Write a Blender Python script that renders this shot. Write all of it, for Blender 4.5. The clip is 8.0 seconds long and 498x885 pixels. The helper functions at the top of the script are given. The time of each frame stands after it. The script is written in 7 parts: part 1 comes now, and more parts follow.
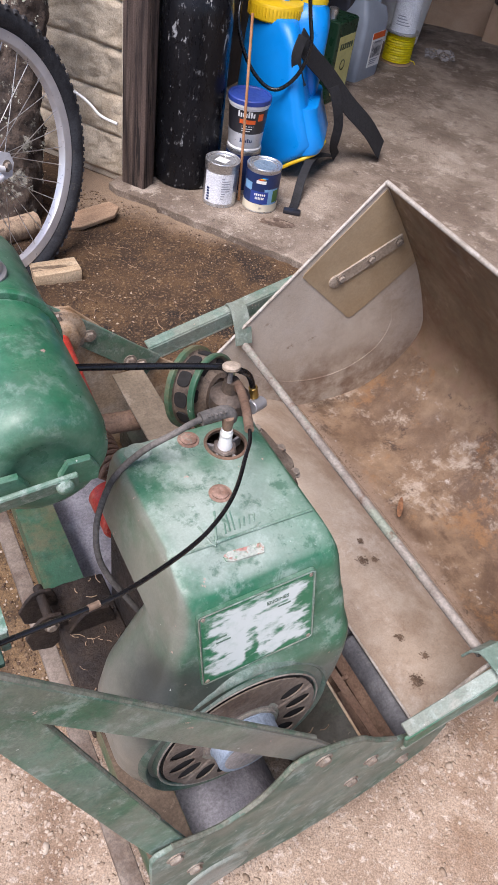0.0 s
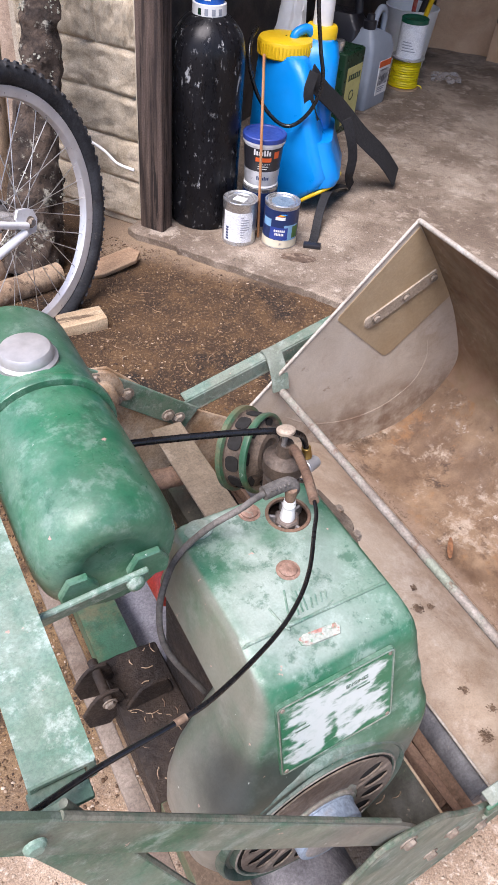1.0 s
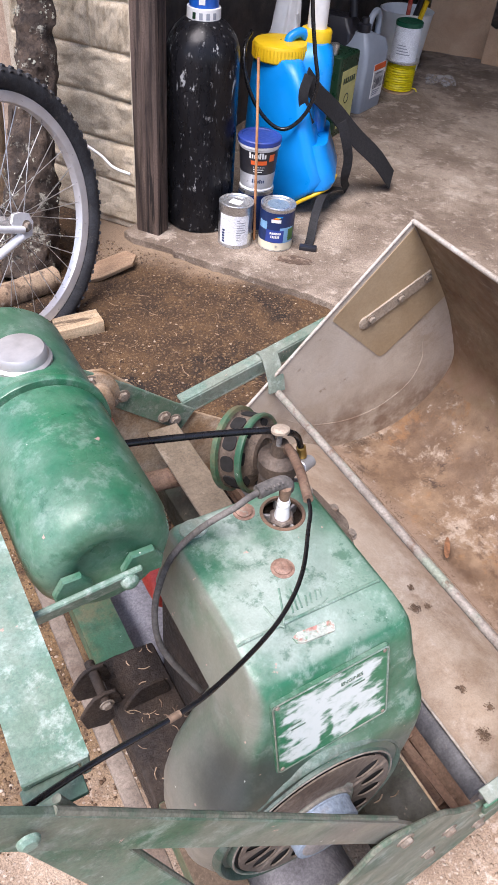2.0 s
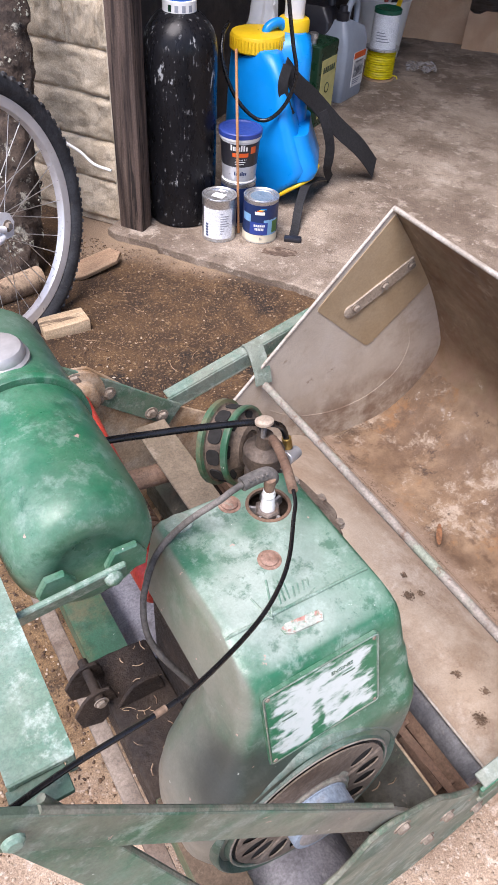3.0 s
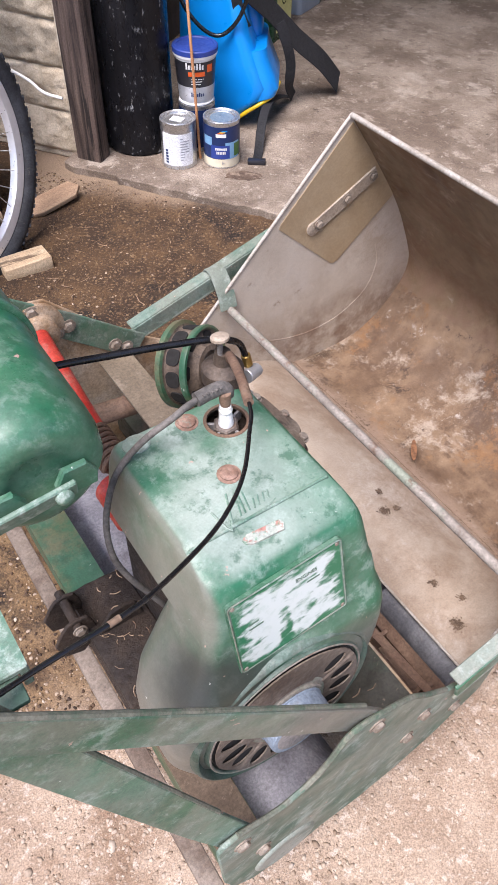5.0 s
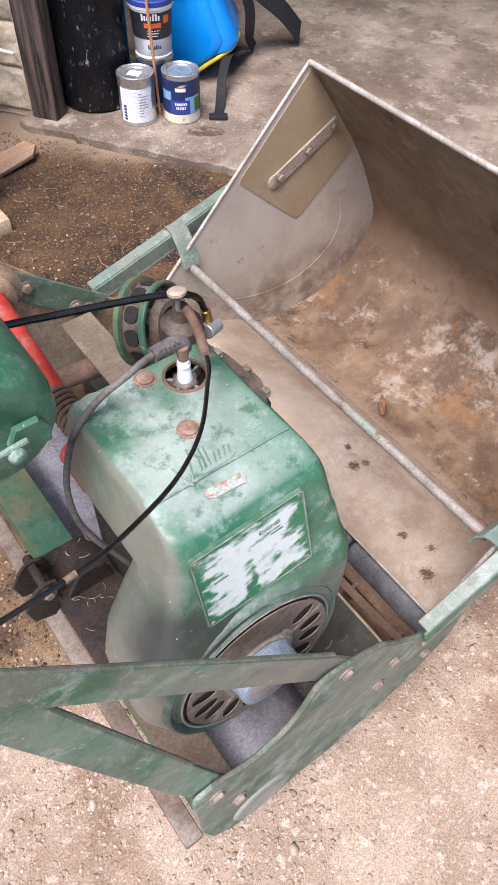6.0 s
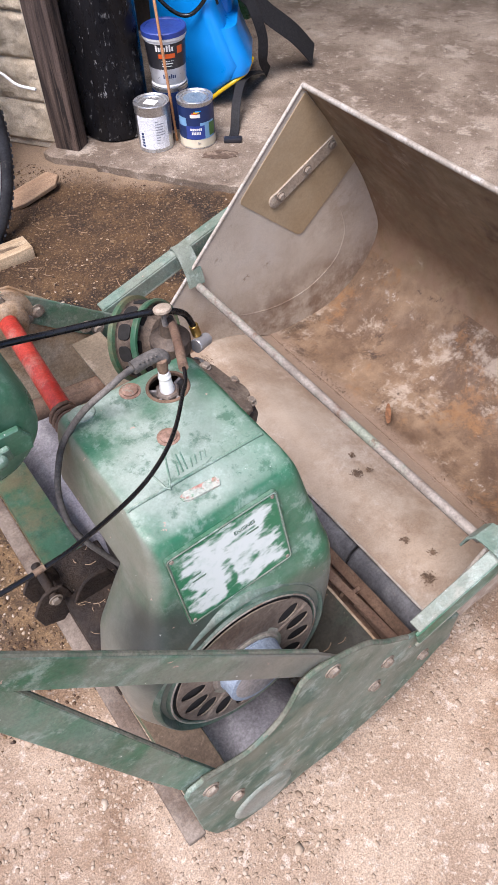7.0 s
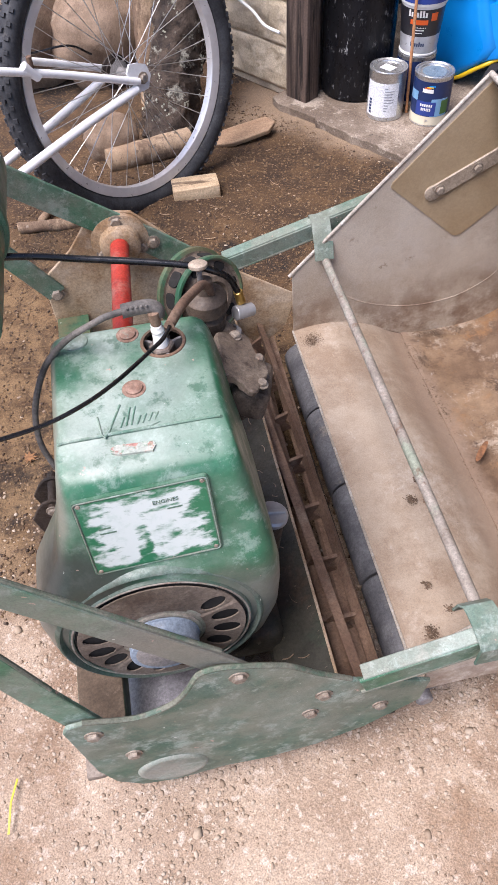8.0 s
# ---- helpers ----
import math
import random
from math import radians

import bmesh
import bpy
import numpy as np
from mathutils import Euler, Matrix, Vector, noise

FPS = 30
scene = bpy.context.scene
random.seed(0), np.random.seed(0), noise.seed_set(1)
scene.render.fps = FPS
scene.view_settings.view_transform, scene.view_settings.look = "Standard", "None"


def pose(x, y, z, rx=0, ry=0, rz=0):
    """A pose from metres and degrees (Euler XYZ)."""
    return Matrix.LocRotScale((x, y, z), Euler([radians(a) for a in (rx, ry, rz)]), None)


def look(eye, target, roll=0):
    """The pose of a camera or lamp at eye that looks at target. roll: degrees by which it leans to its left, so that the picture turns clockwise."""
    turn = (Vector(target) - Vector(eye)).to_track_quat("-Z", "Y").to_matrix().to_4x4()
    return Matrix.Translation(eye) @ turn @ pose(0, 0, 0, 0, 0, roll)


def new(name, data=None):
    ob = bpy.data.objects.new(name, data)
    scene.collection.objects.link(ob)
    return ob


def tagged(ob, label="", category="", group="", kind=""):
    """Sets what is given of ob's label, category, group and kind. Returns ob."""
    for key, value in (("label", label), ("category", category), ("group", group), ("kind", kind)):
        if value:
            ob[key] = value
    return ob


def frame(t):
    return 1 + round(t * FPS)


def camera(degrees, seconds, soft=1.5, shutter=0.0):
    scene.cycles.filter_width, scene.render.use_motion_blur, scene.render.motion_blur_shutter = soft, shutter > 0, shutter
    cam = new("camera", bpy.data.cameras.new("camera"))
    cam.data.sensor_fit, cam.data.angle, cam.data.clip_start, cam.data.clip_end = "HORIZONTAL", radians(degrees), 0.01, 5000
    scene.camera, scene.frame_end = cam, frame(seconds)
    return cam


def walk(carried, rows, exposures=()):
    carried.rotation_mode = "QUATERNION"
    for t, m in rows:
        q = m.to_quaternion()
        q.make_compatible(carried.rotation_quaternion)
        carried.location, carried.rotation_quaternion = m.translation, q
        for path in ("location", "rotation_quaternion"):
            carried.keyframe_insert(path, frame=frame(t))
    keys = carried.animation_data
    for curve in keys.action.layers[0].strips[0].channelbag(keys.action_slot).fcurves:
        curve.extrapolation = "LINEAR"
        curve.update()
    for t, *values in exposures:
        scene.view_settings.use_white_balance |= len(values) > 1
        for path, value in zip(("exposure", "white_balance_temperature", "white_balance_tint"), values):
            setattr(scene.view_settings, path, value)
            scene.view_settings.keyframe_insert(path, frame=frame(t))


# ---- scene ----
cam = camera(38.1, 8.0)
PATH = [
    (0, (0.078, 0.021, 1.142), (0.043, 1.427, -0.281), 10.6),
    (0.2, (0.042, 0.046, 1.149), (0.026, 1.47, -0.256), 9.1),
    (0.5, (0.034, 0.063, 1.161), (-0.029, 1.492, -0.238), 5.5),
    (1, (0.027, 0.067, 1.152), (-0.068, 1.508, -0.231), 5.9),
    (1.5, (0.029, 0.062, 1.152), (-0.066, 1.511, -0.224), 5.8),
    (3, (0.044, 0.065, 1.148), (-0.034, 1.504, -0.238), 4.0),
    (3.5, (0.052, 0.064, 1.147), (-0.011, 1.484, -0.26), 2.9),
    (4, (0.056, 0.057, 1.141), (0.001, 1.459, -0.285), 3.0),
    (4.5, (0.064, 0.059, 1.129), (0.035, 1.402, -0.352), 2.5),
    (4.7, (0.069, 0.058, 1.128), (0.031, 1.393, -0.36), 1.7),
    (5.8, (0.09, 0.058, 1.112), (0.105, 1.321, -0.439), 2.1),
    (6, (0.092, 0.055, 1.112), (0.126, 1.305, -0.449), 2.0),
    (6.5, (0.1, 0.052, 1.107), (0.154, 1.291, -0.462), 1.3),
    (6.8, (0.131, 0.045, 1.112), (0.206, 1.306, -0.439), -0.6),
    (7, (0.154, 0.024, 1.133), (0.073, 1.309, -0.397), -3.3),
    (7.1, (0.164, 0.017, 1.133), (-0.021, 1.341, -0.355), -3.4),
    (7.2, (0.191, 0.006, 1.132), (-0.112, 1.346, -0.322), -2.8),
    (7.3, (0.22, -0.005, 1.128), (-0.176, 1.308, -0.328), -2.0),
    (7.4, (0.261, -0.012, 1.123), (-0.233, 1.252, -0.345), -3.3),
    (7.5, (0.3, -0.015, 1.122), (-0.22, 1.225, -0.358), -2.5),
    (7.7, (0.345, 0.012, 1.107), (-0.21, 1.164, -0.431), -3.9),
    (8, (0.365, 0.106, 1.107), (-0.225, 1.207, -0.455), -3.6),
]
walk(cam, [(t, look(eye, target, roll)) for t, eye, target, roll in PATH], exposures=((0.0, 0.76, 6240, 20), (0.4, 0.90, 6240, 20), (1.0, 1.04, 6240, 20), (3.5, 1.07, 6240, 20), (4.5, 1.05, 6240, 20), (6.0, 0.99, 6240, 20), (6.5, 0.97, 6240, 20), (7.0, 0.92, 6240, 20), (8.0, 0.96, 6240, 20)))

# ---- light ----
world = bpy.data.worlds.new("sky")
scene.world = world
world.use_nodes = True
wn = world.node_tree.nodes
sky = wn.new("ShaderNodeTexSky")
sky.sky_type, sky.sun_disc = "NISHITA", False
sky.sun_elevation, sky.sun_rotation = radians(63), radians(209)
wn["Background"].inputs["Strength"].default_value = 0.107
world.node_tree.links.new(sky.outputs["Color"], wn["Background"].inputs["Color"])
sun_data = bpy.data.lights.new("sun", "SUN")
sun_data.energy, sun_data.angle, sun_data.color = 3.55, radians(38), (1.0, 0.95, 0.89)
sun = new("sun", sun_data)
sun.matrix_world = look((-0.7, -0.9, 4.0), (0.3, 0.9, 0.0))


# ---- materials ----
class Nodes:
    def __init__(self, name):
        self.m = bpy.data.materials.new(name)
        self.m.use_nodes = True
        self.t = self.m.node_tree
        self.b = self.t.nodes["Principled BSDF"]
        self.co = self.t.nodes.new("ShaderNodeTexCoord").outputs["Object"]

    def link(self, a, b):
        self.t.links.new(a, b)

    def noise(self, scale, detail=6.0, rough=0.6, distort=0.0, stretch=None, move=0.0):
        n = self.t.nodes.new("ShaderNodeTexNoise")
        n.inputs["Scale"].default_value, n.inputs["Detail"].default_value = scale, detail
        n.inputs["Roughness"].default_value, n.inputs["Distortion"].default_value = rough, distort
        mp = self.t.nodes.new("ShaderNodeMapping")
        mp.inputs["Location"].default_value = (move, move * 0.7, -move)
        if stretch:
            mp.inputs["Scale"].default_value = stretch
        self.link(self.co, mp.inputs["Vector"])
        self.link(mp.outputs["Vector"], n.inputs["Vector"])
        return n.outputs["Fac"]

    def ramp(self, fac, lo, hi, a=0.0, b=1.0):
        r = self.t.nodes.new("ShaderNodeMapRange")
        r.interpolation_type = "SMOOTHSTEP"
        for key, value in zip(("From Min", "From Max", "To Min", "To Max"), (lo, hi, a, b)):
            r.inputs[key].default_value = value
        self.link(fac, r.inputs["Value"])
        return r.outputs["Result"]

    def mix(self, fac, a, b):
        x = self.t.nodes.new("ShaderNodeMix")
        x.data_type = "RGBA"
        for key, value in ((0, fac), (6, a), (7, b)):
            if isinstance(value, (tuple, list)):
                x.inputs[key].default_value = (*value, 1.0)
            elif isinstance(value, float):
                x.inputs[key].default_value = value
            else:
                self.link(value, x.inputs[key])
        return x.outputs[2]

    def times(self, a, b):
        x = self.t.nodes.new("ShaderNodeMath")
        x.operation = "MULTIPLY"
        for key, value in ((0, a), (1, b)):
            if isinstance(value, float):
                x.inputs[key].default_value = value
            else:
                self.link(value, x.inputs[key])
        return x.outputs[0]

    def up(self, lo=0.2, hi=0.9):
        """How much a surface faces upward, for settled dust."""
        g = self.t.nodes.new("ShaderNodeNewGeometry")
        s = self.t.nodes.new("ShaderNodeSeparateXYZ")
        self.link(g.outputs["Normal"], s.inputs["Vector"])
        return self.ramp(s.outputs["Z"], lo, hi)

    def island(self):
        return self.t.nodes.new("ShaderNodeNewGeometry").outputs["Random Per Island"]

    def each(self):
        return self.t.nodes.new("ShaderNodeObjectInfo").outputs["Random"]

    def bump(self, fac, strength, distance=0.002, first=None):
        x = self.t.nodes.new("ShaderNodeBump")
        x.inputs["Strength"].default_value, x.inputs["Distance"].default_value = strength, distance
        self.link(fac, x.inputs["Height"])
        if first:
            self.link(first, x.inputs["Normal"])
        return x.outputs["Normal"]

    def done(self, colour, rough=0.6, metal=0.0, normal=None, **more):
        for key, value in (("Base Color", colour), ("Roughness", rough), ("Metallic", metal), ("Normal", normal)):
            if value is None:
                continue
            if isinstance(value, (tuple, list)):
                self.b.inputs[key].default_value = (*value, 1.0)
            elif isinstance(value, (float, int)):
                self.b.inputs[key].default_value = value
            else:
                self.link(value, self.b.inputs[key])
        for key, value in more.items():
            self.b.inputs[key].default_value = value
        return self.m


def layered(name, c1, c2, scale, layers=(), rough=(0.4, 0.7), metal=0.0, bump=0.25, bscale=90.0, dist=0.001, each=0.0, stretch=None, grain=0.30):
    """A base of two tones and, over it, layers of (colour, scale, from, to, amount) with shapes of their own."""
    n = Nodes(name)
    fine = n.noise(scale * 6, 8.0, 0.65, stretch=stretch)
    col = n.mix(n.ramp(n.noise(scale, 8.0, 0.6, 0.3, stretch), 0.35, 0.65), c1, c2)
    for i, (c, sc, lo, hi, amount) in enumerate(layers):
        col = n.mix(n.times(n.ramp(n.noise(sc, 11.0, 0.72, 0.1, stretch, 3.1 * i + 1.7), lo, hi), amount), col, c)
    grit = n.ramp(n.noise(260.0, 5.0, 0.75, 0.0, None, 21.0), 0.28, 0.72, 1.0 - grain, 1.0 + grain)
    g = n.t.nodes.new("ShaderNodeHueSaturation")
    n.link(grit, g.inputs["Value"])
    n.link(col, g.inputs["Color"])
    col = g.outputs["Color"]
    if each:
        v = n.t.nodes.new("ShaderNodeHueSaturation")
        n.link(n.ramp(n.each(), 0.0, 1.0, 1.0 - each, 1.0 + each), v.inputs["Value"])
        n.link(col, v.inputs["Color"])
        col = v.outputs["Color"]
    r = n.ramp(fine, 0.3, 0.7, rough[0], rough[1])
    return n.done(col, r, metal, n.bump(n.noise(bscale, 8.0, 0.7, 0.0, stretch), bump, dist))


def plain(name, c, rough=0.5, metal=0.0, vary=0.15, scale=30.0, **more):
    n = Nodes(name)
    dark = tuple(x * (1 - vary) for x in c)
    col = n.mix(n.ramp(n.noise(scale, 5.0), 0.35, 0.65), dark, c)
    return n.done(col, n.ramp(n.noise(scale * 3, 4.0), 0.3, 0.7, max(rough - 0.08, 0.02), min(rough + 0.1, 1.0)), metal, n.bump(n.noise(scale * 8, 5.0), 0.08, 0.0006), **more)


GREEN, GREEN_D, CHALK = (0.021, 0.143, 0.068), (0.013, 0.088, 0.044), (0.315, 0.38, 0.33)
DUST, RUST, SOIL = (0.36, 0.30, 0.23), (0.16, 0.075, 0.035), (0.10, 0.065, 0.04)


def green_paint(name, chalk, dust, rough=(0.3, 0.6), dusty_top=0.0, scale=9.0, dustc=DUST, low=None, flat=False, base=(GREEN, GREEN_D), side=0.0, specks=0.5, dark_at=None, gritty=0.22, fade=None, sparse=0.0):
    """Old green enamel: chalked white where it has weathered, chipped and dusty."""
    n = Nodes(name)
    col = n.mix(n.ramp(n.noise(scale, 9.0, 0.62), 0.32, 0.68), *base)
    soft = n.noise(scale * 0.9, 11.0, 0.66, 0.0, None, 4.0)
    big = n.ramp(soft, 0.38 + sparse * 0.4, 0.68 + sparse * 1.8)
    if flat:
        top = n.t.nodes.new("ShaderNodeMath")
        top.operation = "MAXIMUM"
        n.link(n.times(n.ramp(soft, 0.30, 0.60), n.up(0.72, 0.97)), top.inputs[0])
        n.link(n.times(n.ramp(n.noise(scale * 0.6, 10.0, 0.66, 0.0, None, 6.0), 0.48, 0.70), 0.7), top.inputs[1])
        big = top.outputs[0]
    if fade:
        # weathering is heaviest on one side and thins out towards the other
        sf = n.t.nodes.new("ShaderNodeSeparateXYZ")
        n.link(n.co, sf.inputs["Vector"])
        wf = n.t.nodes.new("ShaderNodeMath")
        wf.operation = "MULTIPLY_ADD"
        wf.inputs[1].default_value = 0.10
        n.link(n.noise(scale * 1.3, 9.0, 0.66, 0.0, None, 44.0), wf.inputs[0])
        n.link(sf.outputs["X"], wf.inputs[2])
        big = n.times(big, n.ramp(wf.outputs[0], fade[0] + 0.05, fade[1] + 0.05, 1.0, 0.30))
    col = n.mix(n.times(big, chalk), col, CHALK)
    col = n.mix(n.times(n.ramp(n.noise(scale * 5, 10.0, 0.74, 0.0, None, 7.0), 0.50, 0.63), specks * chalk), col, (0.44, 0.52, 0.47))
    col = n.mix(n.times(n.ramp(n.noise(scale * 4, 10.0, 0.74, 0.0, None, 17.0), 0.53, 0.63), 0.65), col, base[1])
    col = n.mix(n.times(n.ramp(n.noise(scale * 1.6, 12.0, 0.73, 0.0, None, 9.0), 0.40, 0.60), dust), col, dustc)
    if dusty_top:
        col = n.mix(n.times(n.up(0.3, 0.95), dusty_top), col, dustc)
    # faces turned towards -x are mixed towards dustc, by their direction and noise
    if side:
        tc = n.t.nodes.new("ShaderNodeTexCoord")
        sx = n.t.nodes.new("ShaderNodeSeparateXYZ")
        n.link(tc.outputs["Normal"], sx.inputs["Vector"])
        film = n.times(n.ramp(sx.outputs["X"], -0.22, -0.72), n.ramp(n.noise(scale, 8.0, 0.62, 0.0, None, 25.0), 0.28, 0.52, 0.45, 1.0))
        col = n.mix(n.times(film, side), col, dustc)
    if low:
        s = n.t.nodes.new("ShaderNodeSeparateXYZ")
        n.link(n.co, s.inputs["Vector"])
        w = n.t.nodes.new("ShaderNodeMath")
        w.operation = "MULTIPLY_ADD"
        w.inputs[1].default_value = -0.16
        n.link(n.noise(9.0, 8.0, 0.62, 0.0, None, 33.0), w.inputs[0])
        n.link(s.outputs["Z"], w.inputs[2])
        col = n.mix(n.ramp(w.outputs[0], low[0] - 0.08, low[1] - 0.08, 0.85, 0.0), col, dustc)
    # dark grey patch round the given point, with a ragged rim
    if dark_at:
        far = n.t.nodes.new("ShaderNodeVectorMath")
        far.operation = "DISTANCE"
        far.inputs[1].default_value = dark_at
        n.link(n.co, far.inputs[0])
        w2 = n.t.nodes.new("ShaderNodeMath")
        w2.operation = "MULTIPLY_ADD"
        w2.inputs[1].default_value = 0.07
        n.link(n.noise(16.0, 9.0, 0.65, 0.0, None, 51.0), w2.inputs[0])
        n.link(far.outputs["Value"], w2.inputs[2])
        col = n.mix(n.ramp(w2.outputs[0], 0.065, 0.115, 0.85, 0.0), col, (0.042, 0.047, 0.043))
    col = n.mix(n.ramp(n.noise(scale * 8, 5.0, 0.6, 0.0, None, 13.0), 0.70, 0.715), col, (0.42, 0.29, 0.24))
    col = n.mix(n.ramp(n.noise(scale * 13, 5.0, 0.6, 0.0, None, 15.0), 0.715, 0.73), col, (0.58, 0.60, 0.55))
    g = n.t.nodes.new("ShaderNodeHueSaturation")
    n.link(n.ramp(n.noise(380.0, 6.0, 0.85, 0.0, None, 21.0), 0.30, 0.70, 1.0 - gritty, 1.0 + gritty), g.inputs["Value"])
    n.link(col, g.inputs["Color"])
    r = n.ramp(n.noise(scale * 3, 8.0), 0.3, 0.7, rough[0], rough[1])
    return n.done(g.outputs["Color"], r, 0.0, n.bump(n.noise(240.0, 6.0, 0.7), 0.10, 0.0006, n.bump(n.noise(scale * 5, 8.0), 0.12, 0.0015)))


M = {}
M["hood"] = green_paint("hood_paint", 1.0, 0.12, (0.28, 0.5), 0.0, 9.0, (0.195, 0.190, 0.158), (0.40, 0.49), True, side=0.85, specks=0.30, dark_at=(0.238, 0.226, 0.475), gritty=0.10, fade=(0.30, 0.42))
M["hood_side"] = green_paint("hood_side_paint", 0.4, 0.9, (0.45, 0.8), 0.0, 9.0, (0.30, 0.30, 0.25))
M["mint"] = green_paint("mint_paint", 0.7, 0.22, (0.4, 0.7), 0.0, 11.0, (0.33, 0.32, 0.25), base=((0.090, 0.205, 0.145), (0.055, 0.150, 0.098)), specks=0.8)
M["tank"] = green_paint("tank_paint", 0.60, 0.10, (0.25, 0.5), 0.0, 7.5, (0.28, 0.31, 0.25), specks=0.30, gritty=0.14, sparse=0.10)
M["frame"] = green_paint("frame_paint", 0.5, 0.5, (0.4, 0.65), 0.0, 7.0, (0.22, 0.21, 0.165), base=((0.056, 0.128, 0.086), (0.036, 0.088, 0.060)), specks=1.0)
M["strut"] = green_paint("strut_paint", 0.4, 0.5, (0.35, 0.6), 0.0, 9.0, (0.19, 0.185, 0.15), base=((0.022, 0.125, 0.060), (0.014, 0.082, 0.042)), specks=0.9)
M["strut_worn"] = green_paint("worn_strut_paint", 0.4, 0.5, (0.35, 0.6), 0.0, 9.0, (0.175, 0.165, 0.14), (0.46, 0.62), base=((0.022, 0.125, 0.060), (0.014, 0.082, 0.042)), specks=0.9)
M["dirty"] = layered("grimy_deck", (0.034, 0.032, 0.021), (0.065, 0.056, 0.038), 9, (((0.022, 0.055, 0.030), 5, 0.54, 0.66, 0.4), ((0.10, 0.06, 0.035), 8, 0.52, 0.62, 0.6), ((0.24, 0.19, 0.13), 60, 0.61, 0.68, 0.7)), (0.5, 0.85), 0.0, 0.5, 140)
M["member"] = green_paint("member_paint", 0.08, 0.5, (0.4, 0.7), 0.0, 6.0, (0.20, 0.12, 0.062), base=((0.014, 0.10, 0.044), (0.010, 0.055, 0.028)), specks=0.8)
M["rusty"] = layered("rusty_steel", (0.115, 0.066, 0.043), (0.20, 0.125, 0.082), 14, ((DUST, 9, 0.52, 0.7, 0.35), (SOIL, 20, 0.5, 0.66, 0.6)), (0.7, 0.95), 0.05, 0.5, 160)
M["brown"] = layered("dusty_brown_steel", (0.37, 0.265, 0.16), (0.47, 0.365, 0.25), 7, (((0.20, 0.105, 0.040), 6, 0.46, 0.62, 0.75), ((0.46, 0.39, 0.31), 14, 0.5, 0.66, 0.5)), (0.7, 0.95), 0.0, 0.3, 120)
M["brace"] = layered("brown_brace", (0.135, 0.105, 0.07), (0.205, 0.16, 0.11), 9, ((DUST, 14, 0.54, 0.68, 0.4),), (0.65, 0.9), 0.0, 0.3, 120)
M["oily"] = layered("oily_dirt", (0.017, 0.011, 0.008), (0.042, 0.028, 0.019), 22, (((0.13, 0.095, 0.065), 40, 0.60, 0.70, 0.5),), (0.55, 0.9), 0.1, 0.8, 120, 0.004)
M["steel"] = layered("worn_steel", (0.28, 0.275, 0.30), (0.40, 0.395, 0.425), 10, (((0.13, 0.12, 0.13), 7, 0.48, 0.66, 0.6), ((0.52, 0.51, 0.52), 60, 0.56, 0.66, 0.5), (DUST, 30, 0.62, 0.72, 0.4)), (0.38, 0.6), 0.35, 0.15, 200)
M["grey"] = layered("grey_steel", (0.20, 0.19, 0.19), (0.33, 0.31, 0.29), 12, ((DUST, 10, 0.5, 0.7, 0.6),), (0.5, 0.8), 0.3, 0.25, 150)
M["roller"] = layered("worn_rubber_roller", (0.06, 0.06, 0.065), (0.12, 0.12, 0.125), 20, ((DUST, 12, 0.54, 0.7, 0.5),), (0.45, 0.7), 0.0, 0.3, 180)


def box_metal(name, c1, c2, stains, low, high, fold=None):
    """Weathered sheet; brown residue clings where wet grass has lain, up to a ragged line."""
    n = Nodes(name)
    col = n.mix(n.ramp(n.noise(5.0, 10.0, 0.7), 0.36, 0.64), c1, c2)
    for i, (c, sc, lo, hi, amount) in enumerate(stains):
        col = n.mix(n.times(n.ramp(n.noise(sc, 15.0, 0.79, 0.15, None, 3.1 * i + 1.7), lo, hi), amount), col, c)
    col = n.mix(n.times(n.ramp(n.noise(30.0, 12.0, 0.8, 0.0, (1.0, 0.5, 1.0), 61.0), 0.58, 0.70), 0.35), col, (0.60, 0.56, 0.51))
    if high > low:
        s = n.t.nodes.new("ShaderNodeSeparateXYZ")
        n.link(n.co, s.inputs["Vector"])
        w = n.t.nodes.new("ShaderNodeMath")
        w.operation = "MULTIPLY_ADD"
        w.inputs[1].default_value = -0.22
        n.link(n.noise(7.0, 10.0, 0.7, 0.0, None, 30.0), w.inputs[0])
        n.link(s.outputs["Z"], w.inputs[2])
        m = n.ramp(w.outputs[0], low - 0.11, high - 0.11, 0.85, 0.0)
        rag = n.ramp(n.noise(16.0, 10.0, 0.75, 0.0, None, 41.0), 0.35, 0.6)
        col = n.mix(n.times(m, rag), col, (0.20, 0.125, 0.08))
    if fold:
        # a band of another tone beside the fold, with a ragged limit
        tone, u0, u1, a0, a1 = fold
        s = n.t.nodes.new("ShaderNodeSeparateXYZ")
        n.link(n.co, s.inputs["Vector"])
        w = n.t.nodes.new("ShaderNodeMath")
        w.operation = "MULTIPLY_ADD"
        w.inputs[1].default_value = 0.12
        n.link(n.noise(8.0, 12.0, 0.72, 0.0, None, 33.0), w.inputs[0])
        n.link(s.outputs["X"], w.inputs[2])
        col = n.mix(n.ramp(w.outputs[0], u0 + 0.06, u1 + 0.06, a0, a1), col, tone)
    g = n.t.nodes.new("ShaderNodeHueSaturation")
    n.link(n.ramp(n.noise(380.0, 6.0, 0.85, 0.0, None, 21.0), 0.30, 0.70, 0.82, 1.18), g.inputs["Value"])
    n.link(col, g.inputs["Color"])
    return n.done(g.outputs["Color"], n.ramp(n.noise(30.0, 8.0), 0.3, 0.7, 0.55, 0.9), 0.0, n.bump(n.noise(200.0, 7.0, 0.75), 0.12, 0.001, n.bump(n.noise(9.0, 6.0), 0.22, 0.004)))


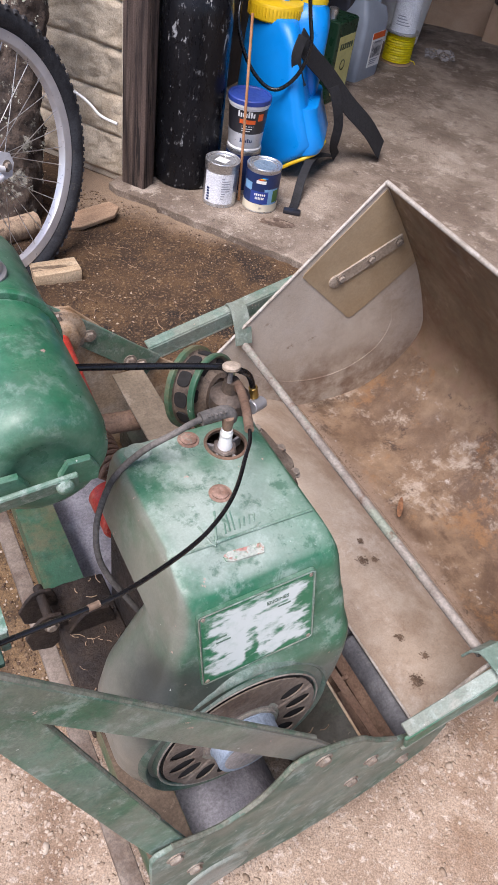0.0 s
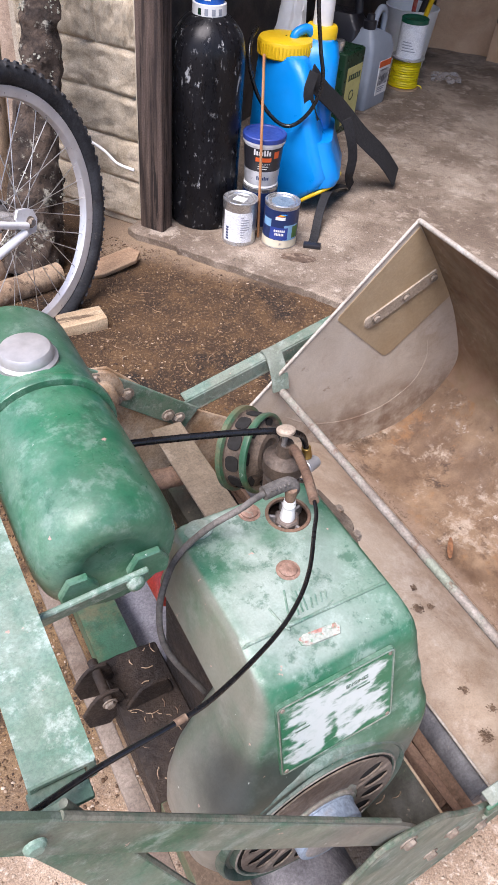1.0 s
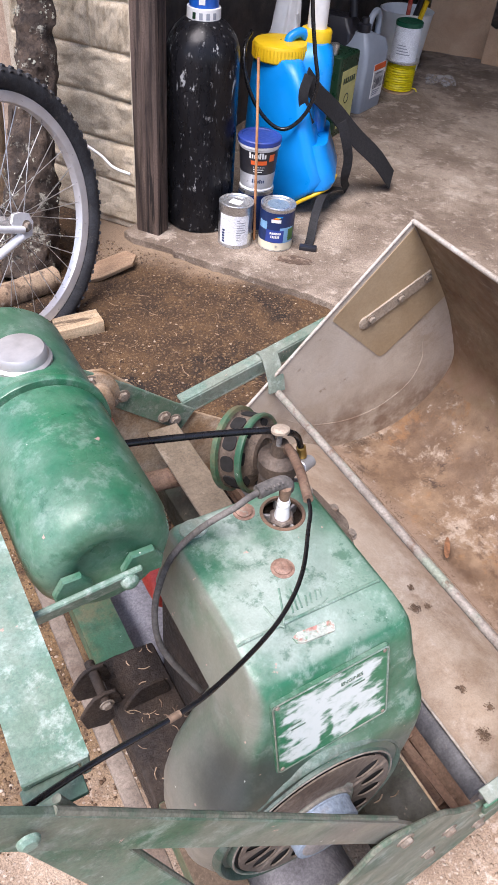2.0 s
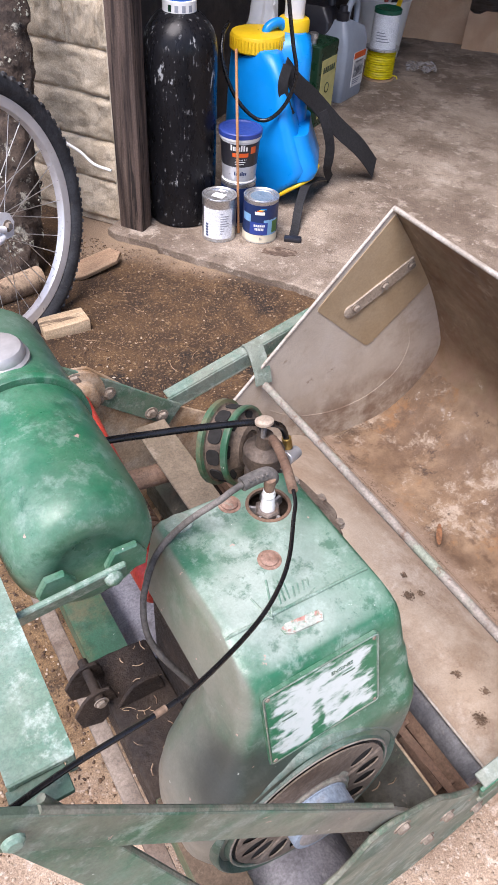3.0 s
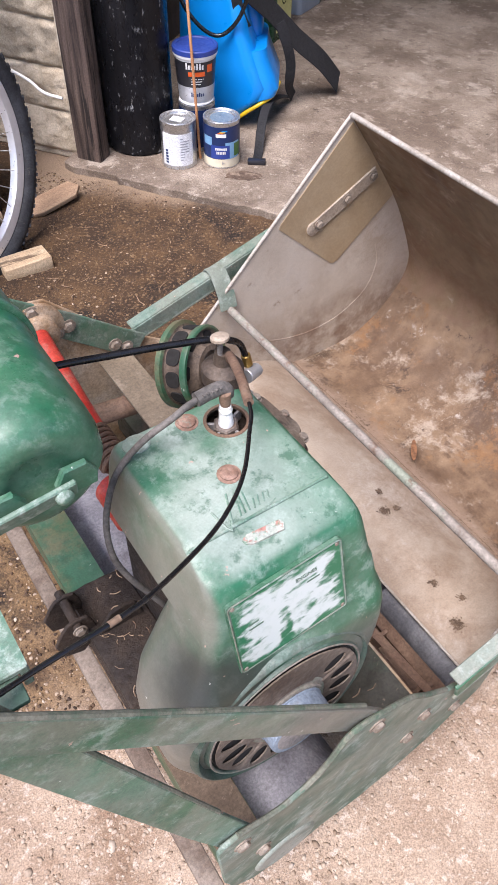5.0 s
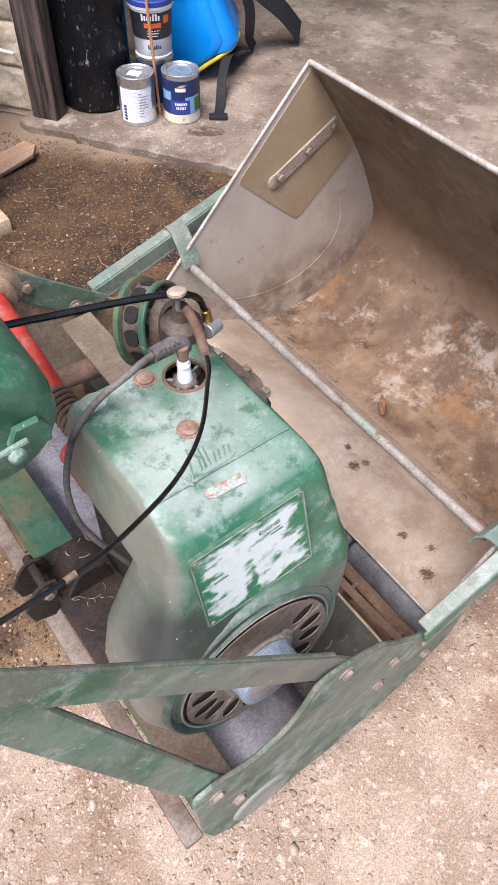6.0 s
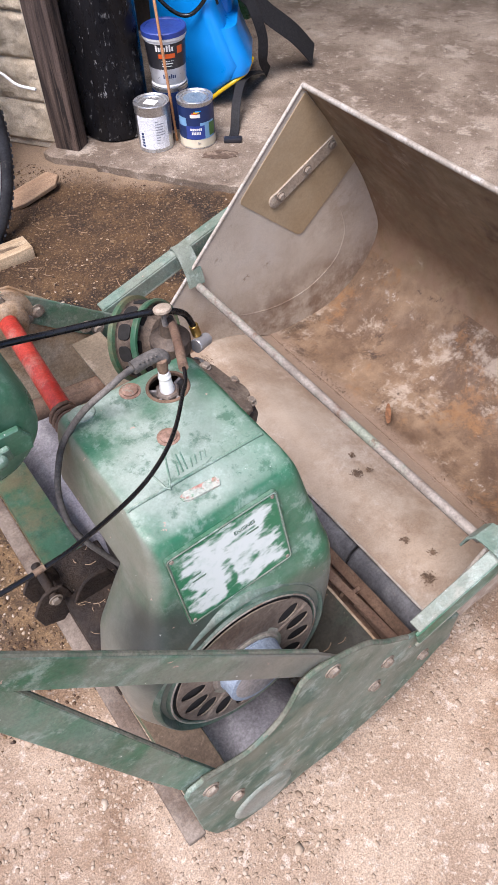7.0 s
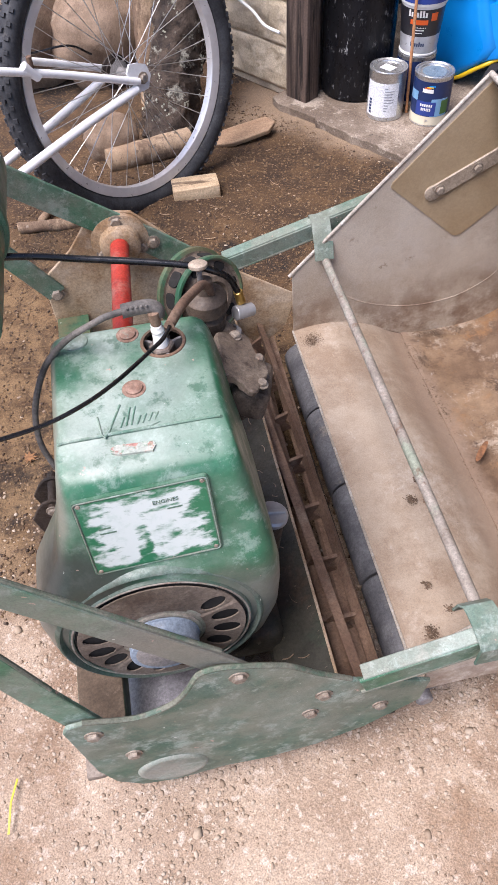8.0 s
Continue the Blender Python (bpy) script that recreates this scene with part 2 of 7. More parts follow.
M["box"] = box_metal("weathered_sheet", (0.45, 0.375, 0.29), (0.56, 0.49, 0.40), (((0.33, 0.235, 0.155), 4, 0.50, 0.64, 0.45), ((0.58, 0.52, 0.45), 6, 0.50, 0.62, 0.6), ((0.19, 0.115, 0.068), 12, 0.60, 0.67, 0.65)), 0.12, 0.27)
# brown stains, over base tones darkened for the shade under the leaning wall
M["box_front"] = box_metal("stained_shaded_sheet", (0.14, 0.092, 0.050), (0.225, 0.16, 0.095), (((0.16, 0.087, 0.043), 5, 0.48, 0.58, 0.65), ((0.39, 0.325, 0.25), 8, 0.56, 0.65, 0.5), ((0.09, 0.048, 0.026), 9, 0.55, 0.63, 0.75)), 0.20, 0.40)
M["flange"] = box_metal("scratched_sheet", (0.30, 0.232, 0.168), (0.395, 0.325, 0.25), (((0.22, 0.15, 0.098), 4, 0.47, 0.63, 0.7), ((0.49, 0.43, 0.36), 5, 0.52, 0.66, 0.6), ((0.16, 0.10, 0.062), 15, 0.60, 0.68, 0.6), ((0.12, 0.072, 0.045), 34, 0.63, 0.68, 0.6)), 0.0, 0.0, ((0.245, 0.175, 0.125), 0.755, 0.825, 0.0, 0.85))
M["box_floor"] = box_metal("stained_box_floor", (0.12, 0.074, 0.043), (0.255, 0.173, 0.106), (((0.075, 0.042, 0.024), 3, 0.50, 0.58, 0.8), ((0.40, 0.335, 0.265), 5, 0.53, 0.62, 0.75), ((0.22, 0.115, 0.048), 7, 0.53, 0.62, 0.75), ((0.040, 0.023, 0.015), 13, 0.58, 0.64, 0.85), ((0.56, 0.52, 0.47), 24, 0.60, 0.66, 0.5), ((0.06, 0.035, 0.022), 70, 0.59, 0.65, 0.6)), 0.0, 0.0, ((0.245, 0.175, 0.125), 0.835, 0.875, 0.85, 0.0))
M["patch"] = layered("tan_patch", (0.36, 0.26, 0.15), (0.42, 0.32, 0.2), 6, (((0.5, 0.42, 0.32), 16, 0.6, 0.75, 0.4), ((0.26, 0.18, 0.10), 9, 0.56, 0.68, 0.4)), (0.5, 0.7), 0.0, 0.1, 200, grain=0.10)
M["alu_edge"] = layered("bright_edge", (0.29, 0.25, 0.20), (0.41, 0.37, 0.315), 20, ((DUST, 14, 0.5, 0.7, 0.6), ((0.60, 0.57, 0.53), 30, 0.53, 0.64, 0.6)), (0.45, 0.7), 0.2, 0.15, 200)
M["rod"] = layered("dull_rod", (0.21, 0.18, 0.15), (0.32, 0.285, 0.245), 25, (((0.24, 0.29, 0.22), 12, 0.5, 0.65, 0.7), ((0.14, 0.08, 0.05), 22, 0.56, 0.66, 0.8)), (0.5, 0.8), 0.1, 0.4, 120)
M["carb"] = layered("brown_grimed_casting", (0.085, 0.062, 0.046), (0.165, 0.125, 0.092), 26, ((DUST, 20, 0.52, 0.70, 0.5), ((0.03, 0.02, 0.015), 40, 0.54, 0.64, 0.7)), (0.6, 0.9), 0.1, 0.6, 140)
M["brown_dirt"] = layered("settled_brown_dirt", (0.085, 0.058, 0.037), (0.145, 0.103, 0.068), 14, (((0.26, 0.20, 0.14), 50, 0.58, 0.68, 0.6),), (0.85, 0.95), 0.0, 0.5, 160)
M["worn"] = layered("worn_edge_paint", (0.105, 0.120, 0.088), (0.175, 0.175, 0.135), 40, (((0.05, 0.11, 0.068), 22, 0.48, 0.60, 0.7), ((0.12, 0.075, 0.048), 35, 0.58, 0.68, 0.6)), (0.6, 0.85))
M["red"] = layered("red_paint", (0.36, 0.028, 0.018), (0.46, 0.05, 0.03), 20, (((0.40, 0.21, 0.16), 12, 0.46, 0.62, 0.7), ((0.16, 0.06, 0.04), 30, 0.60, 0.68, 0.6)), (0.35, 0.6))
M["black"] = plain("black_rubber", (0.010, 0.010, 0.011), 0.24, 0.0, 0.3)
M["cable"] = layered("dusty_cable", (0.03, 0.03, 0.03), (0.10, 0.10, 0.095), 40, ((DUST, 30, 0.5, 0.7, 0.5),), (0.5, 0.8), 0.0, 0.2, 200)
M["lead"] = layered("grey_lead", (0.085, 0.078, 0.07), (0.165, 0.15, 0.135), 40, (((0.03, 0.03, 0.03), 25, 0.5, 0.7, 0.6),), (0.6, 0.85), 0.0, 0.2, 200)
M["porcelain"] = plain("porcelain", (0.85, 0.84, 0.8), 0.25, 0.0, 0.05)
M["bluegrey"] = layered("blue_grey_metal", (0.22, 0.275, 0.335), (0.29, 0.345, 0.41), 20, ((DUST, 20, 0.6, 0.75, 0.6),), (0.45, 0.65), 0.1, 0.1, 200)
M["cowl"] = green_paint("cowl_paint", 0.3, 0.55, (0.4, 0.65), 0.0, 10.0, (0.15, 0.15, 0.125), base=((0.020, 0.075, 0.046), (0.014, 0.048, 0.032)), specks=0.6)
M["arm_top"] = green_paint("arm_top_paint", 0.6, 0.65, (0.45, 0.7), 0.0, 9.0, (0.34, 0.32, 0.27), base=((0.19, 0.215, 0.175), (0.12, 0.155, 0.12)), specks=0.6)
M["plug_steel"] = layered("stained_plug_steel", (0.13, 0.10, 0.08), (0.24, 0.20, 0.17), 60, ((RUST, 60, 0.5, 0.65, 0.6),), (0.4, 0.7), 0.4, 0.2, 300)
M["bowl"] = layered("dark_brown_bowl", (0.045, 0.033, 0.025), (0.10, 0.074, 0.055), 30, ((DUST, 22, 0.56, 0.72, 0.4),), (0.5, 0.8), 0.1, 0.4, 140)
M["screw"] = layered("reddish_screw_head", (0.20, 0.115, 0.08), (0.31, 0.20, 0.15), 80, (((0.20, 0.25, 0.20), 60, 0.54, 0.64, 0.6),), (0.5, 0.8), 0.1, 0.3, 300)
# near-black colour standing in for the shade inside openings
M["void"] = plain("opening_shade", (0.012, 0.011, 0.01), 0.9)
M["screen"] = layered("dusty_screen", (0.13, 0.100, 0.077), (0.235, 0.19, 0.15), 14, ((DUST, 18, 0.55, 0.7, 0.5), ((0.10, 0.066, 0.045), 9, 0.50, 0.62, 0.7)), (0.6, 0.85), 0.1, 0.3, 150)
M["bolt"] = layered("dull_bolt", (0.20, 0.165, 0.13), (0.34, 0.29, 0.235), 60, ((RUST, 60, 0.5, 0.7, 0.6),), (0.5, 0.8), 0.3, 0.3, 300)
M["brass"] = plain("brass", (0.5, 0.33, 0.1), 0.35, 0.9)
M["cap"] = plain("cap_metal", (0.50, 0.49, 0.48), 0.45, 0.5, 0.25)


def rubbed_face():
    """White paint left in the middle of the plate, rubbed through to green in streaks and along its rim."""
    n = Nodes("rubbed_face")
    s = n.t.nodes.new("ShaderNodeSeparateXYZ")
    n.link(n.co, s.inputs["Vector"])

    def op(kind, a, b=0.0, c=None):
        x = n.t.nodes.new("ShaderNodeMath")
        x.operation = kind
        for k, value in enumerate((a, b, c)):
            if isinstance(value, float):
                x.inputs[k].default_value = value
            elif value is not None:
                n.link(value, x.inputs[k])
        return x.outputs[0]
    d = op("MAXIMUM", op("ABSOLUTE", op("MULTIPLY", s.outputs["X"], 18.5)), op("ABSOLUTE", op("MULTIPLY", s.outputs["Y"], 24.0)))
    d = op("POWER", d, 4.0)
    v = op("MULTIPLY_ADD", d, -0.15, n.noise(46.0, 7.0, 0.62, 0.1, (0.6, 1.35, 1.0), 5.2))
    # a streak rubbed through below the middle
    streak = n.times(n.ramp(op("ABSOLUTE", op("ADD", s.outputs["X"], 0.009)), 0.004, 0.011, 1.0, 0.0), n.ramp(s.outputs["Y"], -0.004, 0.010, 1.0, 0.0))
    v = op("MULTIPLY_ADD", streak, -0.16, v)
    col = n.mix(n.ramp(v, 0.33, 0.46), (0.022, 0.15, 0.07), (0.56, 0.62, 0.59))
    col = n.mix(n.times(n.ramp(n.noise(80.0, 6.0, 0.7), 0.5, 0.7), 0.4), col, (0.36, 0.48, 0.41))
    return n.done(col, 0.4, 0.0, n.bump(n.noise(120.0, 5.0), 0.08, 0.0006))


M["label_white"] = rubbed_face()
M["concrete"] = layered("stained_concrete", (0.165, 0.125, 0.092), (0.31, 0.253, 0.197), 4.5, (((0.11, 0.078, 0.055), 2.4, 0.50, 0.62, 0.7), ((0.40, 0.34, 0.275), 9, 0.54, 0.63, 0.7), ((0.115, 0.082, 0.058), 15, 0.55, 0.63, 0.7), ((0.47, 0.415, 0.345), 50, 0.58, 0.65, 0.65), ((0.05, 0.035, 0.026), 34, 0.62, 0.67, 0.8)), (0.75, 0.95), 0.0, 1.0, 110, 0.004, grain=0.42)
M["block"] = layered("rock_faced_block", (0.38, 0.315, 0.225), (0.52, 0.445, 0.335), 12, (((0.29, 0.235, 0.16), 7, 0.5, 0.64, 0.55), ((0.55, 0.49, 0.39), 18, 0.56, 0.66, 0.5), ((0.16, 0.13, 0.095), 60, 0.60, 0.67, 0.6)), (0.8, 0.95), 0.0, 1.0, 60, 0.006, 0.14)
M["mortar"] = layered("mortar", (0.40, 0.345, 0.265), (0.50, 0.44, 0.35), 20, (), (0.85, 0.95), 0.0, 0.6, 200, 0.002)
M["render_wall"] = layered("tan_render", (0.34, 0.25, 0.185), (0.46, 0.36, 0.28), 5, (((0.20, 0.14, 0.10), 5, 0.46, 0.64, 0.75), ((0.54, 0.45, 0.36), 9, 0.58, 0.7, 0.6)), (0.8, 0.95), 0.0, 0.6, 90, 0.003)
M["timber"] = layered("old_timber", (0.030, 0.020, 0.017), (0.15, 0.105, 0.083), 40, (((0.25, 0.185, 0.14), 26, 0.54, 0.66, 0.6), ((0.012, 0.009, 0.008), 60, 0.53, 0.61, 0.9), ((0.45, 0.40, 0.34), 70, 0.67, 0.73, 0.6)), (0.75, 0.95), 0.0, 1.0, 90, 0.005, stretch=(1.0, 1.0, 0.055))
M["pine"] = layered("cut_pine", (0.46, 0.335, 0.205), (0.62, 0.49, 0.33), 30, (((0.28, 0.165, 0.085), 40, 0.54, 0.66, 0.65), ((0.09, 0.055, 0.032), 16, 0.56, 0.62, 0.85)), (0.6, 0.8), 0.0, 0.3, 80, 0.001, stretch=(0.15, 1.0, 1.0))
M["bark"] = layered("bark", (0.030, 0.021, 0.016), (0.085, 0.060, 0.044), 26, (((0.16, 0.115, 0.08), 12, 0.54, 0.66, 0.6), ((0.36, 0.35, 0.29), 17, 0.56, 0.62, 0.85), ((0.014, 0.010, 0.008), 45, 0.54, 0.62, 0.85)), (0.85, 0.98), 0.0, 1.0, 70, 0.01)
M["log"] = layered("peeled_log", (0.28, 0.19, 0.12), (0.40, 0.29, 0.19), 12, (((0.12, 0.074, 0.048), 13, 0.47, 0.58, 0.8), ((0.48, 0.43, 0.35), 25, 0.58, 0.68, 0.6), ((0.05, 0.032, 0.022), 40, 0.57, 0.63, 0.8)), (0.8, 0.95), 0.0, 0.7, 60, 0.004, stretch=(1.0, 1.0, 0.4))
M["plank"] = layered("old_plank", (0.30, 0.19, 0.115), (0.42, 0.29, 0.18), 12, (((0.18, 0.11, 0.07), 8, 0.5, 0.7, 0.5),), (0.75, 0.95), 0.0, 0.5, 60, 0.002, stretch=(0.15, 1.0, 1.0))


# ---- mesh helpers ----
def part(name, bm, material, parent=None, label="", smooth=35.0):
    """One mesh object from a bmesh, under a thing or a part."""
    me = bpy.data.meshes.new(name)
    bmesh.ops.recalc_face_normals(bm, faces=bm.faces)
    bm.to_mesh(me)
    bm.free()
    me.materials.append(material)
    if smooth:
        for f in me.polygons:
            f.use_smooth = True
        me.set_sharp_from_angle(angle=radians(smooth))
    ob = new(name, me)
    ob.parent = parent
    return tagged(ob, label)


def thing(name, label, category, m=None, group="", kind=""):
    ob = tagged(new(name), label, category, group, kind)
    ob.empty_display_size = 0.05
    if m:
        ob.matrix_world = m
    return ob


def box(lo, hi, bevel=0.0, seg=2, bm=None):
    bm = bm or bmesh.new()
    v = bmesh.ops.create_cube(bm, size=1.0)["verts"]
    lo, hi = Vector(lo), Vector(hi)
    for p in v:
        p.co = Vector(a + (b - a) * (c + 0.5) for a, b, c in zip(lo, hi, p.co))
    if bevel:
        e = list({e for p in v for e in p.link_edges})
        bmesh.ops.bevel(bm, geom=e, offset=bevel, segments=seg, affect="EDGES", profile=0.5)
    return bm


def turned(profile, n=32, m=None, bm=None):
    """A lathed body about z from (radius, height) pairs; m places it."""
    bm = bm or bmesh.new()
    m = m or Matrix()
    rings = []
    for r, h in profile:
        if r < 1e-6:
            rings.append([bm.verts.new(m @ Vector((0, 0, h)))])
        else:
            rings.append([bm.verts.new(m @ Vector((r * math.cos(2 * math.pi * i / n), r * math.sin(2 * math.pi * i / n), h))) for i in range(n)])
    for a, b in zip(rings, rings[1:]):
        for i in range(n):
            j = (i + 1) % n
            q = [a[i % len(a)], a[j % len(a)], b[j % len(b)], b[i % len(b)]]
            q = list(dict.fromkeys(q))
            if len(q) > 2:
                bm.faces.new(q)
    return bm


def along(p, q):
    """A pose at p whose z axis points to q."""
    d = Vector(q) - Vector(p)
    return Matrix.Translation(p) @ d.to_track_quat("Z", "Y").to_matrix().to_4x4()


def rod(p, q, r, r2=None, n=20, bm=None, round_=0.0):
    h = (Vector(q) - Vector(p)).length
    r2 = r if r2 is None else r2
    c = round_ or min(r, r2) * 0.12
    return turned([(0, 0), (r - c, 0), (r, c), (r2, h - c), (r2 - c, h), (0, h)], n, along(p, q), bm)


def spline(pts, steps=8):
    pts = [Vector(p) for p in pts]
    ext = [2 * pts[0] - pts[1], *pts, 2 * pts[-1] - pts[-2]]
    out = []
    for a, b, c, d in zip(ext, ext[1:], ext[2:], ext[3:]):
        for i in range(steps):
            t = i / steps
            out.append(0.5 * (2 * b + (c - a) * t + (2 * a - 5 * b + 4 * c - d) * t * t + (3 * b - a - 3 * c + d) * t ** 3))
    return out + [pts[-1]]


def tube(pts, r, n=10, steps=8, bm=None, taper=1.0):
    """A round cable or pipe through the points."""
    bm = bm or bmesh.new()
    path = spline(pts, steps) if steps > 1 else [Vector(p) for p in pts]
    up, rings = Vector((0.13, 0.27, 0.95)), []
    for i, p in enumerate(path):
        d = (path[min(i + 1, len(path) - 1)] - path[max(i - 1, 0)]).normalized()
        x = (up - d * up.dot(d)).normalized()
        up = x
        y = d.cross(x)
        rr = r * (1 + (taper - 1) * i / (len(path) - 1))
        rings.append([bm.verts.new(p + rr * (x * math.cos(2 * math.pi * k / n) + y * math.sin(2 * math.pi * k / n))) for k in range(n)])
    for a, b in zip(rings, rings[1:]):
        for k in range(n):
            bm.faces.new((a[k], a[(k + 1) % n], b[(k + 1) % n], b[k]))
    bm.faces.new(rings[0][::-1])
    bm.faces.new(rings[-1])
    return bm


def plate(outline, axis, lo, hi, bevel=0.0, bm=None):
    """A flat plate: an outline in the two other axes, from lo to hi along the axis."""
    bm = bm or bmesh.new()

    def at(a, b, c):
        return {"x": (c, a, b), "y": (a, c, b), "z": (a, b, c)}[axis]
    v = [bm.verts.new(at(a, b, lo)) for a, b in outline]
    f = bm.faces.new(v)
    g = bmesh.ops.extrude_face_region(bm, geom=[f])["geom"]
    d = Vector(at(0, 0, hi - lo))
    for p in g:
        if isinstance(p, bmesh.types.BMVert):
            p.co += d
    if bevel:
        e = [e for p in g if isinstance(p, bmesh.types.BMFace) for e in p.edges] + list(f.edges)
        bmesh.ops.bevel(bm, geom=list(set(e)), offset=bevel, segments=1, affect="EDGES")
    return bm


def flat_bar(pts, width, thick, side, bevel=0.001):
    """A flat bar through points; its thickness lies along side, its width across both."""
    bm, pts, side = bmesh.new(), [Vector(p) for p in pts], Vector(side).normalized()
    rings = []
    for i, p in enumerate(pts):
        d = (pts[min(i + 1, len(pts) - 1)] - pts[max(i - 1, 0)]).normalized()
        s = (side - d * side.dot(d)).normalized()
        w = d.cross(s)
        rings.append([bm.verts.new(p + w * a * width / 2 + s * b * thick / 2) for a, b in ((-1, -1), (1, -1), (1, 1), (-1, 1))])
    for a, b in zip(rings, rings[1:]):
        for k in range(4):
            bm.faces.new((a[k], a[(k + 1) % 4], b[(k + 1) % 4], b[k]))
    bm.faces.new(rings[0][::-1])
    bm.faces.new(rings[-1])
    bmesh.ops.recalc_face_normals(bm, faces=bm.faces)
    sharp = [e for e in bm.edges if len(e.link_faces) == 2 and e.calc_face_angle(0) > 0.9]
    bmesh.ops.bevel(bm, geom=sharp, offset=bevel, segments=1, affect="EDGES")
    return bm


def hex_bolt(p, axis, r=0.009, h=0.006, washer=True):
    q = Vector(p) + Vector(axis).normalized()
    m = along(p, q)
    bm = bmesh.new()
    if washer:
        turned([(0, 0), (r * 1.35, 0), (r * 1.35, 0.0015), (0, 0.0015)], 20, m, bm)
    turned([(0, 0), (r, 0.0), (r, h * 0.8), (r * 0.8, h), (0, h)], 6, m, bm)
    return bm


def loft(rings, caps=True, bm=None):
    bm = bm or bmesh.new()
    rr = [[bm.verts.new(p) for p in ring] for ring in rings]
    n = len(rr[0])
    for a, b in zip(rr, rr[1:]):
        for k in range(n):
            bm.faces.new((a[k], a[(k + 1) % n], b[(k + 1) % n], b[k]))
    if caps:
        bm.faces.new(rr[0][::-1])
        bm.faces.new(rr[-1])
    return bm


def rounded(x0, x1, y0, y1, r, z, n=6):
    """A rounded rectangle at height z, as a ring of points."""
    out = []
    for cx, cy, a in ((x1 - r, y1 - r, 0), (x0 + r, y1 - r, 90), (x0 + r, y0 + r, 180), (x1 - r, y0 + r, 270)):
        for i in range(n + 1):
            t = radians(a + 90 * i / n)
            out.append(Vector((cx + r * math.cos(t), cy + r * math.sin(t), z)))
    return out


def rough_up(bm, amount, scale, seed=0.0):
    for v in bm.verts:
        v.co += noise.noise_vector(v.co * scale + Vector((seed, seed * 1.7, seed * 0.3))) * amount


# ---- ground ----
def spread(lo, hi, mid, half, n):
    """Coordinates that are dense round mid and reach lo and hi."""
    inner = [mid - half + 2 * half * i / n for i in range(n + 1)]
    step, out, x = 2 * half / n, [], mid + half
    k = step
    while x < hi:
        k *= 1.5
        x += k
        out.append(min(x, hi))
    left, x, k = [], mid - half, step
    while x > lo:
        k *= 1.5
        x -= k
        left.append(max(x, lo))
    return left[::-1] + inner + out


def ground_height(x, y):
    p = Vector((x, y, 0))
    heap = 0.022 * math.exp(-((x + 0.72) ** 2 + (y - 1.55) ** 2) / 0.05)
    return heap + 0.004 * noise.noise(p * 3) + 0.0035 * noise.noise(p * 11) + 0.0025 * noise.noise(p * 40)


def is_soil(x, y):
    """1 in the bare damp soil beyond the mower, 0 on the pale gravel."""
    d = 0.8 * x + 0.6 * y
    v = -0.6 * x + 0.8 * y
    return 1.0 if v > 0.62 else 0.0


xs, ys = spread(-400, 400, 0.0, 1.2, 150), spread(-400, 400, 1.0, 1.2, 150)
verts = [(x, y, ground_height(x, y) if abs(x) < 3 and abs(y) < 5 else 0.0) for y in ys for x in xs]
w = len(xs)
faces = [(j * w + i, j * w + i + 1, (j + 1) * w + i + 1, (j + 1) * w + i) for j in range(len(ys) - 1) for i in range(w - 1)]
me = bpy.data.meshes.new("ground")
me.from_pydata(verts, [], faces)
n = Nodes("gravel_and_soil")
pale = n.mix(n.ramp(n.noise(7.0, 8.0, 0.65), 0.35, 0.65), (0.285, 0.205, 0.143), (0.40, 0.31, 0.228))
pale = n.mix(n.ramp(n.noise(3.0, 7.0, 0.65, 0.4, None, 5.0), 0.54, 0.68), pale, (0.20, 0.13, 0.083))
pale = n.mix(n.times(n.ramp(n.noise(120.0, 4.0, 0.6), 0.56, 0.66), 0.7), pale, (0.48, 0.405, 0.325))
pale = n.mix(n.ramp(n.noise(200.0, 4.0, 0.6, 0.0, None, 2.0), 0.60, 0.68), pale, (0.22, 0.15, 0.1))
pale = n.mix(n.times(n.ramp(n.noise(52.0, 3.0, 0.5, 0.0, None, 27.0), 0.60, 0.66), 0.7), pale, (0.50, 0.42, 0.345))
pale = n.mix(n.times(n.ramp(n.noise(2.1, 10.0, 0.72, 0.0, None, 29.0), 0.47, 0.60), 0.85), pale, (0.225, 0.143, 0.087))
soil = n.mix(n.ramp(n.noise(9.0, 10.0, 0.72), 0.38, 0.62), (0.038, 0.020, 0.009), (0.090, 0.049, 0.020))
soil = n.mix(n.ramp(n.noise(3.6, 11.0, 0.74, 0.3, None, 8.0), 0.51, 0.62), soil, (0.013, 0.008, 0.005))
soil = n.mix(n.ramp(n.noise(140.0, 4.0, 0.6, 0.0, None, 3.0), 0.55, 0.64), soil, (0.15, 0.092, 0.045))
s = n.t.nodes.new("ShaderNodeSeparateXYZ")
n.link(n.co, s.inputs["Vector"])
dry = n.times(n.ramp(n.noise(12.0, 10.0, 0.75, 0.0, None, 37.0), 0.40, 0.60), n.ramp(s.outputs["Y"], 1.05, 1.40, 0.85, 0.0))
soil = n.mix(dry, soil, (0.20, 0.125, 0.060))
ax = n.times(s.outputs["X"], -0.6)
ay = n.times(s.outputs["Y"], 0.8)
sm = n.t.nodes.new("ShaderNodeMath")
n.link(ax, sm.inputs[0])
n.link(ay, sm.inputs[1])
wob = n.t.nodes.new("ShaderNodeMath")
wob.operation = "MULTIPLY_ADD"
wob.inputs[1].default_value = 0.5
n.link(n.noise(3.0, 6.0, 0.6, 0.0, None, 11.0), wob.inputs[0])
n.link(sm.outputs[0], wob.inputs[2])
col = n.mix(n.ramp(wob.outputs[0], 0.62, 0.95), pale, soil)
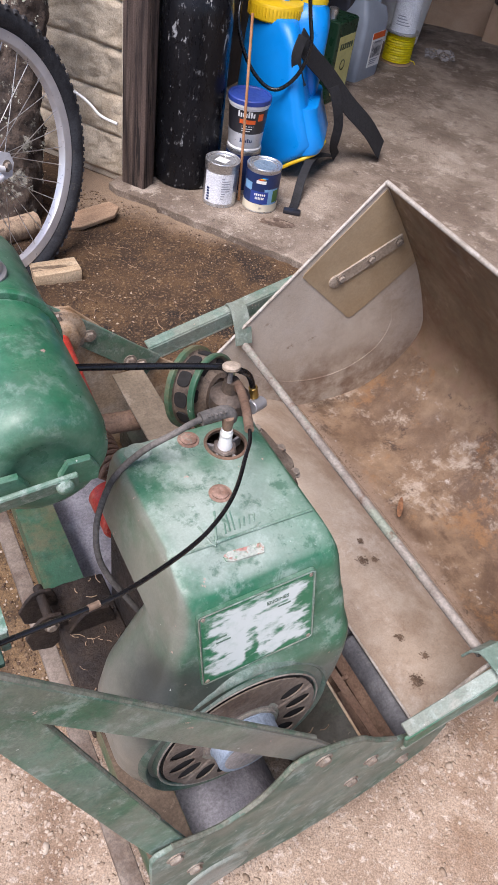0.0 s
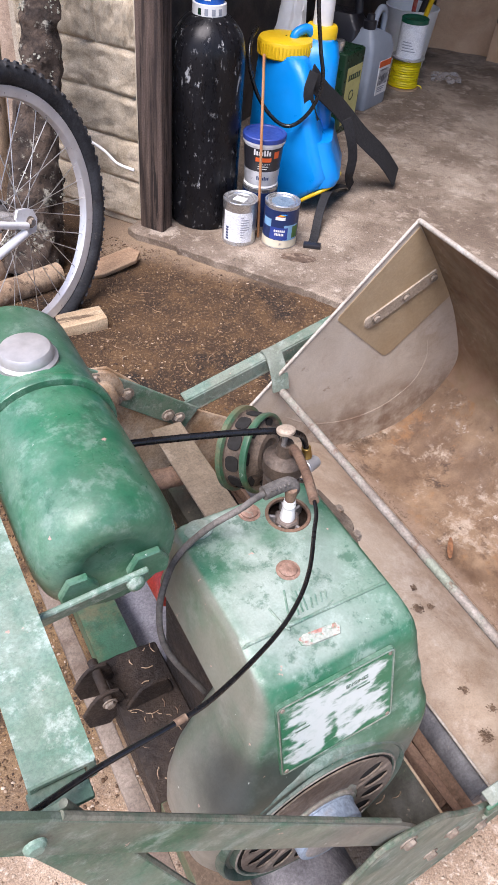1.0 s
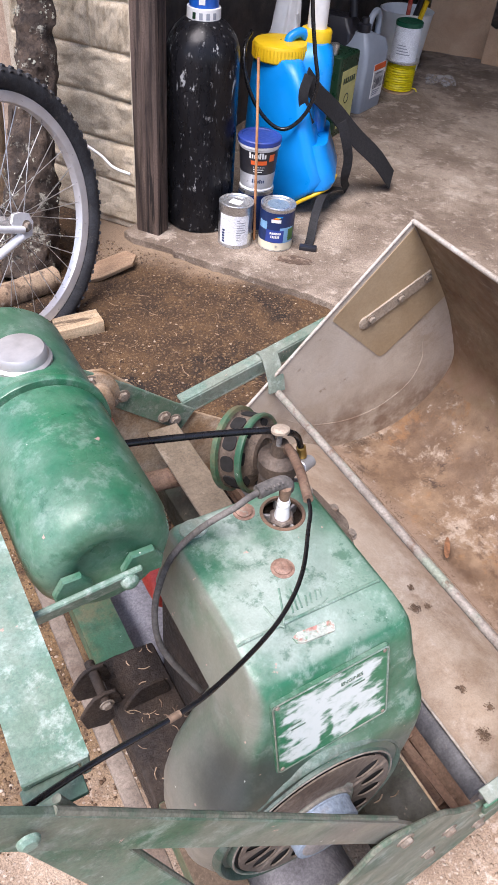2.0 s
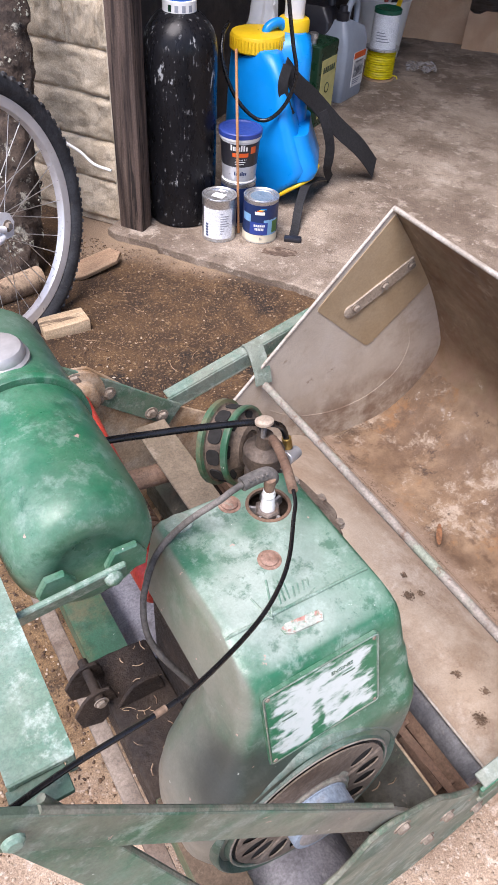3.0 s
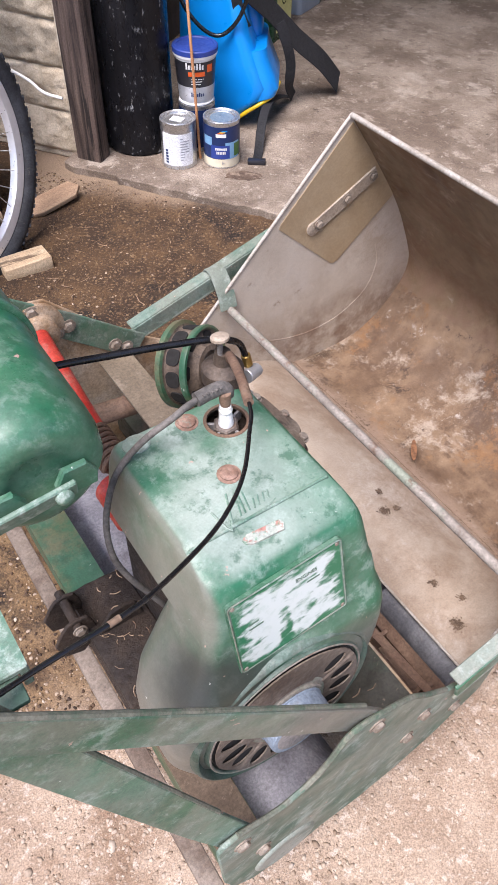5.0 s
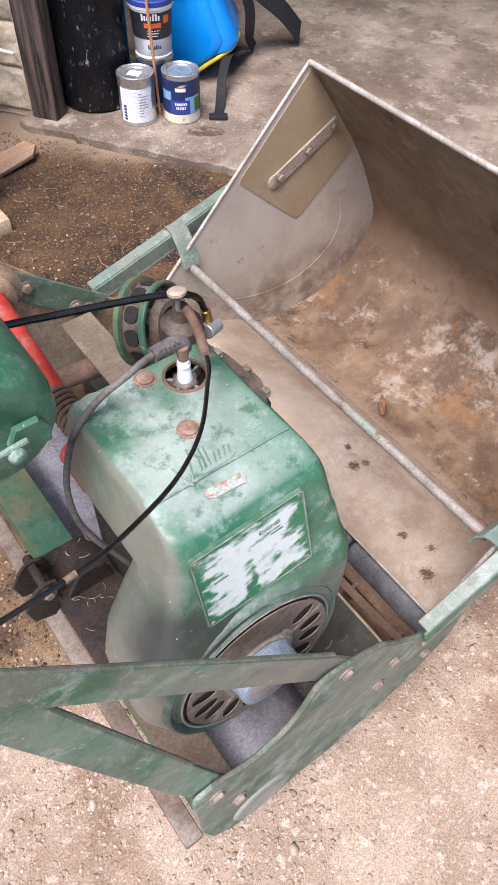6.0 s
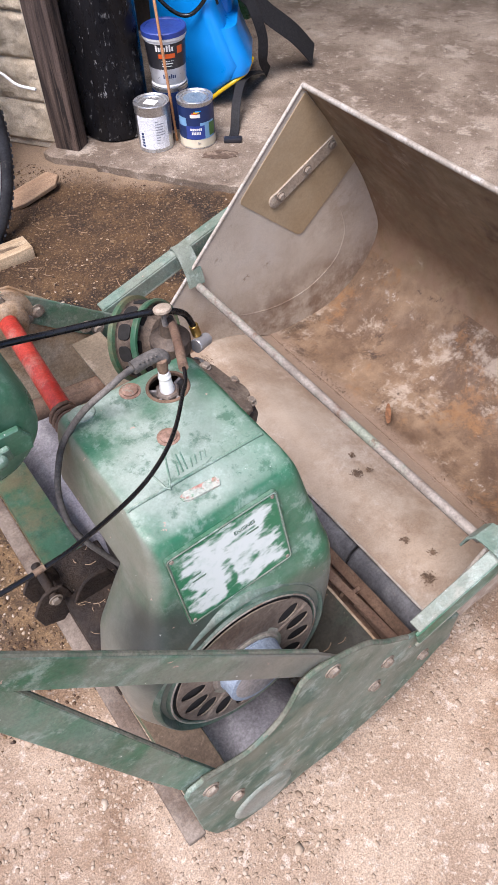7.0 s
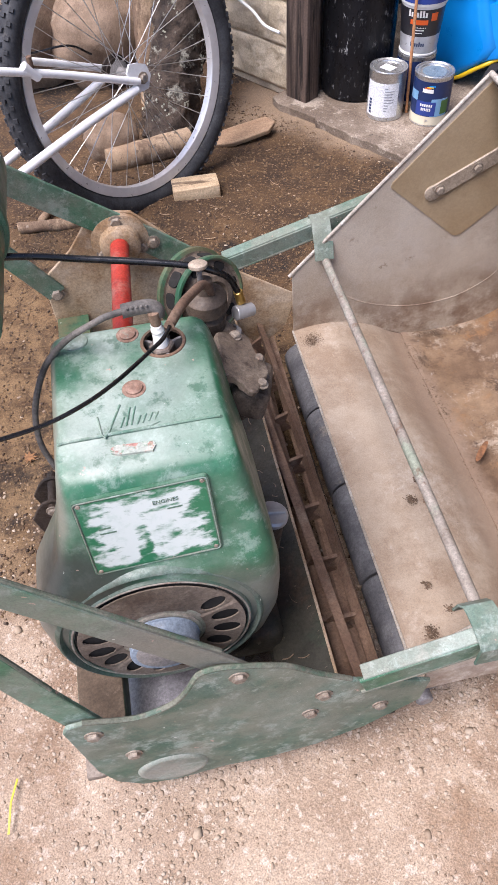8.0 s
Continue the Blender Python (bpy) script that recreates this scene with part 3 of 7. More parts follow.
near_wall = n.t.nodes.new("ShaderNodeMath")
near_wall.operation = "MULTIPLY_ADD"
near_wall.inputs[1].default_value = 0.30
n.link(n.noise(6.0, 8.0, 0.7, 0.0, None, 19.0), near_wall.inputs[0])
n.link(s.outputs["Y"], near_wall.inputs[2])
col = n.mix(n.times(n.ramp(near_wall.outputs[0], 2.07, 2.22, 0.0, 0.8), n.ramp(s.outputs["X"], -0.74, -0.62)), col, (0.27, 0.195, 0.13))
gg = n.t.nodes.new("ShaderNodeHueSaturation")
n.link(n.ramp(n.noise(420.0, 5.0, 0.75, 0.0, None, 21.0), 0.30, 0.70, 0.55, 1.45), gg.inputs["Value"])
n.link(col, gg.inputs["Color"])
col = gg.outputs["Color"]
b1 = n.bump(n.noise(60.0, 8.0, 0.75), 0.45, 0.004)
M["ground"] = n.done(col, 0.92, 0.0, n.bump(n.noise(260.0, 5.0, 0.7), 0.6, 0.002, b1))
me.materials.append(M["ground"])
ground = tagged(new("ground", me), "pale gravel yard giving way to damp brown soil", "ground", kind="structure")
for f in me.polygons:
    f.use_smooth = True


# ---- the garage: slab, post, walls, roof ----
G = Matrix.Translation((-0.50, 2.15, 0)) @ Matrix.Rotation(radians(-19), 4, "Z")   # x along the front, y inward


def slab():
    bm = bmesh.new()
    front = [(-0.06, -0.03)]
    x = -0.05
    while x < 5.4:
        x += random.uniform(0.008, 0.022)
        front.append((x, -0.047 - 0.012 * x + 0.009 * noise.noise(Vector((x * 6, 0, 0))) + 0.010 * noise.noise(Vector((x * 38, 3, 0))) + 0.006 * noise.noise(Vector((x * 110, 7, 0)))))
    outline = front + [(5.5, 6.0), (-0.6, 6.0), (-0.6, 0.16), (-0.06, 0.16)]
    plate(outline, "z", -0.05, 0.026, 0.0, bm)
    f = max(bm.faces, key=lambda f: f.calc_center_median().z)
    bmesh.ops.bevel(bm, geom=list(f.edges), offset=0.004, segments=1, affect="EDGES")
    ob = part("floor_slab", bm, M["concrete"])
    ob.matrix_world = G
    return tagged(ob, "worn stained concrete garage floor with a broken front edge", "floor", kind="structure")


slab()


def plain_wall(name, lo, hi, material, label, m=G, category="wall"):
    ob = part(name, box(lo, hi, 0.004, 1), material)
    ob.matrix_world = m
    return tagged(ob, label, category, kind="structure")


# the darkness inside the garage is put into this near-black board colour
M["dark_wall"] = layered("gloom_boards", (0.035, 0.028, 0.024), (0.075, 0.06, 0.05), 6, (((0.14, 0.11, 0.09), 9, 0.6, 0.75, 0.5),), (0.8, 0.95), 0.0, 0.4, 60, 0.002)
# pale tone chosen to bounce light back into the garage
M["pale_wall"] = layered("bounce_boards", (0.36, 0.33, 0.29), (0.46, 0.43, 0.38), 6, (((0.24, 0.21, 0.17), 5, 0.5, 0.7, 0.6),), (0.8, 0.95), 0.0, 0.4, 60, 0.002)
plain_wall("wall_side", (-0.32, 0.16, 0.0), (-0.18, 6.0, 3.3), M["dark_wall"], "near-black side wall inside the garage, its gloom put into the colour")
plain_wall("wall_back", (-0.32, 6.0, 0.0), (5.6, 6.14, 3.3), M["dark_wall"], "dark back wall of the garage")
# unseen east wall, ceiling and beam, added and sized for the light inside
plain_wall("wall_east", (5.5, 0.0, 0.0), (5.64, 6.0, 3.3), M["pale_wall"], "unseen pale side wall of the garage that returns light")
plain_wall("ceiling", (-0.4, -0.1, 3.3), (5.7, 6.2, 3.4), M["pale_wall"], "unseen pale garage ceiling, set high to let light in", G, "ceiling")
plain_wall("wall_lintel", (-0.32, 0.0, 3.05), (5.64, 0.12, 3.3), M["timber"], "unseen timber beam over the garage opening, set high to let light in")


def post():
    bm = box((-0.031, 0.0, 0.012), (0.050, 0.06, 3.05), 0.006, 2)
    for v in bm.verts:
        v.co.x += 0.004 * noise.noise(v.co * 7)
    ob = part("door_post", bm, M["timber"])
    ob.matrix_world = G
    return tagged(ob, "weathered dark timber door post at the garage corner", "post", kind="structure")


post()


def block_wall():
    """Rock-faced blocks in courses beside the post; a rendered wall goes on behind the bicycle."""
    base = part("wall_front", box((-0.49, 0.035, 0.0), (-0.034, 0.155, 3.3), 0.003, 1), M["mortar"])
    base.matrix_world = G
    tagged(base, "wall of pale rock-faced blocks in mortar courses", "wall", kind="structure")
    h = 0.126
    meshes = []
    for k in range(4):
        bm = bmesh.new()
        bmesh.ops.create_grid(bm, x_segments=54, y_segments=20, size=0.5)
        for v in bm.verts:
            ex, ey = 0.5 - abs(v.co.x), 0.5 - abs(v.co.y)
            edge = min(1.0, ex * 26) ** 0.6 * min(1.0, ey * 10 + 0.02) ** 0.6
            p = Vector((v.co.x * 0.43, 0, v.co.y * (h - 0.003)))
            bulge = edge * (0.009 + 0.009 * noise.noise(p * 9 + Vector((k * 5, 0, 0))) + 0.008 * noise.noise(p * 26 + Vector((0, k * 3, 0))) + 0.003 * noise.noise(p * 75))
            v.co = Vector((p.x, -bulge, p.z))
        e = [e for e in bm.edges if e.is_boundary]
        g = bmesh.ops.extrude_edge_only(bm, edges=e)["geom"]
        for v in g:
            if isinstance(v, bmesh.types.BMVert):
                v.co.y += 0.03
        me = bpy.data.meshes.new("brick")
        bmesh.ops.recalc_face_normals(bm, faces=bm.faces)
        bm.to_mesh(me)
        bm.free()
        me.materials.append(M["block"])
        for f in me.polygons:
            f.use_smooth = True
        meshes.append(me)
    for row in range(25):
        spans = ((-0.47, -0.036),) if row not in (4, 7, 12) else ((-0.47, -0.190), (-0.186, -0.036))
        for k, (x0, x1) in enumerate(spans):
            ob = new("brick", meshes[(row + k) % 4])
            ob.parent = base
            ob.location = ((x0 + x1) / 2 + (0.003 if row % 3 else -0.002), 0.034 + 0.002 * (row % 2), 0.02 + h * (row + 0.5))
            ob.scale = ((x1 - x0) / 0.43, 1.0, 1.0)
            if row % 3 == 1:
                ob.rotation_euler = (0, math.pi, 0)
    bm = tube([(-0.032 + 0.003 * noise.noise(Vector((z * 9, 1, 0))), 0.012 + 0.004 * noise.noise(Vector((z * 14, 5, 0))), z) for z in (0.03 + 0.035 * i for i in range(84))], 0.0065, 7, 1)
    rough_up(bm, 0.004, 60)
    part("mortar_bead", bm, M["mortar"], base, "crumbling pale mortar along the post")
    return base


block_wall()
plain_wall("wall_rendered", (-4.0, 0.06, 0.0), (-0.50, 0.2, 3.3), M["render_wall"], "tan rendered wall behind the bicycle")


M["sticker"] = layered("worn_sticker", (0.36, 0.40, 0.345), (0.47, 0.47, 0.41), 60, (((0.40, 0.12, 0.09), 75, 0.54, 0.60, 0.75), ((0.06, 0.20, 0.11), 40, 0.54, 0.62, 0.8)), (0.5, 0.7))
M["emblem_dark"] = plain("dark_lettering", (0.10, 0.17, 0.12), 0.6)
M["plate_green"] = green_paint("plate_paint", 0.35, 0.05, (0.3, 0.5), 0.0, 12.0)
M["patch_metal"] = layered("dull_plate", (0.36, 0.29, 0.22), (0.44, 0.37, 0.29), 12, (((0.25, 0.17, 0.11), 14, 0.55, 0.68, 0.5),), (0.5, 0.7), 0.2)


# ---- the mower: x forward to the grass box, y to its far side ----
MOW = Matrix.Rotation(math.atan2(0.6, 0.8), 4, "Z")
mower = thing("cylinder_lawn_mower", "old green petrol cylinder mower with chalky worn paint standing on gravel", "lawn mower", MOW)
NEAR, FAR = 0.148, 0.897


def bolts(parent, spots, axis, r=0.008, label=""):
    for p in spots:
        part("bolt", hex_bolt(p, axis, r, r * 0.75), M["bolt"], parent, label, 20)


def side_plates():
    near = part("side_plate", plate([(0.176, 0.312), (0.183, 0.16), (0.196, 0.10), (0.225, 0.062), (0.27, 0.05), (0.34, 0.062), (0.40, 0.056), (0.466, 0.068), (0.53, 0.10), (0.60, 0.165), (0.605, 0.225), (0.50, 0.285),
                 (0.457, 0.327), (0.43, 0.360), (0.403, 0.378), (0.357, 0.397), (0.336, 0.395), (0.328, 0.385), (0.315, 0.353), (0.295, 0.325), (0.255, 0.308), (0.20, 0.328), (0.182, 0.325)], "y", NEAR - 0.003, NEAR + 0.003, 0.0012), M["frame"], mower, "worn grey-green steel side plate")
    crest = [(0.500, 0.285), (0.457, 0.327), (0.43, 0.360), (0.403, 0.378), (0.357, 0.397), (0.336, 0.395), (0.328, 0.385), (0.315, 0.353), (0.295, 0.325), (0.255, 0.308), (0.20, 0.328)]
    part("worn_edge", tube([(a, NEAR, b) for a, b in crest], 0.0033, 8, 3), M["worn"], near, "paint rubbed to brown along the edge")
    bolts(near, [(0.205, NEAR - 0.003, 0.292), (0.235, NEAR - 0.003, 0.20), (0.372, NEAR - 0.003, 0.372), (0.453, NEAR - 0.003, 0.208), (0.468, NEAR - 0.003, 0.262), (0.545, NEAR - 0.003, 0.18)], (0, -1, 0))
    part("bearing_cap", turned([(0.0, 0.0035), (0.034, 0.0035), (0.038, 0.0045), (0.043, 0.0040), (0.046, 0.0015), (0.0465, 0.0)], 40, along((0.272, NEAR - 0.002, 0.112), (0.272, 0.0, 0.112))), M["arm_top"], near, "pale worn bearing cap")
    far = part("side_plate", plate([(0.178, 0.34), (0.182, 0.16), (0.20, 0.10), (0.26, 0.05), (0.50, 0.06), (0.60, 0.15), (0.62, 0.22), (0.50, 0.302), (0.44, 0.345), (0.385, 0.405), (0.345, 0.445), (0.30, 0.452), (0.265, 0.43), (0.235, 0.39)], "y", FAR - 0.003, FAR + 0.003, 0.0012), M["brown"], mower, "rust-brown dusty inner face of the side plate")
    cap = part("bearing_housing", turned([(0, 0), (0.047, 0), (0.047, 0.008), (0.034, 0.012), (0.032, 0.026), (0.026, 0.03), (0, 0.03)], 36, along((0.320, FAR - 0.003, 0.400), (0.320, 0.0, 0.400))), M["brown"], far, "dusty three-bolt bearing housing")
    bolts(cap, [(0.320 + 0.036 * math.cos(a), FAR - 0.011, 0.400 + 0.036 * math.sin(a)) for a in (1.6, 3.7, 5.8)], (0, -1, 0), 0.009)
    bolts(far, [(0.196, FAR - 0.007, 0.312)], (0, -1, 0), 0.010)


def handles():
    up = part("handle_strut", flat_bar([(0.375, NEAR + 0.006, 0.36), (0.345, NEAR + 0.008, 0.405), (0.055, 0.190, 0.735), (-0.06, 0.20, 0.86)], 0.036, 0.006, (0, 1, 0.12)), M["strut_worn"], mower, "green flat steel handle strut, chipped and dusty")
    part("bolt", turned([(0, 0.004), (0.004, 0.0038), (0.0062, 0.002), (0.0066, 0)], 16, along((0.052, 0.184, 0.738), (0.052, -0.8, 0.838))), M["mint"], up)
    part("handle_strut", flat_bar([(0.205, NEAR + 0.006, 0.292), (0.17, 0.16, 0.40), (0.055, 0.197, 0.735)], 0.036, 0.006, (0, 1, 0.12)), M["strut"], mower)
    for line in (((0.345, 0.159, 0.405), (0.20, 0.1745, 0.569), (0.055, 0.190, 0.735)), ((0.17, 0.160, 0.40), (0.11, 0.1795, 0.573), (0.055, 0.197, 0.735))):
        a, b = Vector(line[0]), Vector(line[-1])
        w = (b - a).normalized().cross(Vector((0, 1, 0.12)).normalized())
        w = w if w.z > 0 else -w
        part("worn_edge", tube([Vector(p) + w * 0.0178 for p in line], 0.0028, 8, 6), M["worn"], up, "paint rubbed to brown along the edge")
    far = part("handle_strut", flat_bar([(0.49, FAR - 0.007, 0.292), (0.45, FAR - 0.007, 0.322), (0.372, FAR - 0.007, 0.386), (0.17, FAR - 0.007, 0.533), (-0.06, 0.86, 0.70)], 0.046, 0.006, (0, 1, 0)), M["strut"], mower)
    bolts(far, [(0.372, FAR - 0.010, 0.388), (0.444, FAR - 0.010, 0.316), (0.464, FAR - 0.010, 0.302)], (0, -1, 0), 0.009)
    part("handle_strut", flat_bar([(0.196, FAR - 0.006, 0.312), (0.13, FAR - 0.008, 0.41), (-0.04, 0.86, 0.68)], 0.036, 0.006, (0, 1, 0)), M["strut"], mower)
    # channel across between the two handles, carrying the tank
    bm = plate([(0.056, 0.672), (0.062, 0.672), (0.062, 0.708), (0.091, 0.708), (0.091, 0.690), (0.097, 0.690), (0.097, 0.714), (0.056, 0.714)], "y", 0.222, 0.86, 0.0012)
    part("cross_channel", bm, M["mint"], mower, "mint-green channel between the handles")
    part("channel_foot", box((0.054, 0.205, 0.702), (0.090, 0.224, 0.707), 0.0015, 2), M["frame"], mower)


def fuel_tank():
    c, r, z = 0.163, 0.0595, 0.694
    m = along((c, 0.372, z), (c, 1.0, z))
    t = part("fuel_tank", turned([(0, -0.008), (0.026, -0.008), (0.030, -0.0105), (0.043, -0.010), (0.050, -0.006), (0.0555, 0.001), (0.0588, 0.014), (r, 0.03), (r, 0.144), (r - 0.002, 0.1445), (r - 0.002, 0.1465), (r + 0.0042, 0.147), (r + 0.005, 0.1485), (r + 0.005, 0.1555), (r + 0.0035, 0.158), (r + 0.0015, 0.160), (r + 0.001, 0.27), (0.054, 0.284), (0.04, 0.292), (0, 0.294)], 48, m), M["tank"], mower, "chalky green cylindrical fuel tank with a raised seam")
    cap = part("filler_cap", turned([(0.0275, -0.006), (0.0275, 0.002), (0.0245, 0.004), (0.0235, 0.010), (0.0215, 0.0125), (0.016, 0.0135), (0, 0.0135)], 40, Matrix.Translation((c, 0.563, z + r - 0.002))), M["cap"], t, "dull metal filler cap")
    part("bracket_strip", flat_bar([(0.092, 0.346, 0.684), (0.184, 0.348, 0.690)], 0.020, 0.005, (0, 1, 0.3), 0.0012), M["mint"], t)
    for a, b in ((0.118, 0.145), (0.172, 0.203)):
        part("lug", plate([(a, 0.676), (b, 0.676), (b + 0.002, 0.69), (b - 0.006, 0.704), (a + 0.006, 0.704), (a - 0.002, 0.69)], "y", 0.353, 0.3595, 0.0015), M["tank"], t)
    part("bolt", turned([(0, 0.006), (0.004, 0.0055), (0.007, 0.003), (0.0075, 0)], 16, along((0.172, 0.344, 0.690), (0.172, 0.0, 0.74))), M["mint"], t)
    return t


def hood():
    prof = [(0.262, 0.225, 0.385, 0.234, 0.318, 0.04), (0.275, 0.205, 0.407, 0.221, 0.326, 0.05), (0.30, 0.186, 0.428, 0.215, 0.330, 0.045), (0.35, 0.176, 0.436, 0.2125, 0.326, 0.035),
            (0.40, 0.176, 0.438, 0.213, 0.321, 0.030), (0.440, 0.184, 0.437, 0.213, 0.319, 0.028), (0.470, 0.200, 0.433, 0.2145, 0.316, 0.024), (0.486, 0.209, 0.430, 0.2185, 0.3145, 0.021), (0.50, 0.218, 0.427, 0.2285, 0.313, 0.018), (0.532, 0.2285, 0.420, 0.2365, 0.309, 0.014),
            (0.535, 0.229, 0.4195, 0.2372, 0.441, 0.016), (0.538, 0.2295, 0.419, 0.238, 0.445, 0.018), (0.55, 0.233, 0.417, 0.241, 0.445, 0.018),
            (0.580, 0.239, 0.4105, 0.248, 0.445, 0.015), (0.590, 0.241, 0.408, 0.2525, 0.445, 0.014), (0.597, 0.2425, 0.4055, 0.260, 0.444, 0.014), (0.6015, 0.244, 0.4035, 0.272, 0.443, 0.013), (0.6055, 0.2465, 0.400, 0.2965, 0.441, 0.012), (0.6075, 0.250, 0.3965, 0.299, 0.439, 0.011), (0.6082, 0.256, 0.391, 0.303, 0.434, 0.009)]
    rings = [rounded(u0, u1, v0, v1, r, z, 8) for z, u0, u1, v0, v1, r in prof]
    # the skirt reaches further back on the side towards the box
    for (z, u0, u1, v0, v1, r), ring, back in zip(prof, rings, (0.340, 0.350, 0.358, 0.364, 0.372, 0.390, 0.420, 0.432, 0.443, 0.445)):
        for p in ring:
            p.y += max(0.0, (p.y - (v0 + v1) / 2) / ((v1 - v0) / 2)) * (p.x - u0) / (u1 - u0) * (back - v1)
    bm = loft(rings, False)
    hole = [bm.verts.new((0.3575 + 0.0205 * math.cos(2 * math.pi * i / 32), 0.407 + 0.0205 * math.sin(2 * math.pi * i / 32), prof[-1][0])) for i in range(32)]
    rim = [e for e in bm.edges if e.is_boundary and all(abs(v.co.z - prof[-1][0]) < 1e-6 for v in e.verts)]
    cut = [bm.edges.new((hole[i], hole[(i + 1) % 32])) for i in range(32)]
    bmesh.ops.triangle_fill(bm, edges=rim + cut, use_beauty=True)
    deep = bmesh.ops.extrude_edge_only(bm, edges=cut)["geom"]
    for v in deep:
        if isinstance(v, bmesh.types.BMVert):
            v.co.z -= 0.004
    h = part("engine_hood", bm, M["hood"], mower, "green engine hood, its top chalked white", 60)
    fins = [(0.0, 0.0)] + [(0.052 if k % 2 else 0.060, 0.010 * (k // 2) + 0.004 * (k % 2)) for k in range(18)] + [(0.0, 0.088)]
    part("finned_cylinder", turned(fins, 32, Matrix.Translation((0.325, 0.392, 0.445))), M["oily"], mower, "dirt-clogged finned engine cylinder", 20)
    # welt across the top and the round plug opening
    part("welt", tube([(0.2455, 0.299, 0.600), (0.250, 0.2985, 0.6065), (0.258, 0.2985, 0.6072), (0.32, 0.2985, 0.6076), (0.388, 0.2985, 0.6072), (0.396, 0.2985, 0.6060), (0.4005, 0.299, 0.600)], 0.0015, 8), M["mint"], h)
    part("plug_well", turned([(0.0, -0.022), (0.030, -0.022), (0.030, -0.006)], 32, Matrix.Translation((0.3575, 0.407, 0.6084))), M["oily"], h, "dark well round the spark plug")
    part("well_rim", turned([(0.0198, -0.003), (0.0198, 0.0008), (0.0225, 0.0010), (0.0232, 0.0)], 40, Matrix.Translation((0.3575, 0.407, 0.6084))), M["rusty"], h)
    for a in (0.4, 1.3, 2.6, 3.6, 4.9):
        part("fin", box((-0.013, -0.0015, -0.018), (0.013, 0.0015, -0.004), 0.0005, 1), M["grey"], h).matrix_local = Matrix.Translation((0.3575, 0.407, 0.6084)) @ Matrix.Rotation(a, 4, "Z") @ Matrix.Translation((0.012, 0, 0))
    # worn sticker and the remains of a cast emblem
    st = [(0.2935, 0.2845), (0.300, 0.2872), (0.318, 0.2858), (0.333, 0.2850), (0.3345, 0.2800), (0.331, 0.2742), (0.315, 0.2750), (0.300, 0.2762), (0.2945, 0.2790)]
    part("sticker", plate(st, "z", 0.6020, 0.6047), M["sticker"], h, "worn pinkish sticker")
    part("emblem", tube([(0.2854, 0.3210, 0.6084), (0.2907, 0.2950, 0.6084), (0.3072, 0.3314, 0.6084)], 0.0011, 6, 3), M["mint"], h)
    for p, q in (((0.3058, 0.3036, 0.6084), (0.3099, 0.3151, 0.6084)), ((0.3110, 0.3045, 0.6084), (0.3162, 0.3264, 0.6084)), ((0.3157, 0.3047, 0.6084), (0.3210, 0.3267, 0.6084)), ((0.3208, 0.3042, 0.6084), (0.3250, 0.3143, 0.6084)), ((0.3260, 0.3050, 0.6084), (0.3303, 0.3152, 0.6084)), ((0.3318, 0.3057, 0.6084), (0.3361, 0.3152, 0.6084)), ((0.3371, 0.3065, 0.6084), (0.3414, 0.3154, 0.6084))):
        part("emblem", tube([p, q], 0.0009, 6, 1), M["mint"], h)
    part("emblem", tube([(0.2941, 0.2996, 0.6084), (0.3136, 0.2991, 0.6084), (0.3317, 0.3002, 0.6084), (0.3420, 0.3033, 0.6084)], 0.0007, 6, 4), M["mint"], h)
    for p in ((0.3233, 0.4255), (0.3223, 0.349)):
        part("bolt", turned([(0, 0.0), (0.0115, 0.0), (0.0115, 0.0006), (0.0085, 0.0008), (0.0085, 0.0024), (0.0065, 0.0032), (0, 0.0033)], 20, Matrix.Translation((*p, 0.6082))), M["screw"], h, "reddish-brown screw head")
    part("clip_plate", plate([(0.269 + 0.0145 * math.cos(a), 0.4275 + 0.0120 * math.sin(a)) for a in (2 * math.pi * i / 20 for i in range(20))], "z", 0.6070, 0.6096, 0.0006), M["frame"], h)
    # worn name plate on the sloping face
    # plate axes: x forward, y up the slope, z outward
    m = Matrix.Translation((0.3147, 0.2378, 0.541)) @ Matrix.Rotation(radians(77.0), 4, "X") @ Matrix.Rotation(radians(2.2), 4, "Z")
    np_ = part("name_plate", loft([rounded(-0.062, 0.062, -0.0475, 0.0475, 0.004, -0.002), rounded(-0.062, 0.062, -0.0475, 0.0475, 0.004, 0.0022)]), M["plate_green"], h, "green name plate rubbed to white")
    np_.matrix_local = m
    part("worn_face", loft([rounded(-0.0585, 0.0585, -0.044, 0.044, 0.003, 0.0022), rounded(-0.0585, 0.0585, -0.044, 0.044, 0.003, 0.0026)]), M["label_white"], np_, "white worn face of the plate")
    for sx in (-0.056, 0.056):
        for sy in (-0.0425, 0.0425):
            part("rivet", turned([(0, 0.0036), (0.0018, 0.0032), (0.0026, 0.0022)], 12, Matrix.Translation((sx, sy, 0))), M["bolt"], np_)
    txt = bpy.data.curves.new("word", "FONT")
    txt.body, txt.size, txt.extrude = "ENGINES", 0.0060, 0.0002
    tmp = bpy.data.objects.new("word", txt)
    me = bpy.data.meshes.new_from_object(tmp)
    bpy.data.objects.remove(tmp)
    me.materials.append(M["emblem_dark"])
    wd = new("word", me)
    wd.parent = np_
    wd.location = (0.008, 0.027, 0.0030)
    for y, x0, x1 in ((0.018, 0.02, 0.034), (0.010, -0.045, -0.034), (0.004, -0.045, -0.03)):
        part("text_bar", box((x0, y, 0.0026), (x1, y + 0.0016, 0.0030)), M["emblem_dark"], np_)
    rim = rounded(-0.0605, 0.0605, -0.046, 0.046, 0.004, 0.0024)
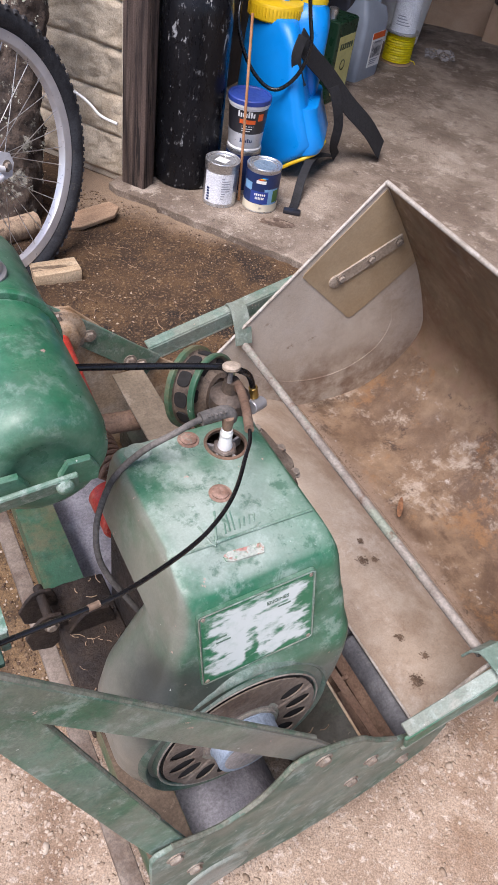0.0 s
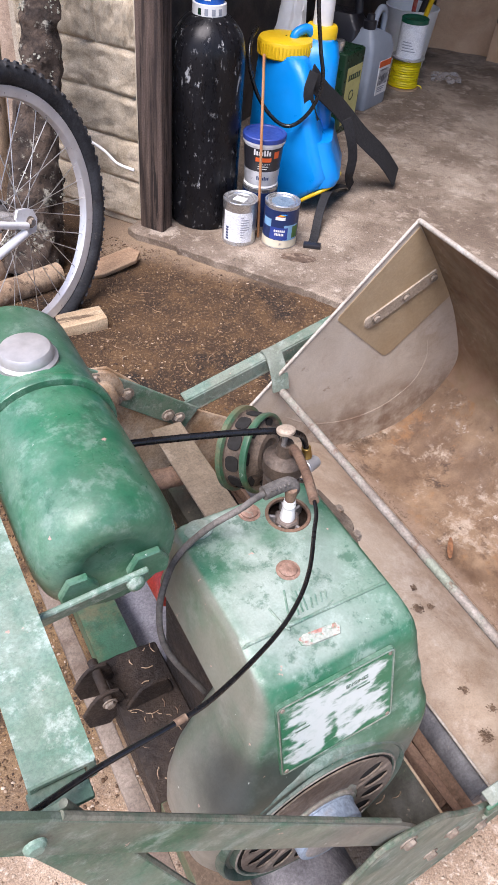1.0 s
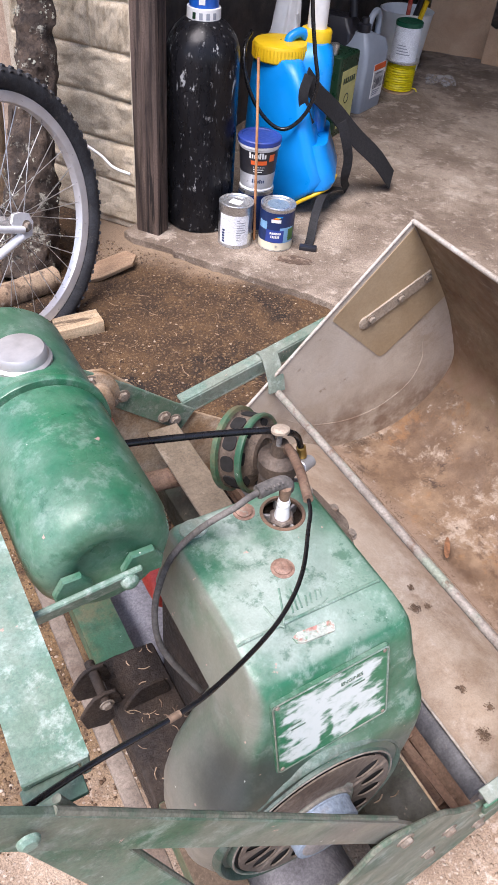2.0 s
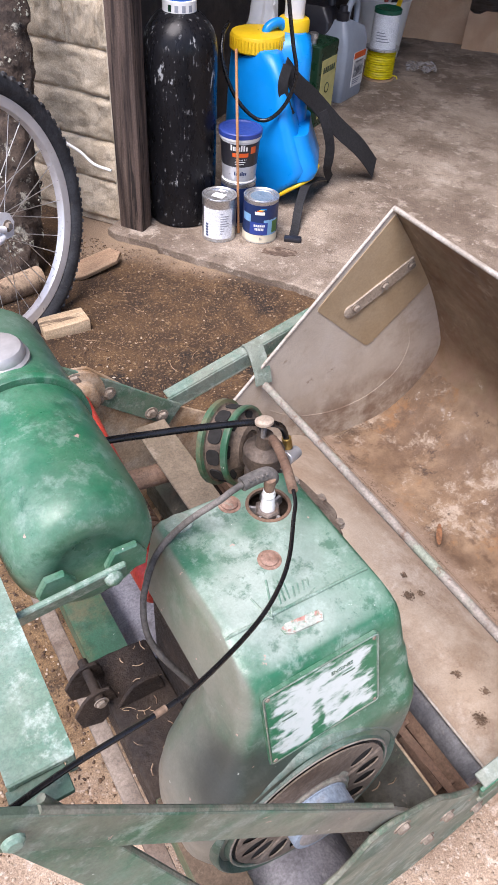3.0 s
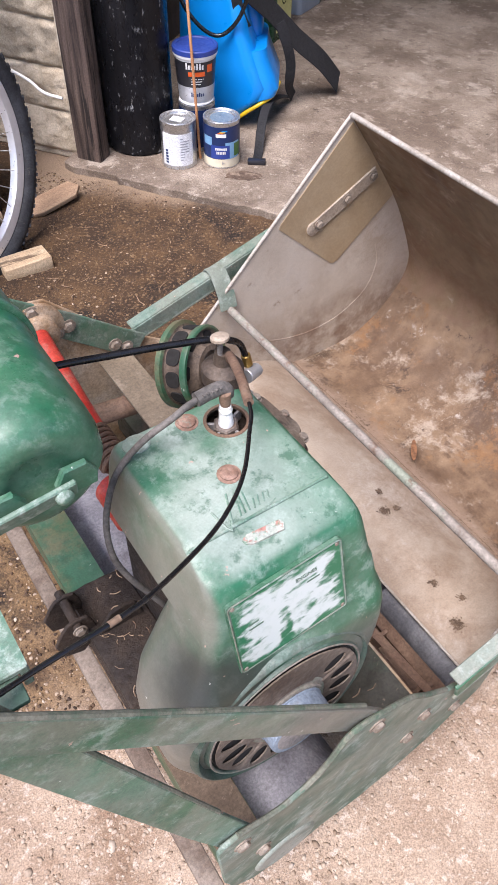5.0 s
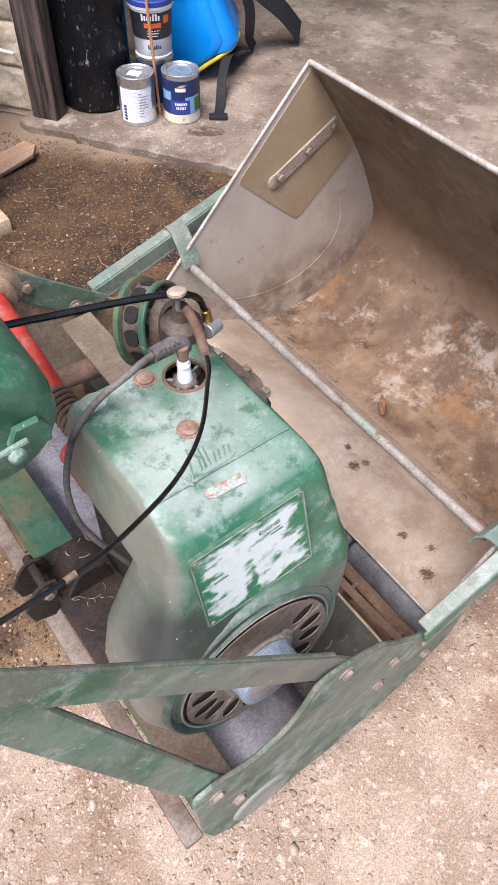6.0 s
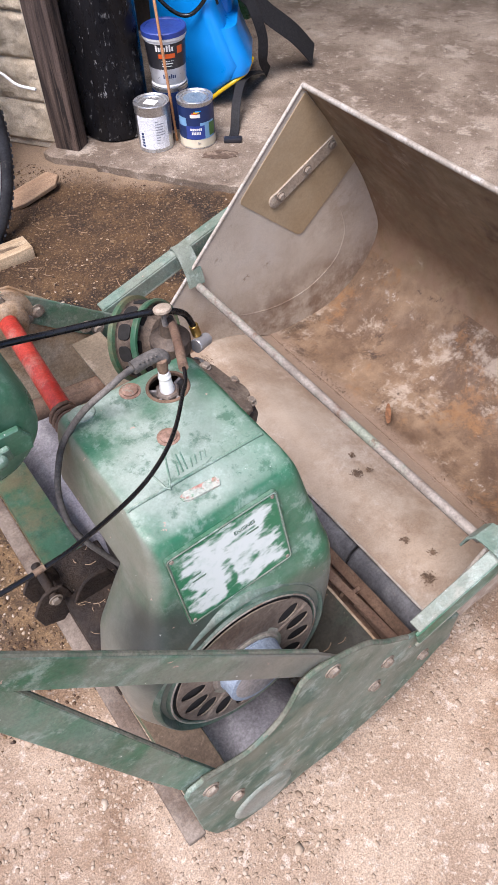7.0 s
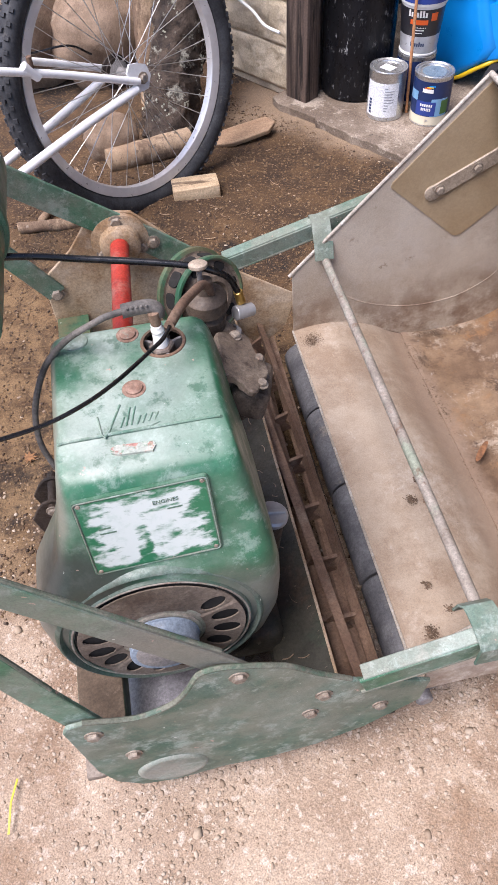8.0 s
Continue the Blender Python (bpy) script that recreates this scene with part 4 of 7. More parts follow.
    part("plate_rim", tube([*rim, rim[0]], 0.0009, 6, 1), M["frame"], np_)
    return h


def flywheel(h):
    c = Vector((0.302, 0.2105, 0.381))
    m = along(c, c + Vector((0, -1, 0.06)))
    part("cowl_rim", turned([(0.0925, -0.006), (0.0930, 0.0030), (0.0945, 0.0044), (0.0965, 0.0036), (0.0975, 0.0), (0.0990, -0.004), (0.1015, -0.006), (0.1040, -0.003), (0.1055, 0.0008), (0.1072, 0.0022), (0.1090, 0.0016), (0.1110, -0.001), (0.1125, -0.006)], 80, m), M["cowl"], h, "dust-grey rolled rim of the fan cowl")
    part("rim_wire", turned([(0.0938, 0.0040), (0.0945, 0.0049), (0.0956, 0.0047), (0.0962, 0.0040)], 80, m), M["rod"], h, "paint rubbed bare along the inner rim")
    # fan screen with oval openings
    bm, n = bmesh.new(), 16
    for i in range(n):
        a0, a1 = 2 * math.pi * i / n, 2 * math.pi * (i + 1) / n
        ring = [(r, a) for r, aa in ((0.046, (0, 0.33, 0.67, 1)), (0.090, (1, 0.67, 0.33, 0))) for a in (a0 + (a1 - a0) * t for t in aa)]
        outer = [bm.verts.new((r * math.cos(a), r * math.sin(a), 0.0)) for r, a in ring]
        mid, hole = (a0 + a1) / 2, []
        way = m.to_3x3() @ Vector((math.cos(mid), math.sin(mid), 0))
        if 50 < math.degrees(math.atan2(way.z, way.x)) < 152:      # the upper part is blind
            bm.faces.new(outer)
            continue
        for k in range(14):
            t = 2 * math.pi * k / 14
            rr, aa = 0.0695 + 0.0155 * math.cos(t), 0.0098 * math.sin(t)
            hole.append(bm.verts.new((rr * math.cos(mid) - aa * math.sin(mid), rr * math.sin(mid) + aa * math.cos(mid), 0.0)))
        edges = [bm.edges.new((loop[k], loop[(k + 1) % len(loop)])) for loop in (outer, hole) for k in range(len(loop))]
        bmesh.ops.triangle_fill(bm, edges=edges, use_beauty=True)
    bmesh.ops.remove_doubles(bm, verts=bm.verts, dist=0.0002)
    bmesh.ops.solidify(bm, geom=bm.faces[:], thickness=0.0016)
    bm.transform(m @ Matrix.Translation((0, 0, 0.0046)))
    part("fan_screen", bm, M["screen"], h, "dusty fan screen with oval openings", 30)
    # dark disc in place of the shaded space behind the openings
    part("fan_backing", turned([(0, 0.0022), (0.092, 0.0022)], 48, m), M["void"], h)
    part("hub_ring", turned([(0.036, 0.0), (0.051, 0.002), (0.048, 0.005), (0.0425, 0.0065), (0.0425, 0.0085), (0.041, 0.0095), (0.036, 0.009)], 48, m), M["rod"], h)
    part("starter_tube", turned([(0.0, 0.004), (0.0385, 0.004), (0.0385, 0.0105), (0.0372, 0.0115), (0.0368, 0.026), (0.0360, 0.0275), (0.0345, 0.028), (0.0, 0.0278)], 48, m), M["bluegrey"], h, "blue-grey starter pulley tube")
    part("tube_mouth", turned([(0.0, 0.0284), (0.030, 0.0284), (0.0315, 0.0276)], 40, m), M["grey"], h)


def ignition():
    m = Matrix.Translation((0.3565, 0.406, 0.587)) @ Matrix.Rotation(radians(3), 4, "X") @ Matrix.Rotation(radians(-3), 4, "Y")
    plug = part("spark_plug", turned([(0, 0.05), (0.0042, 0.05), (0.0050, 0.048), (0.0058, 0.0475), (0.0058, 0.044), (0.0068, 0.0425), (0.0068, 0.040), (0.0058, 0.0385), (0.0064, 0.0365), (0.0072, 0.026), (0.0078, 0.024), (0.0078, 0.020)], 24, m), M["porcelain"], mower, "white porcelain spark plug in its steel hexagon")
    part("hexagon", turned([(0, 0.021), (0.0115, 0.021), (0.0132, 0.019), (0.0132, 0.008), (0.015, 0.007), (0.015, 0.0), (0, 0)], 6, m), M["plug_steel"], plug, "", 20)
    part("terminal", turned([(0, 0.066), (0.0055, 0.065), (0.0060, 0.058), (0.0050, 0.049), (0, 0.049)], 16, m), M["rusty"], plug)
    cap = part("plug_cap", tube([(0.3240, 0.4065, 0.6552), (0.340, 0.4075, 0.6558), (0.352, 0.4080, 0.6545), (0.3575, 0.4070, 0.6495), (0.3575, 0.4065, 0.6440)], 0.0070, 16, 4), M["lead"], plug, "grey rubber plug cap")
    for k in range(5):
        part("cap_letter", box((0.329 + 0.0045 * k, 0.4005, 0.6605), (0.331 + 0.0045 * k, 0.4035, 0.6622), 0.0003, 1), M["lead"], cap)
    part("ignition_lead", tube([(0.326, 0.4065, 0.6552), (0.3105, 0.4035, 0.655), (0.2984, 0.4021, 0.6513), (0.2662, 0.4099, 0.6285), (0.2386, 0.4129, 0.5984), (0.2197, 0.4042, 0.5644), (0.2118, 0.3935, 0.5382), (0.2111, 0.3820, 0.5137), (0.2186, 0.3710, 0.4904), (0.2300, 0.3610, 0.4674), (0.2423, 0.3500, 0.4439)], 0.0033, 12), M["lead"], mower, "grey stiff ignition lead")
    part("throttle_cable", tube([(0.3705, 0.392, 0.6488), (0.360, 0.3695, 0.6492), (0.3458, 0.3513, 0.6518), (0.3124, 0.3098, 0.6617), (0.2812, 0.2827, 0.667), (0.2452, 0.2615, 0.6735), (0.189, 0.2358, 0.6908), (0.154, 0.226, 0.700), (0.09, 0.215, 0.715), (0.02, 0.19, 0.75), (-0.08, 0.16, 0.80)], 0.0020, 12), M["black"], mower, "black throttle cable looping over the engine")
    part("cable_joint", rod((0.159, 0.2266, 0.700), (0.150, 0.2255, 0.7005), 0.0025), M["log"], mower)
    part("cable_sleeve", tube([(0.420, 0.497, 0.585), (0.415, 0.489, 0.602), (0.4088, 0.4789, 0.6126), (0.397, 0.452, 0.627), (0.382, 0.418, 0.6415), (0.3658, 0.3821, 0.6496)], 0.0050, 12), M["rusty"], mower, "rust-brown adjuster sleeve of the throttle cable")
    hose = part("fuel_hose", tube([(0.18, 0.528, 0.655), (0.2382, 0.5312, 0.6437), (0.2876, 0.532, 0.6306), (0.345, 0.523, 0.623), (0.397, 0.5124, 0.6161), (0.423, 0.507, 0.6086), (0.443, 0.512, 0.590), (0.4533, 0.5135, 0.5648)], 0.0039, 14), M["black"], mower, "shiny black fuel hose from the tank to the carburettor")
    part("brass_end", rod((0.4525, 0.5135, 0.568), (0.4555, 0.512, 0.552), 0.0058), M["brass"], hose)
    part("banjo", rod((0.446, 0.5015, 0.546), (0.4685, 0.5110, 0.540), 0.0088, 0.0080, 20), M["cap"], hose)


def carburettor():
    c = part("carburettor", turned([(0, -0.04), (0.016, -0.04), (0.021, -0.03), (0.021, -0.005), (0.017, 0.0), (0.024, 0.006), (0.024, 0.022), (0.02, 0.027), (0.011, 0.03), (0.009, 0.045), (0, 0.046)], 28, Matrix.Translation((0.414, 0.502, 0.555))), M["bowl"], mower, "dark brown carburettor bowl and body")
    part("tickler", rod((0.410, 0.500, 0.59), (0.409, 0.499, 0.622), 0.0032, 0.0032, 12), M["grey"], c)
    part("knob", turned([(0, -0.002), (0.0085, -0.002), (0.0105, 0.0), (0.0105, 0.003), (0.0085, 0.0045), (0, 0.005)], 24, Matrix.Translation((0.409, 0.499, 0.622)) @ Matrix.Rotation(radians(-12), 4, "X")), M["patch_metal"], c, "pale metal knob")
    part("intake", rod((0.420, 0.50, 0.53), (0.450, 0.49, 0.50), 0.016, 0.015, 24), M["carb"], c)
    part("clip", turned([(0.0165, -0.003), (0.0185, -0.003), (0.0185, 0.003), (0.0165, 0.003)], 28, along((0.436, 0.495, 0.514), (0.450, 0.49, 0.50))), M["cap"], c)
    lobes = [(0.438 + (0.031 + 0.004 * math.cos(5 * a + 0.7)) * math.cos(a), 0.436 + (0.046 + 0.005 * math.cos(5 * a + 0.7)) * math.sin(a)) for a in (2 * math.pi * i / 48 for i in range(48))]
    ex = part("exhaust_flange", plate(lobes, "z", 0.528, 0.537, 0.002), M["carb"], mower, "rusty lobed cast flange beside the cylinder")
    ex.data.transform(Matrix.Translation((0.438, 0.436, 0.532)) @ Matrix.Rotation(radians(32), 4, "Y") @ Matrix.Translation((-0.438, -0.436, -0.532)))
    part("boss", rod((0.425, 0.45, 0.44), (0.445, 0.445, 0.498), 0.022, 0.018, 24), M["oily"], ex)
    bm = box((-0.024, -0.036, -0.022), (0.022, 0.030, 0.020), 0.010, 3)
    rough_up(bm, 0.004, 45)
    bm.transform(Matrix.Translation((0.447, 0.435, 0.492)) @ Matrix.Rotation(radians(22), 4, "Y") @ Matrix.Rotation(radians(-14), 4, "Z"))
    part("muffler_body", bm, M["carb"], ex, "dusty brown cast body")
    for q in ((0.456, 0.404, 0.524), (0.440, 0.474, 0.536), (0.461, 0.446, 0.521)):
        part("bolt", hex_bolt(q, (0.3, -0.1, 1), 0.0055, 0.006), M["bolt"], ex, "", 20)
    part("crankcase", box((0.262, 0.23, 0.20), (0.405, 0.515, 0.45), 0.03, 3), M["oily"], mower, "oily dust-caked engine crankcase")
    part("sump", box((0.36, 0.25, 0.15), (0.447, 0.60, 0.205), 0.015, 3), M["dirty"], mower, "dusty engine bed beside the reel")
    oil = part("oil_cap", turned([(0, 0.0), (0.021, 0.0), (0.021, 0.006), (0.018, 0.009), (0, 0.009)], 28, Matrix.Translation((0.459, 0.379, 0.292)) @ Matrix.Rotation(radians(12), 4, "Y")), M["cap"], mower, "bright slotted oil filler cap")
    part("oil_stub", rod((0.450, 0.379, 0.19), (0.459, 0.379, 0.292), 0.015, 0.017, 20), M["dirty"], oil)
    part("cap_grip", box((-0.017, -0.003, 0.008), (0.017, 0.003, 0.013), 0.001, 1), M["cap"], oil).matrix_local = Matrix.Translation((0.459, 0.379, 0.292)) @ Matrix.Rotation(radians(12), 4, "Y")


def drum_cover():
    """Green slotted drum beyond the carburettor."""
    c = Vector((0.424, 0.561, 0.527))
    m = along(c, c + Vector((0.62, -1, 0.30))) @ Matrix.Scale(1.07, 4)
    d = part("drum_cover", turned([(0.0, -0.034), (0.047, -0.034), (0.0505, -0.032), (0.0505, -0.0265), (0.047, -0.025), (0.0445, -0.024), (0.0435, -0.004), (0.0465, -0.003), (0.0475, 0.001), (0.0470, 0.0035), (0.0450, 0.0045), (0.0430, 0.003), (0.0400, -0.002), (0.0, -0.002)], 48, m), M["carb"], mower, "brown slotted drum between two green rims")
    part("rim", turned([(0.0470, -0.0345), (0.0508, -0.0325), (0.0510, -0.0262), (0.0470, -0.0248)], 48, m), M["member"], d, "green painted rim")
    part("rim", turned([(0.0437, -0.0044), (0.0468, -0.0034), (0.0480, 0.001), (0.0474, 0.0040), (0.0450, 0.0050), (0.0430, 0.0034)], 48, m), M["member"], d, "green painted rim")
    part("face_plate", turned([(0.0425, 0.0022), (0.0400, -0.001), (0.034, 0.001), (0.028, 0.0060), (0.026, 0.009), (0.02, 0.010), (0.018, 0.006), (0, 0.005)], 40, m), M["carb"], d, "brown grimed face")
    # slots are dark pieces laid on the drum; their shade is the colour
    for i in range(11):
        turn = m @ Matrix.Rotation(2 * math.pi * i / 11, 4, "Z")
        slot = part("slot", loft([rounded(-0.0082, 0.0082, -0.0092, 0.0092, 0.0060, -0.0008), rounded(-0.0082, 0.0082, -0.0092, 0.0092, 0.0060, 0.0008)]), M["void"], d)
        slot.matrix_local = turn @ Matrix.Translation((0.0442, 0, -0.0142)) @ Matrix.Rotation(math.pi / 2, 4, "Y")
    for i in range(7):
        slot = part("slot", loft([rounded(-0.0042, 0.0042, -0.0075, 0.0075, 0.004, -0.0008), rounded(-0.0042, 0.0042, -0.0075, 0.0075, 0.004, 0.0008)]), M["void"], d)
        slot.matrix_local = m @ Matrix.Rotation(2 * math.pi * i / 7, 4, "Z") @ Matrix.Translation((0.0365, 0, 0.0012))


def chassis():
    part("rear_roller", rod((0.295, 0.165, 0.105), (0.295, 0.46, 0.105), 0.097, 0.097, 64, round_=0.004), M["steel"], mower, "bright worn steel rear roller")
    part("rear_roller", rod((0.295, 0.468, 0.105), (0.295, 0.885, 0.105), 0.097, 0.097, 64, round_=0.004), M["steel"], mower)
    part("cross_member", plate([(0.183, 0.205), (0.189, 0.205), (0.189, 0.249), (0.231, 0.249), (0.231, 0.205), (0.237, 0.205), (0.237, 0.255), (0.183, 0.255)], "y", NEAR + 0.003, FAR - 0.003, 0.001), M["member"], mower, "dusty green channel cross member")
    part("dust_film", box((0.1835, NEAR + 0.004, 0.2552), (0.2365, 0.330, 0.2564), 0.0004, 1), M["brown_dirt"], mower, "brown dirt settled on the cross member")
    bm = box((0.1795, 0.331, 0.204), (0.262, 0.530, 0.262), 0.002, 1)
    bmesh.ops.subdivide_edges(bm, edges=bm.edges[:], cuts=5, use_grid_fill=True)
    for v in bm.verts:
        if v.co.z > 0.259:
            v.co.z += 0.010 * noise.noise(v.co * 40)
    part("oily_crust", bm, M["oily"], mower, "oily crust of dirt on the cross member")
    part("tie_bar", box((0.160, NEAR + 0.003, 0.105), (0.186, FAR - 0.003, 0.117), 0.003, 2), M["screen"], mower, "grey dusty tie bar")
    part("flat_brace", flat_bar([(0.435, FAR - 0.02, 0.300), (0.435, 0.60, 0.298)], 0.056, 0.006, (0, 0, 1)), M["brace"], mower, "dusty brown flat brace")
    part("shaft", rod((0.29, 0.808, 0.268), (0.430, 0.786, 0.272), 0.018, 0.018, 24), M["rusty"], mower, "rusty shaft with dry grass wound on it")
    part("coil", tube([(0.301 + 0.019 * math.cos(k * 1.05), 0.645 - 0.0016 * k, 0.400 + 0.019 * math.sin(k * 1.05)) for k in range(40)], 0.0035, 8, 2), M["rusty"], mower, "rusty coil spring on the shaft")
    part("drive_shaft", rod((0.318, FAR - 0.03, 0.405), (0.303, 0.64, 0.400), 0.0150, 0.0150, 28), M["red"], mower, "bright red drive shaft tube")
    part("clutch_drum", rod((0.293, 0.590, 0.355), (0.293, 0.525, 0.355), 0.027, 0.027, 32), M["red"], mower, "red painted clutch drum")
    deck = part("deck_plate", plate([(0.428, 0.168), (0.434, 0.176), (0.458, 0.187), (0.496, 0.204), (0.498, 0.199), (0.462, 0.181), (0.438, 0.168), (0.434, 0.11), (0.428, 0.11)], "y", NEAR + 0.003, FAR - 0.003, 0.0006), M["dirty"], mower, "dark green dirt-caked deck plate")
    part("deck_edge", rod((0.498, NEAR + 0.004, 0.203), (0.498, FAR - 0.004, 0.203), 0.0022, 0.0022, 8), M["brown"], deck)
    part("bearer", box((0.455, NEAR + 0.004, 0.08), (0.470, FAR - 0.004, 0.16), 0.002, 1), M["oily"], mower)
    for a, z, y0, g in ((0.170, 0.283, 0.463, 0.85), (0.170, 0.283, 0.503, 0.8), (0.226, 0.278, 0.450, 1.05)):
        o = [(a + g * r * math.cos(t), z + g * r * math.sin(t)) for r, t in ((0.024, 0.2), (0.026, 0.8), (0.024, 1.5), (0.024, 2.2), (0.026, 2.9), (0.044, 3.6), (0.066, 4.2), (0.070, 4.7), (0.050, 5.2), (0.032, 5.7))]
        part("clutch_lever", plate(o, "y", y0, y0 + 0.005, 0.001), M["oily"], mower, "dark oily clutch lever plate")
    part("pivot_pin", rod((0.170, 0.456, 0.291), (0.170, 0.520, 0.291), 0.0065, 0.0065, 20), M["oily"], mower)
    bolts(mower, [(0.170, 0.456, 0.291)], (0, -1, 0), 0.007)
    bm = box((0.245, 0.33, 0.13), (0.330, 0.515, 0.225), 0.012, 2)
    bmesh.ops.subdivide_edges(bm, edges=bm.edges[:], cuts=3, use_grid_fill=True)
    rough_up(bm, 0.012, 30)
    part("caked_dirt", bm, M["oily"], mower, "oily grass dirt caked under the engine")


def cutting_reel():
    c, z, r, y0, y1 = 0.522, 0.128, 0.050, NEAR + 0.012, FAR - 0.012
    reel = part("cutting_reel", rod((c, y0, z), (c, y1, z), 0.013, 0.013, 16), M["rusty"], mower, "rusty cutting cylinder with twisted blades")
    for k in range(6):
        bm, rings, n = bmesh.new(), [], 44
        for i in range(n + 1):
            t = i / n
            a = 2 * math.pi * k / 6 + 0.32 + 0.75 * t
            y = y0 + (y1 - y0) * t
            ring = []
            for rr, off in ((r - 0.018, -0.010), (r, -0.007), (r + 0.001, 0.007), (r - 0.016, -0.004)):
                ring.append(bm.verts.new((c + rr * math.cos(a) - off * math.sin(a), y, z + rr * math.sin(a) + off * math.cos(a))))
            rings.append(ring)
        for p, q in zip(rings, rings[1:]):
            for j in range(4):
                bm.faces.new((p[j], p[(j + 1) % 4], q[(j + 1) % 4], q[j]))
        bm.faces.new(rings[0])
        bm.faces.new(rings[-1])
        part("blade", bm, M["rusty"], reel, "", 30)
    for i in range(8):
        y = y0 + 0.03 + (y1 - y0 - 0.06) * i / 7
        bm = bmesh.new()
        star = [((r - 0.006 if k % 2 == 0 else 0.022) * math.cos(math.pi * k / 6 + 0.32 + 0.75 * i / 7), (r - 0.006 if k % 2 == 0 else 0.022) * math.sin(math.pi * k / 6 + 0.32 + 0.75 * i / 7)) for k in range(12)]
        part("spider", plate([(c + a, z + b) for a, b in star], "y", y - 0.003, y + 0.003), M["rusty"], reel)
    part("bottom_blade", box((0.48, y0, 0.055), (0.525, y1, 0.065), 0.001, 1), M["rusty"], mower)
    x = 0.624
    part("dirt_strip", box((0.565, y0, 0.075), (0.584, y1, 0.083), 0.002, 1), M["oily"], mower)
    front = part("front_roller", rod((x, y0, 0.094), (x, y1, 0.094), 0.012, 0.012, 16), M["grey"], mower, "dark front roller in separate sections")
    for i in range(4):
        a = y0 + 0.02 + i * (y1 - y0 - 0.04) / 4
        part("section", rod((x, a + 0.002, 0.094), (x, a + (y1 - y0 - 0.04) / 4 - 0.002, 0.094), 0.035, 0.035, 32, round_=0.004), M["roller"], front)


def carriers():
    for near in (True, False):
        f = (lambda u: 0.288 + (u - 0.49) * 0.30) if near else (lambda u: 0.309 + (u - 0.49) * 0.28)
        v, web, width, deep = (0.1485, 0.1405, 0.018, 0.036) if near else (FAR + 0.027, FAR + 0.017, 0.022, 0.030)
        line = (0.512 if near else 0.490, 0.56, 0.95)
        # the near web's shade is put into its colour: darker strut paint
        arm = part("carrier_arm", flat_bar([(u, web, f(u) - deep / 2) for u in line], deep, 0.005, (0, 1, 0)), M["strut" if near else "frame"], mower, "grey-green angle-iron arm that carries the grass box")
        part("flange", flat_bar([(u, v, f(u) + 0.001) for u in line], width, 0.005, (-0.28, 0, 1)), M["arm_top" if near else "frame"], arm, "paint worn pale along the flange")
        part("worn_edge", tube([(u, web - 0.001, f(u) - deep) for u in line], 0.0026, 8, 3), M["worn"], arm)
        # a bent clip over the arm that slopes down inside to hold the rod
        z, s = f(0.66), -1 if near else 1
        bent = ((0.022, -0.034), (0.022, 0.002), (0.017, 0.008), (0.0, 0.010), (-0.020, 0.010), (-0.032, 0.006), (-0.042, -0.008), (-0.048, -0.032)) if near else ((0.010, -0.034), (0.010, 0.002), (0.006, 0.008), (-0.002, 0.010), (-0.014, 0.007), (-0.028, -0.006), (-0.044, -0.028), (-0.051, -0.050))
        mid = 0.148 if near else FAR + 0.026
        line = [Vector((mid + s * a, z + b)) for a, b in bent]
        under = []
        for k, p in enumerate(line):
            d = (line[min(k + 1, len(line) - 1)] - line[max(k - 1, 0)]).normalized()
            under.append(p + Vector((-d.y, d.x)) * (0.0035 * s))
        u0, u1 = (0.636, 0.672) if near else (0.648, 0.682)
        part("strap", plate([tuple(p) for p in line] + [tuple(p) for p in under[::-1]], "x", u0, u1, 0.0006), M["frame"], arm, "grey-green bent strap")
    part("box_rod", rod((0.668, NEAR + 0.038, 0.302), (0.668, FAR - 0.022, 0.302), 0.0075, 0.0075, 20), M["rod"], mower, "dull grey round rod across the box")


side_plates()
handles()
fuel_tank()
engine_hood = hood()
flywheel(engine_hood)
ignition()
carburettor()
drum_cover()
chassis()
cutting_reel()
carriers()


# ---- grass box ----
grass_box = thing("grass_box", "weathered grey metal grass collecting box with brown stains", "grass box", MOW)


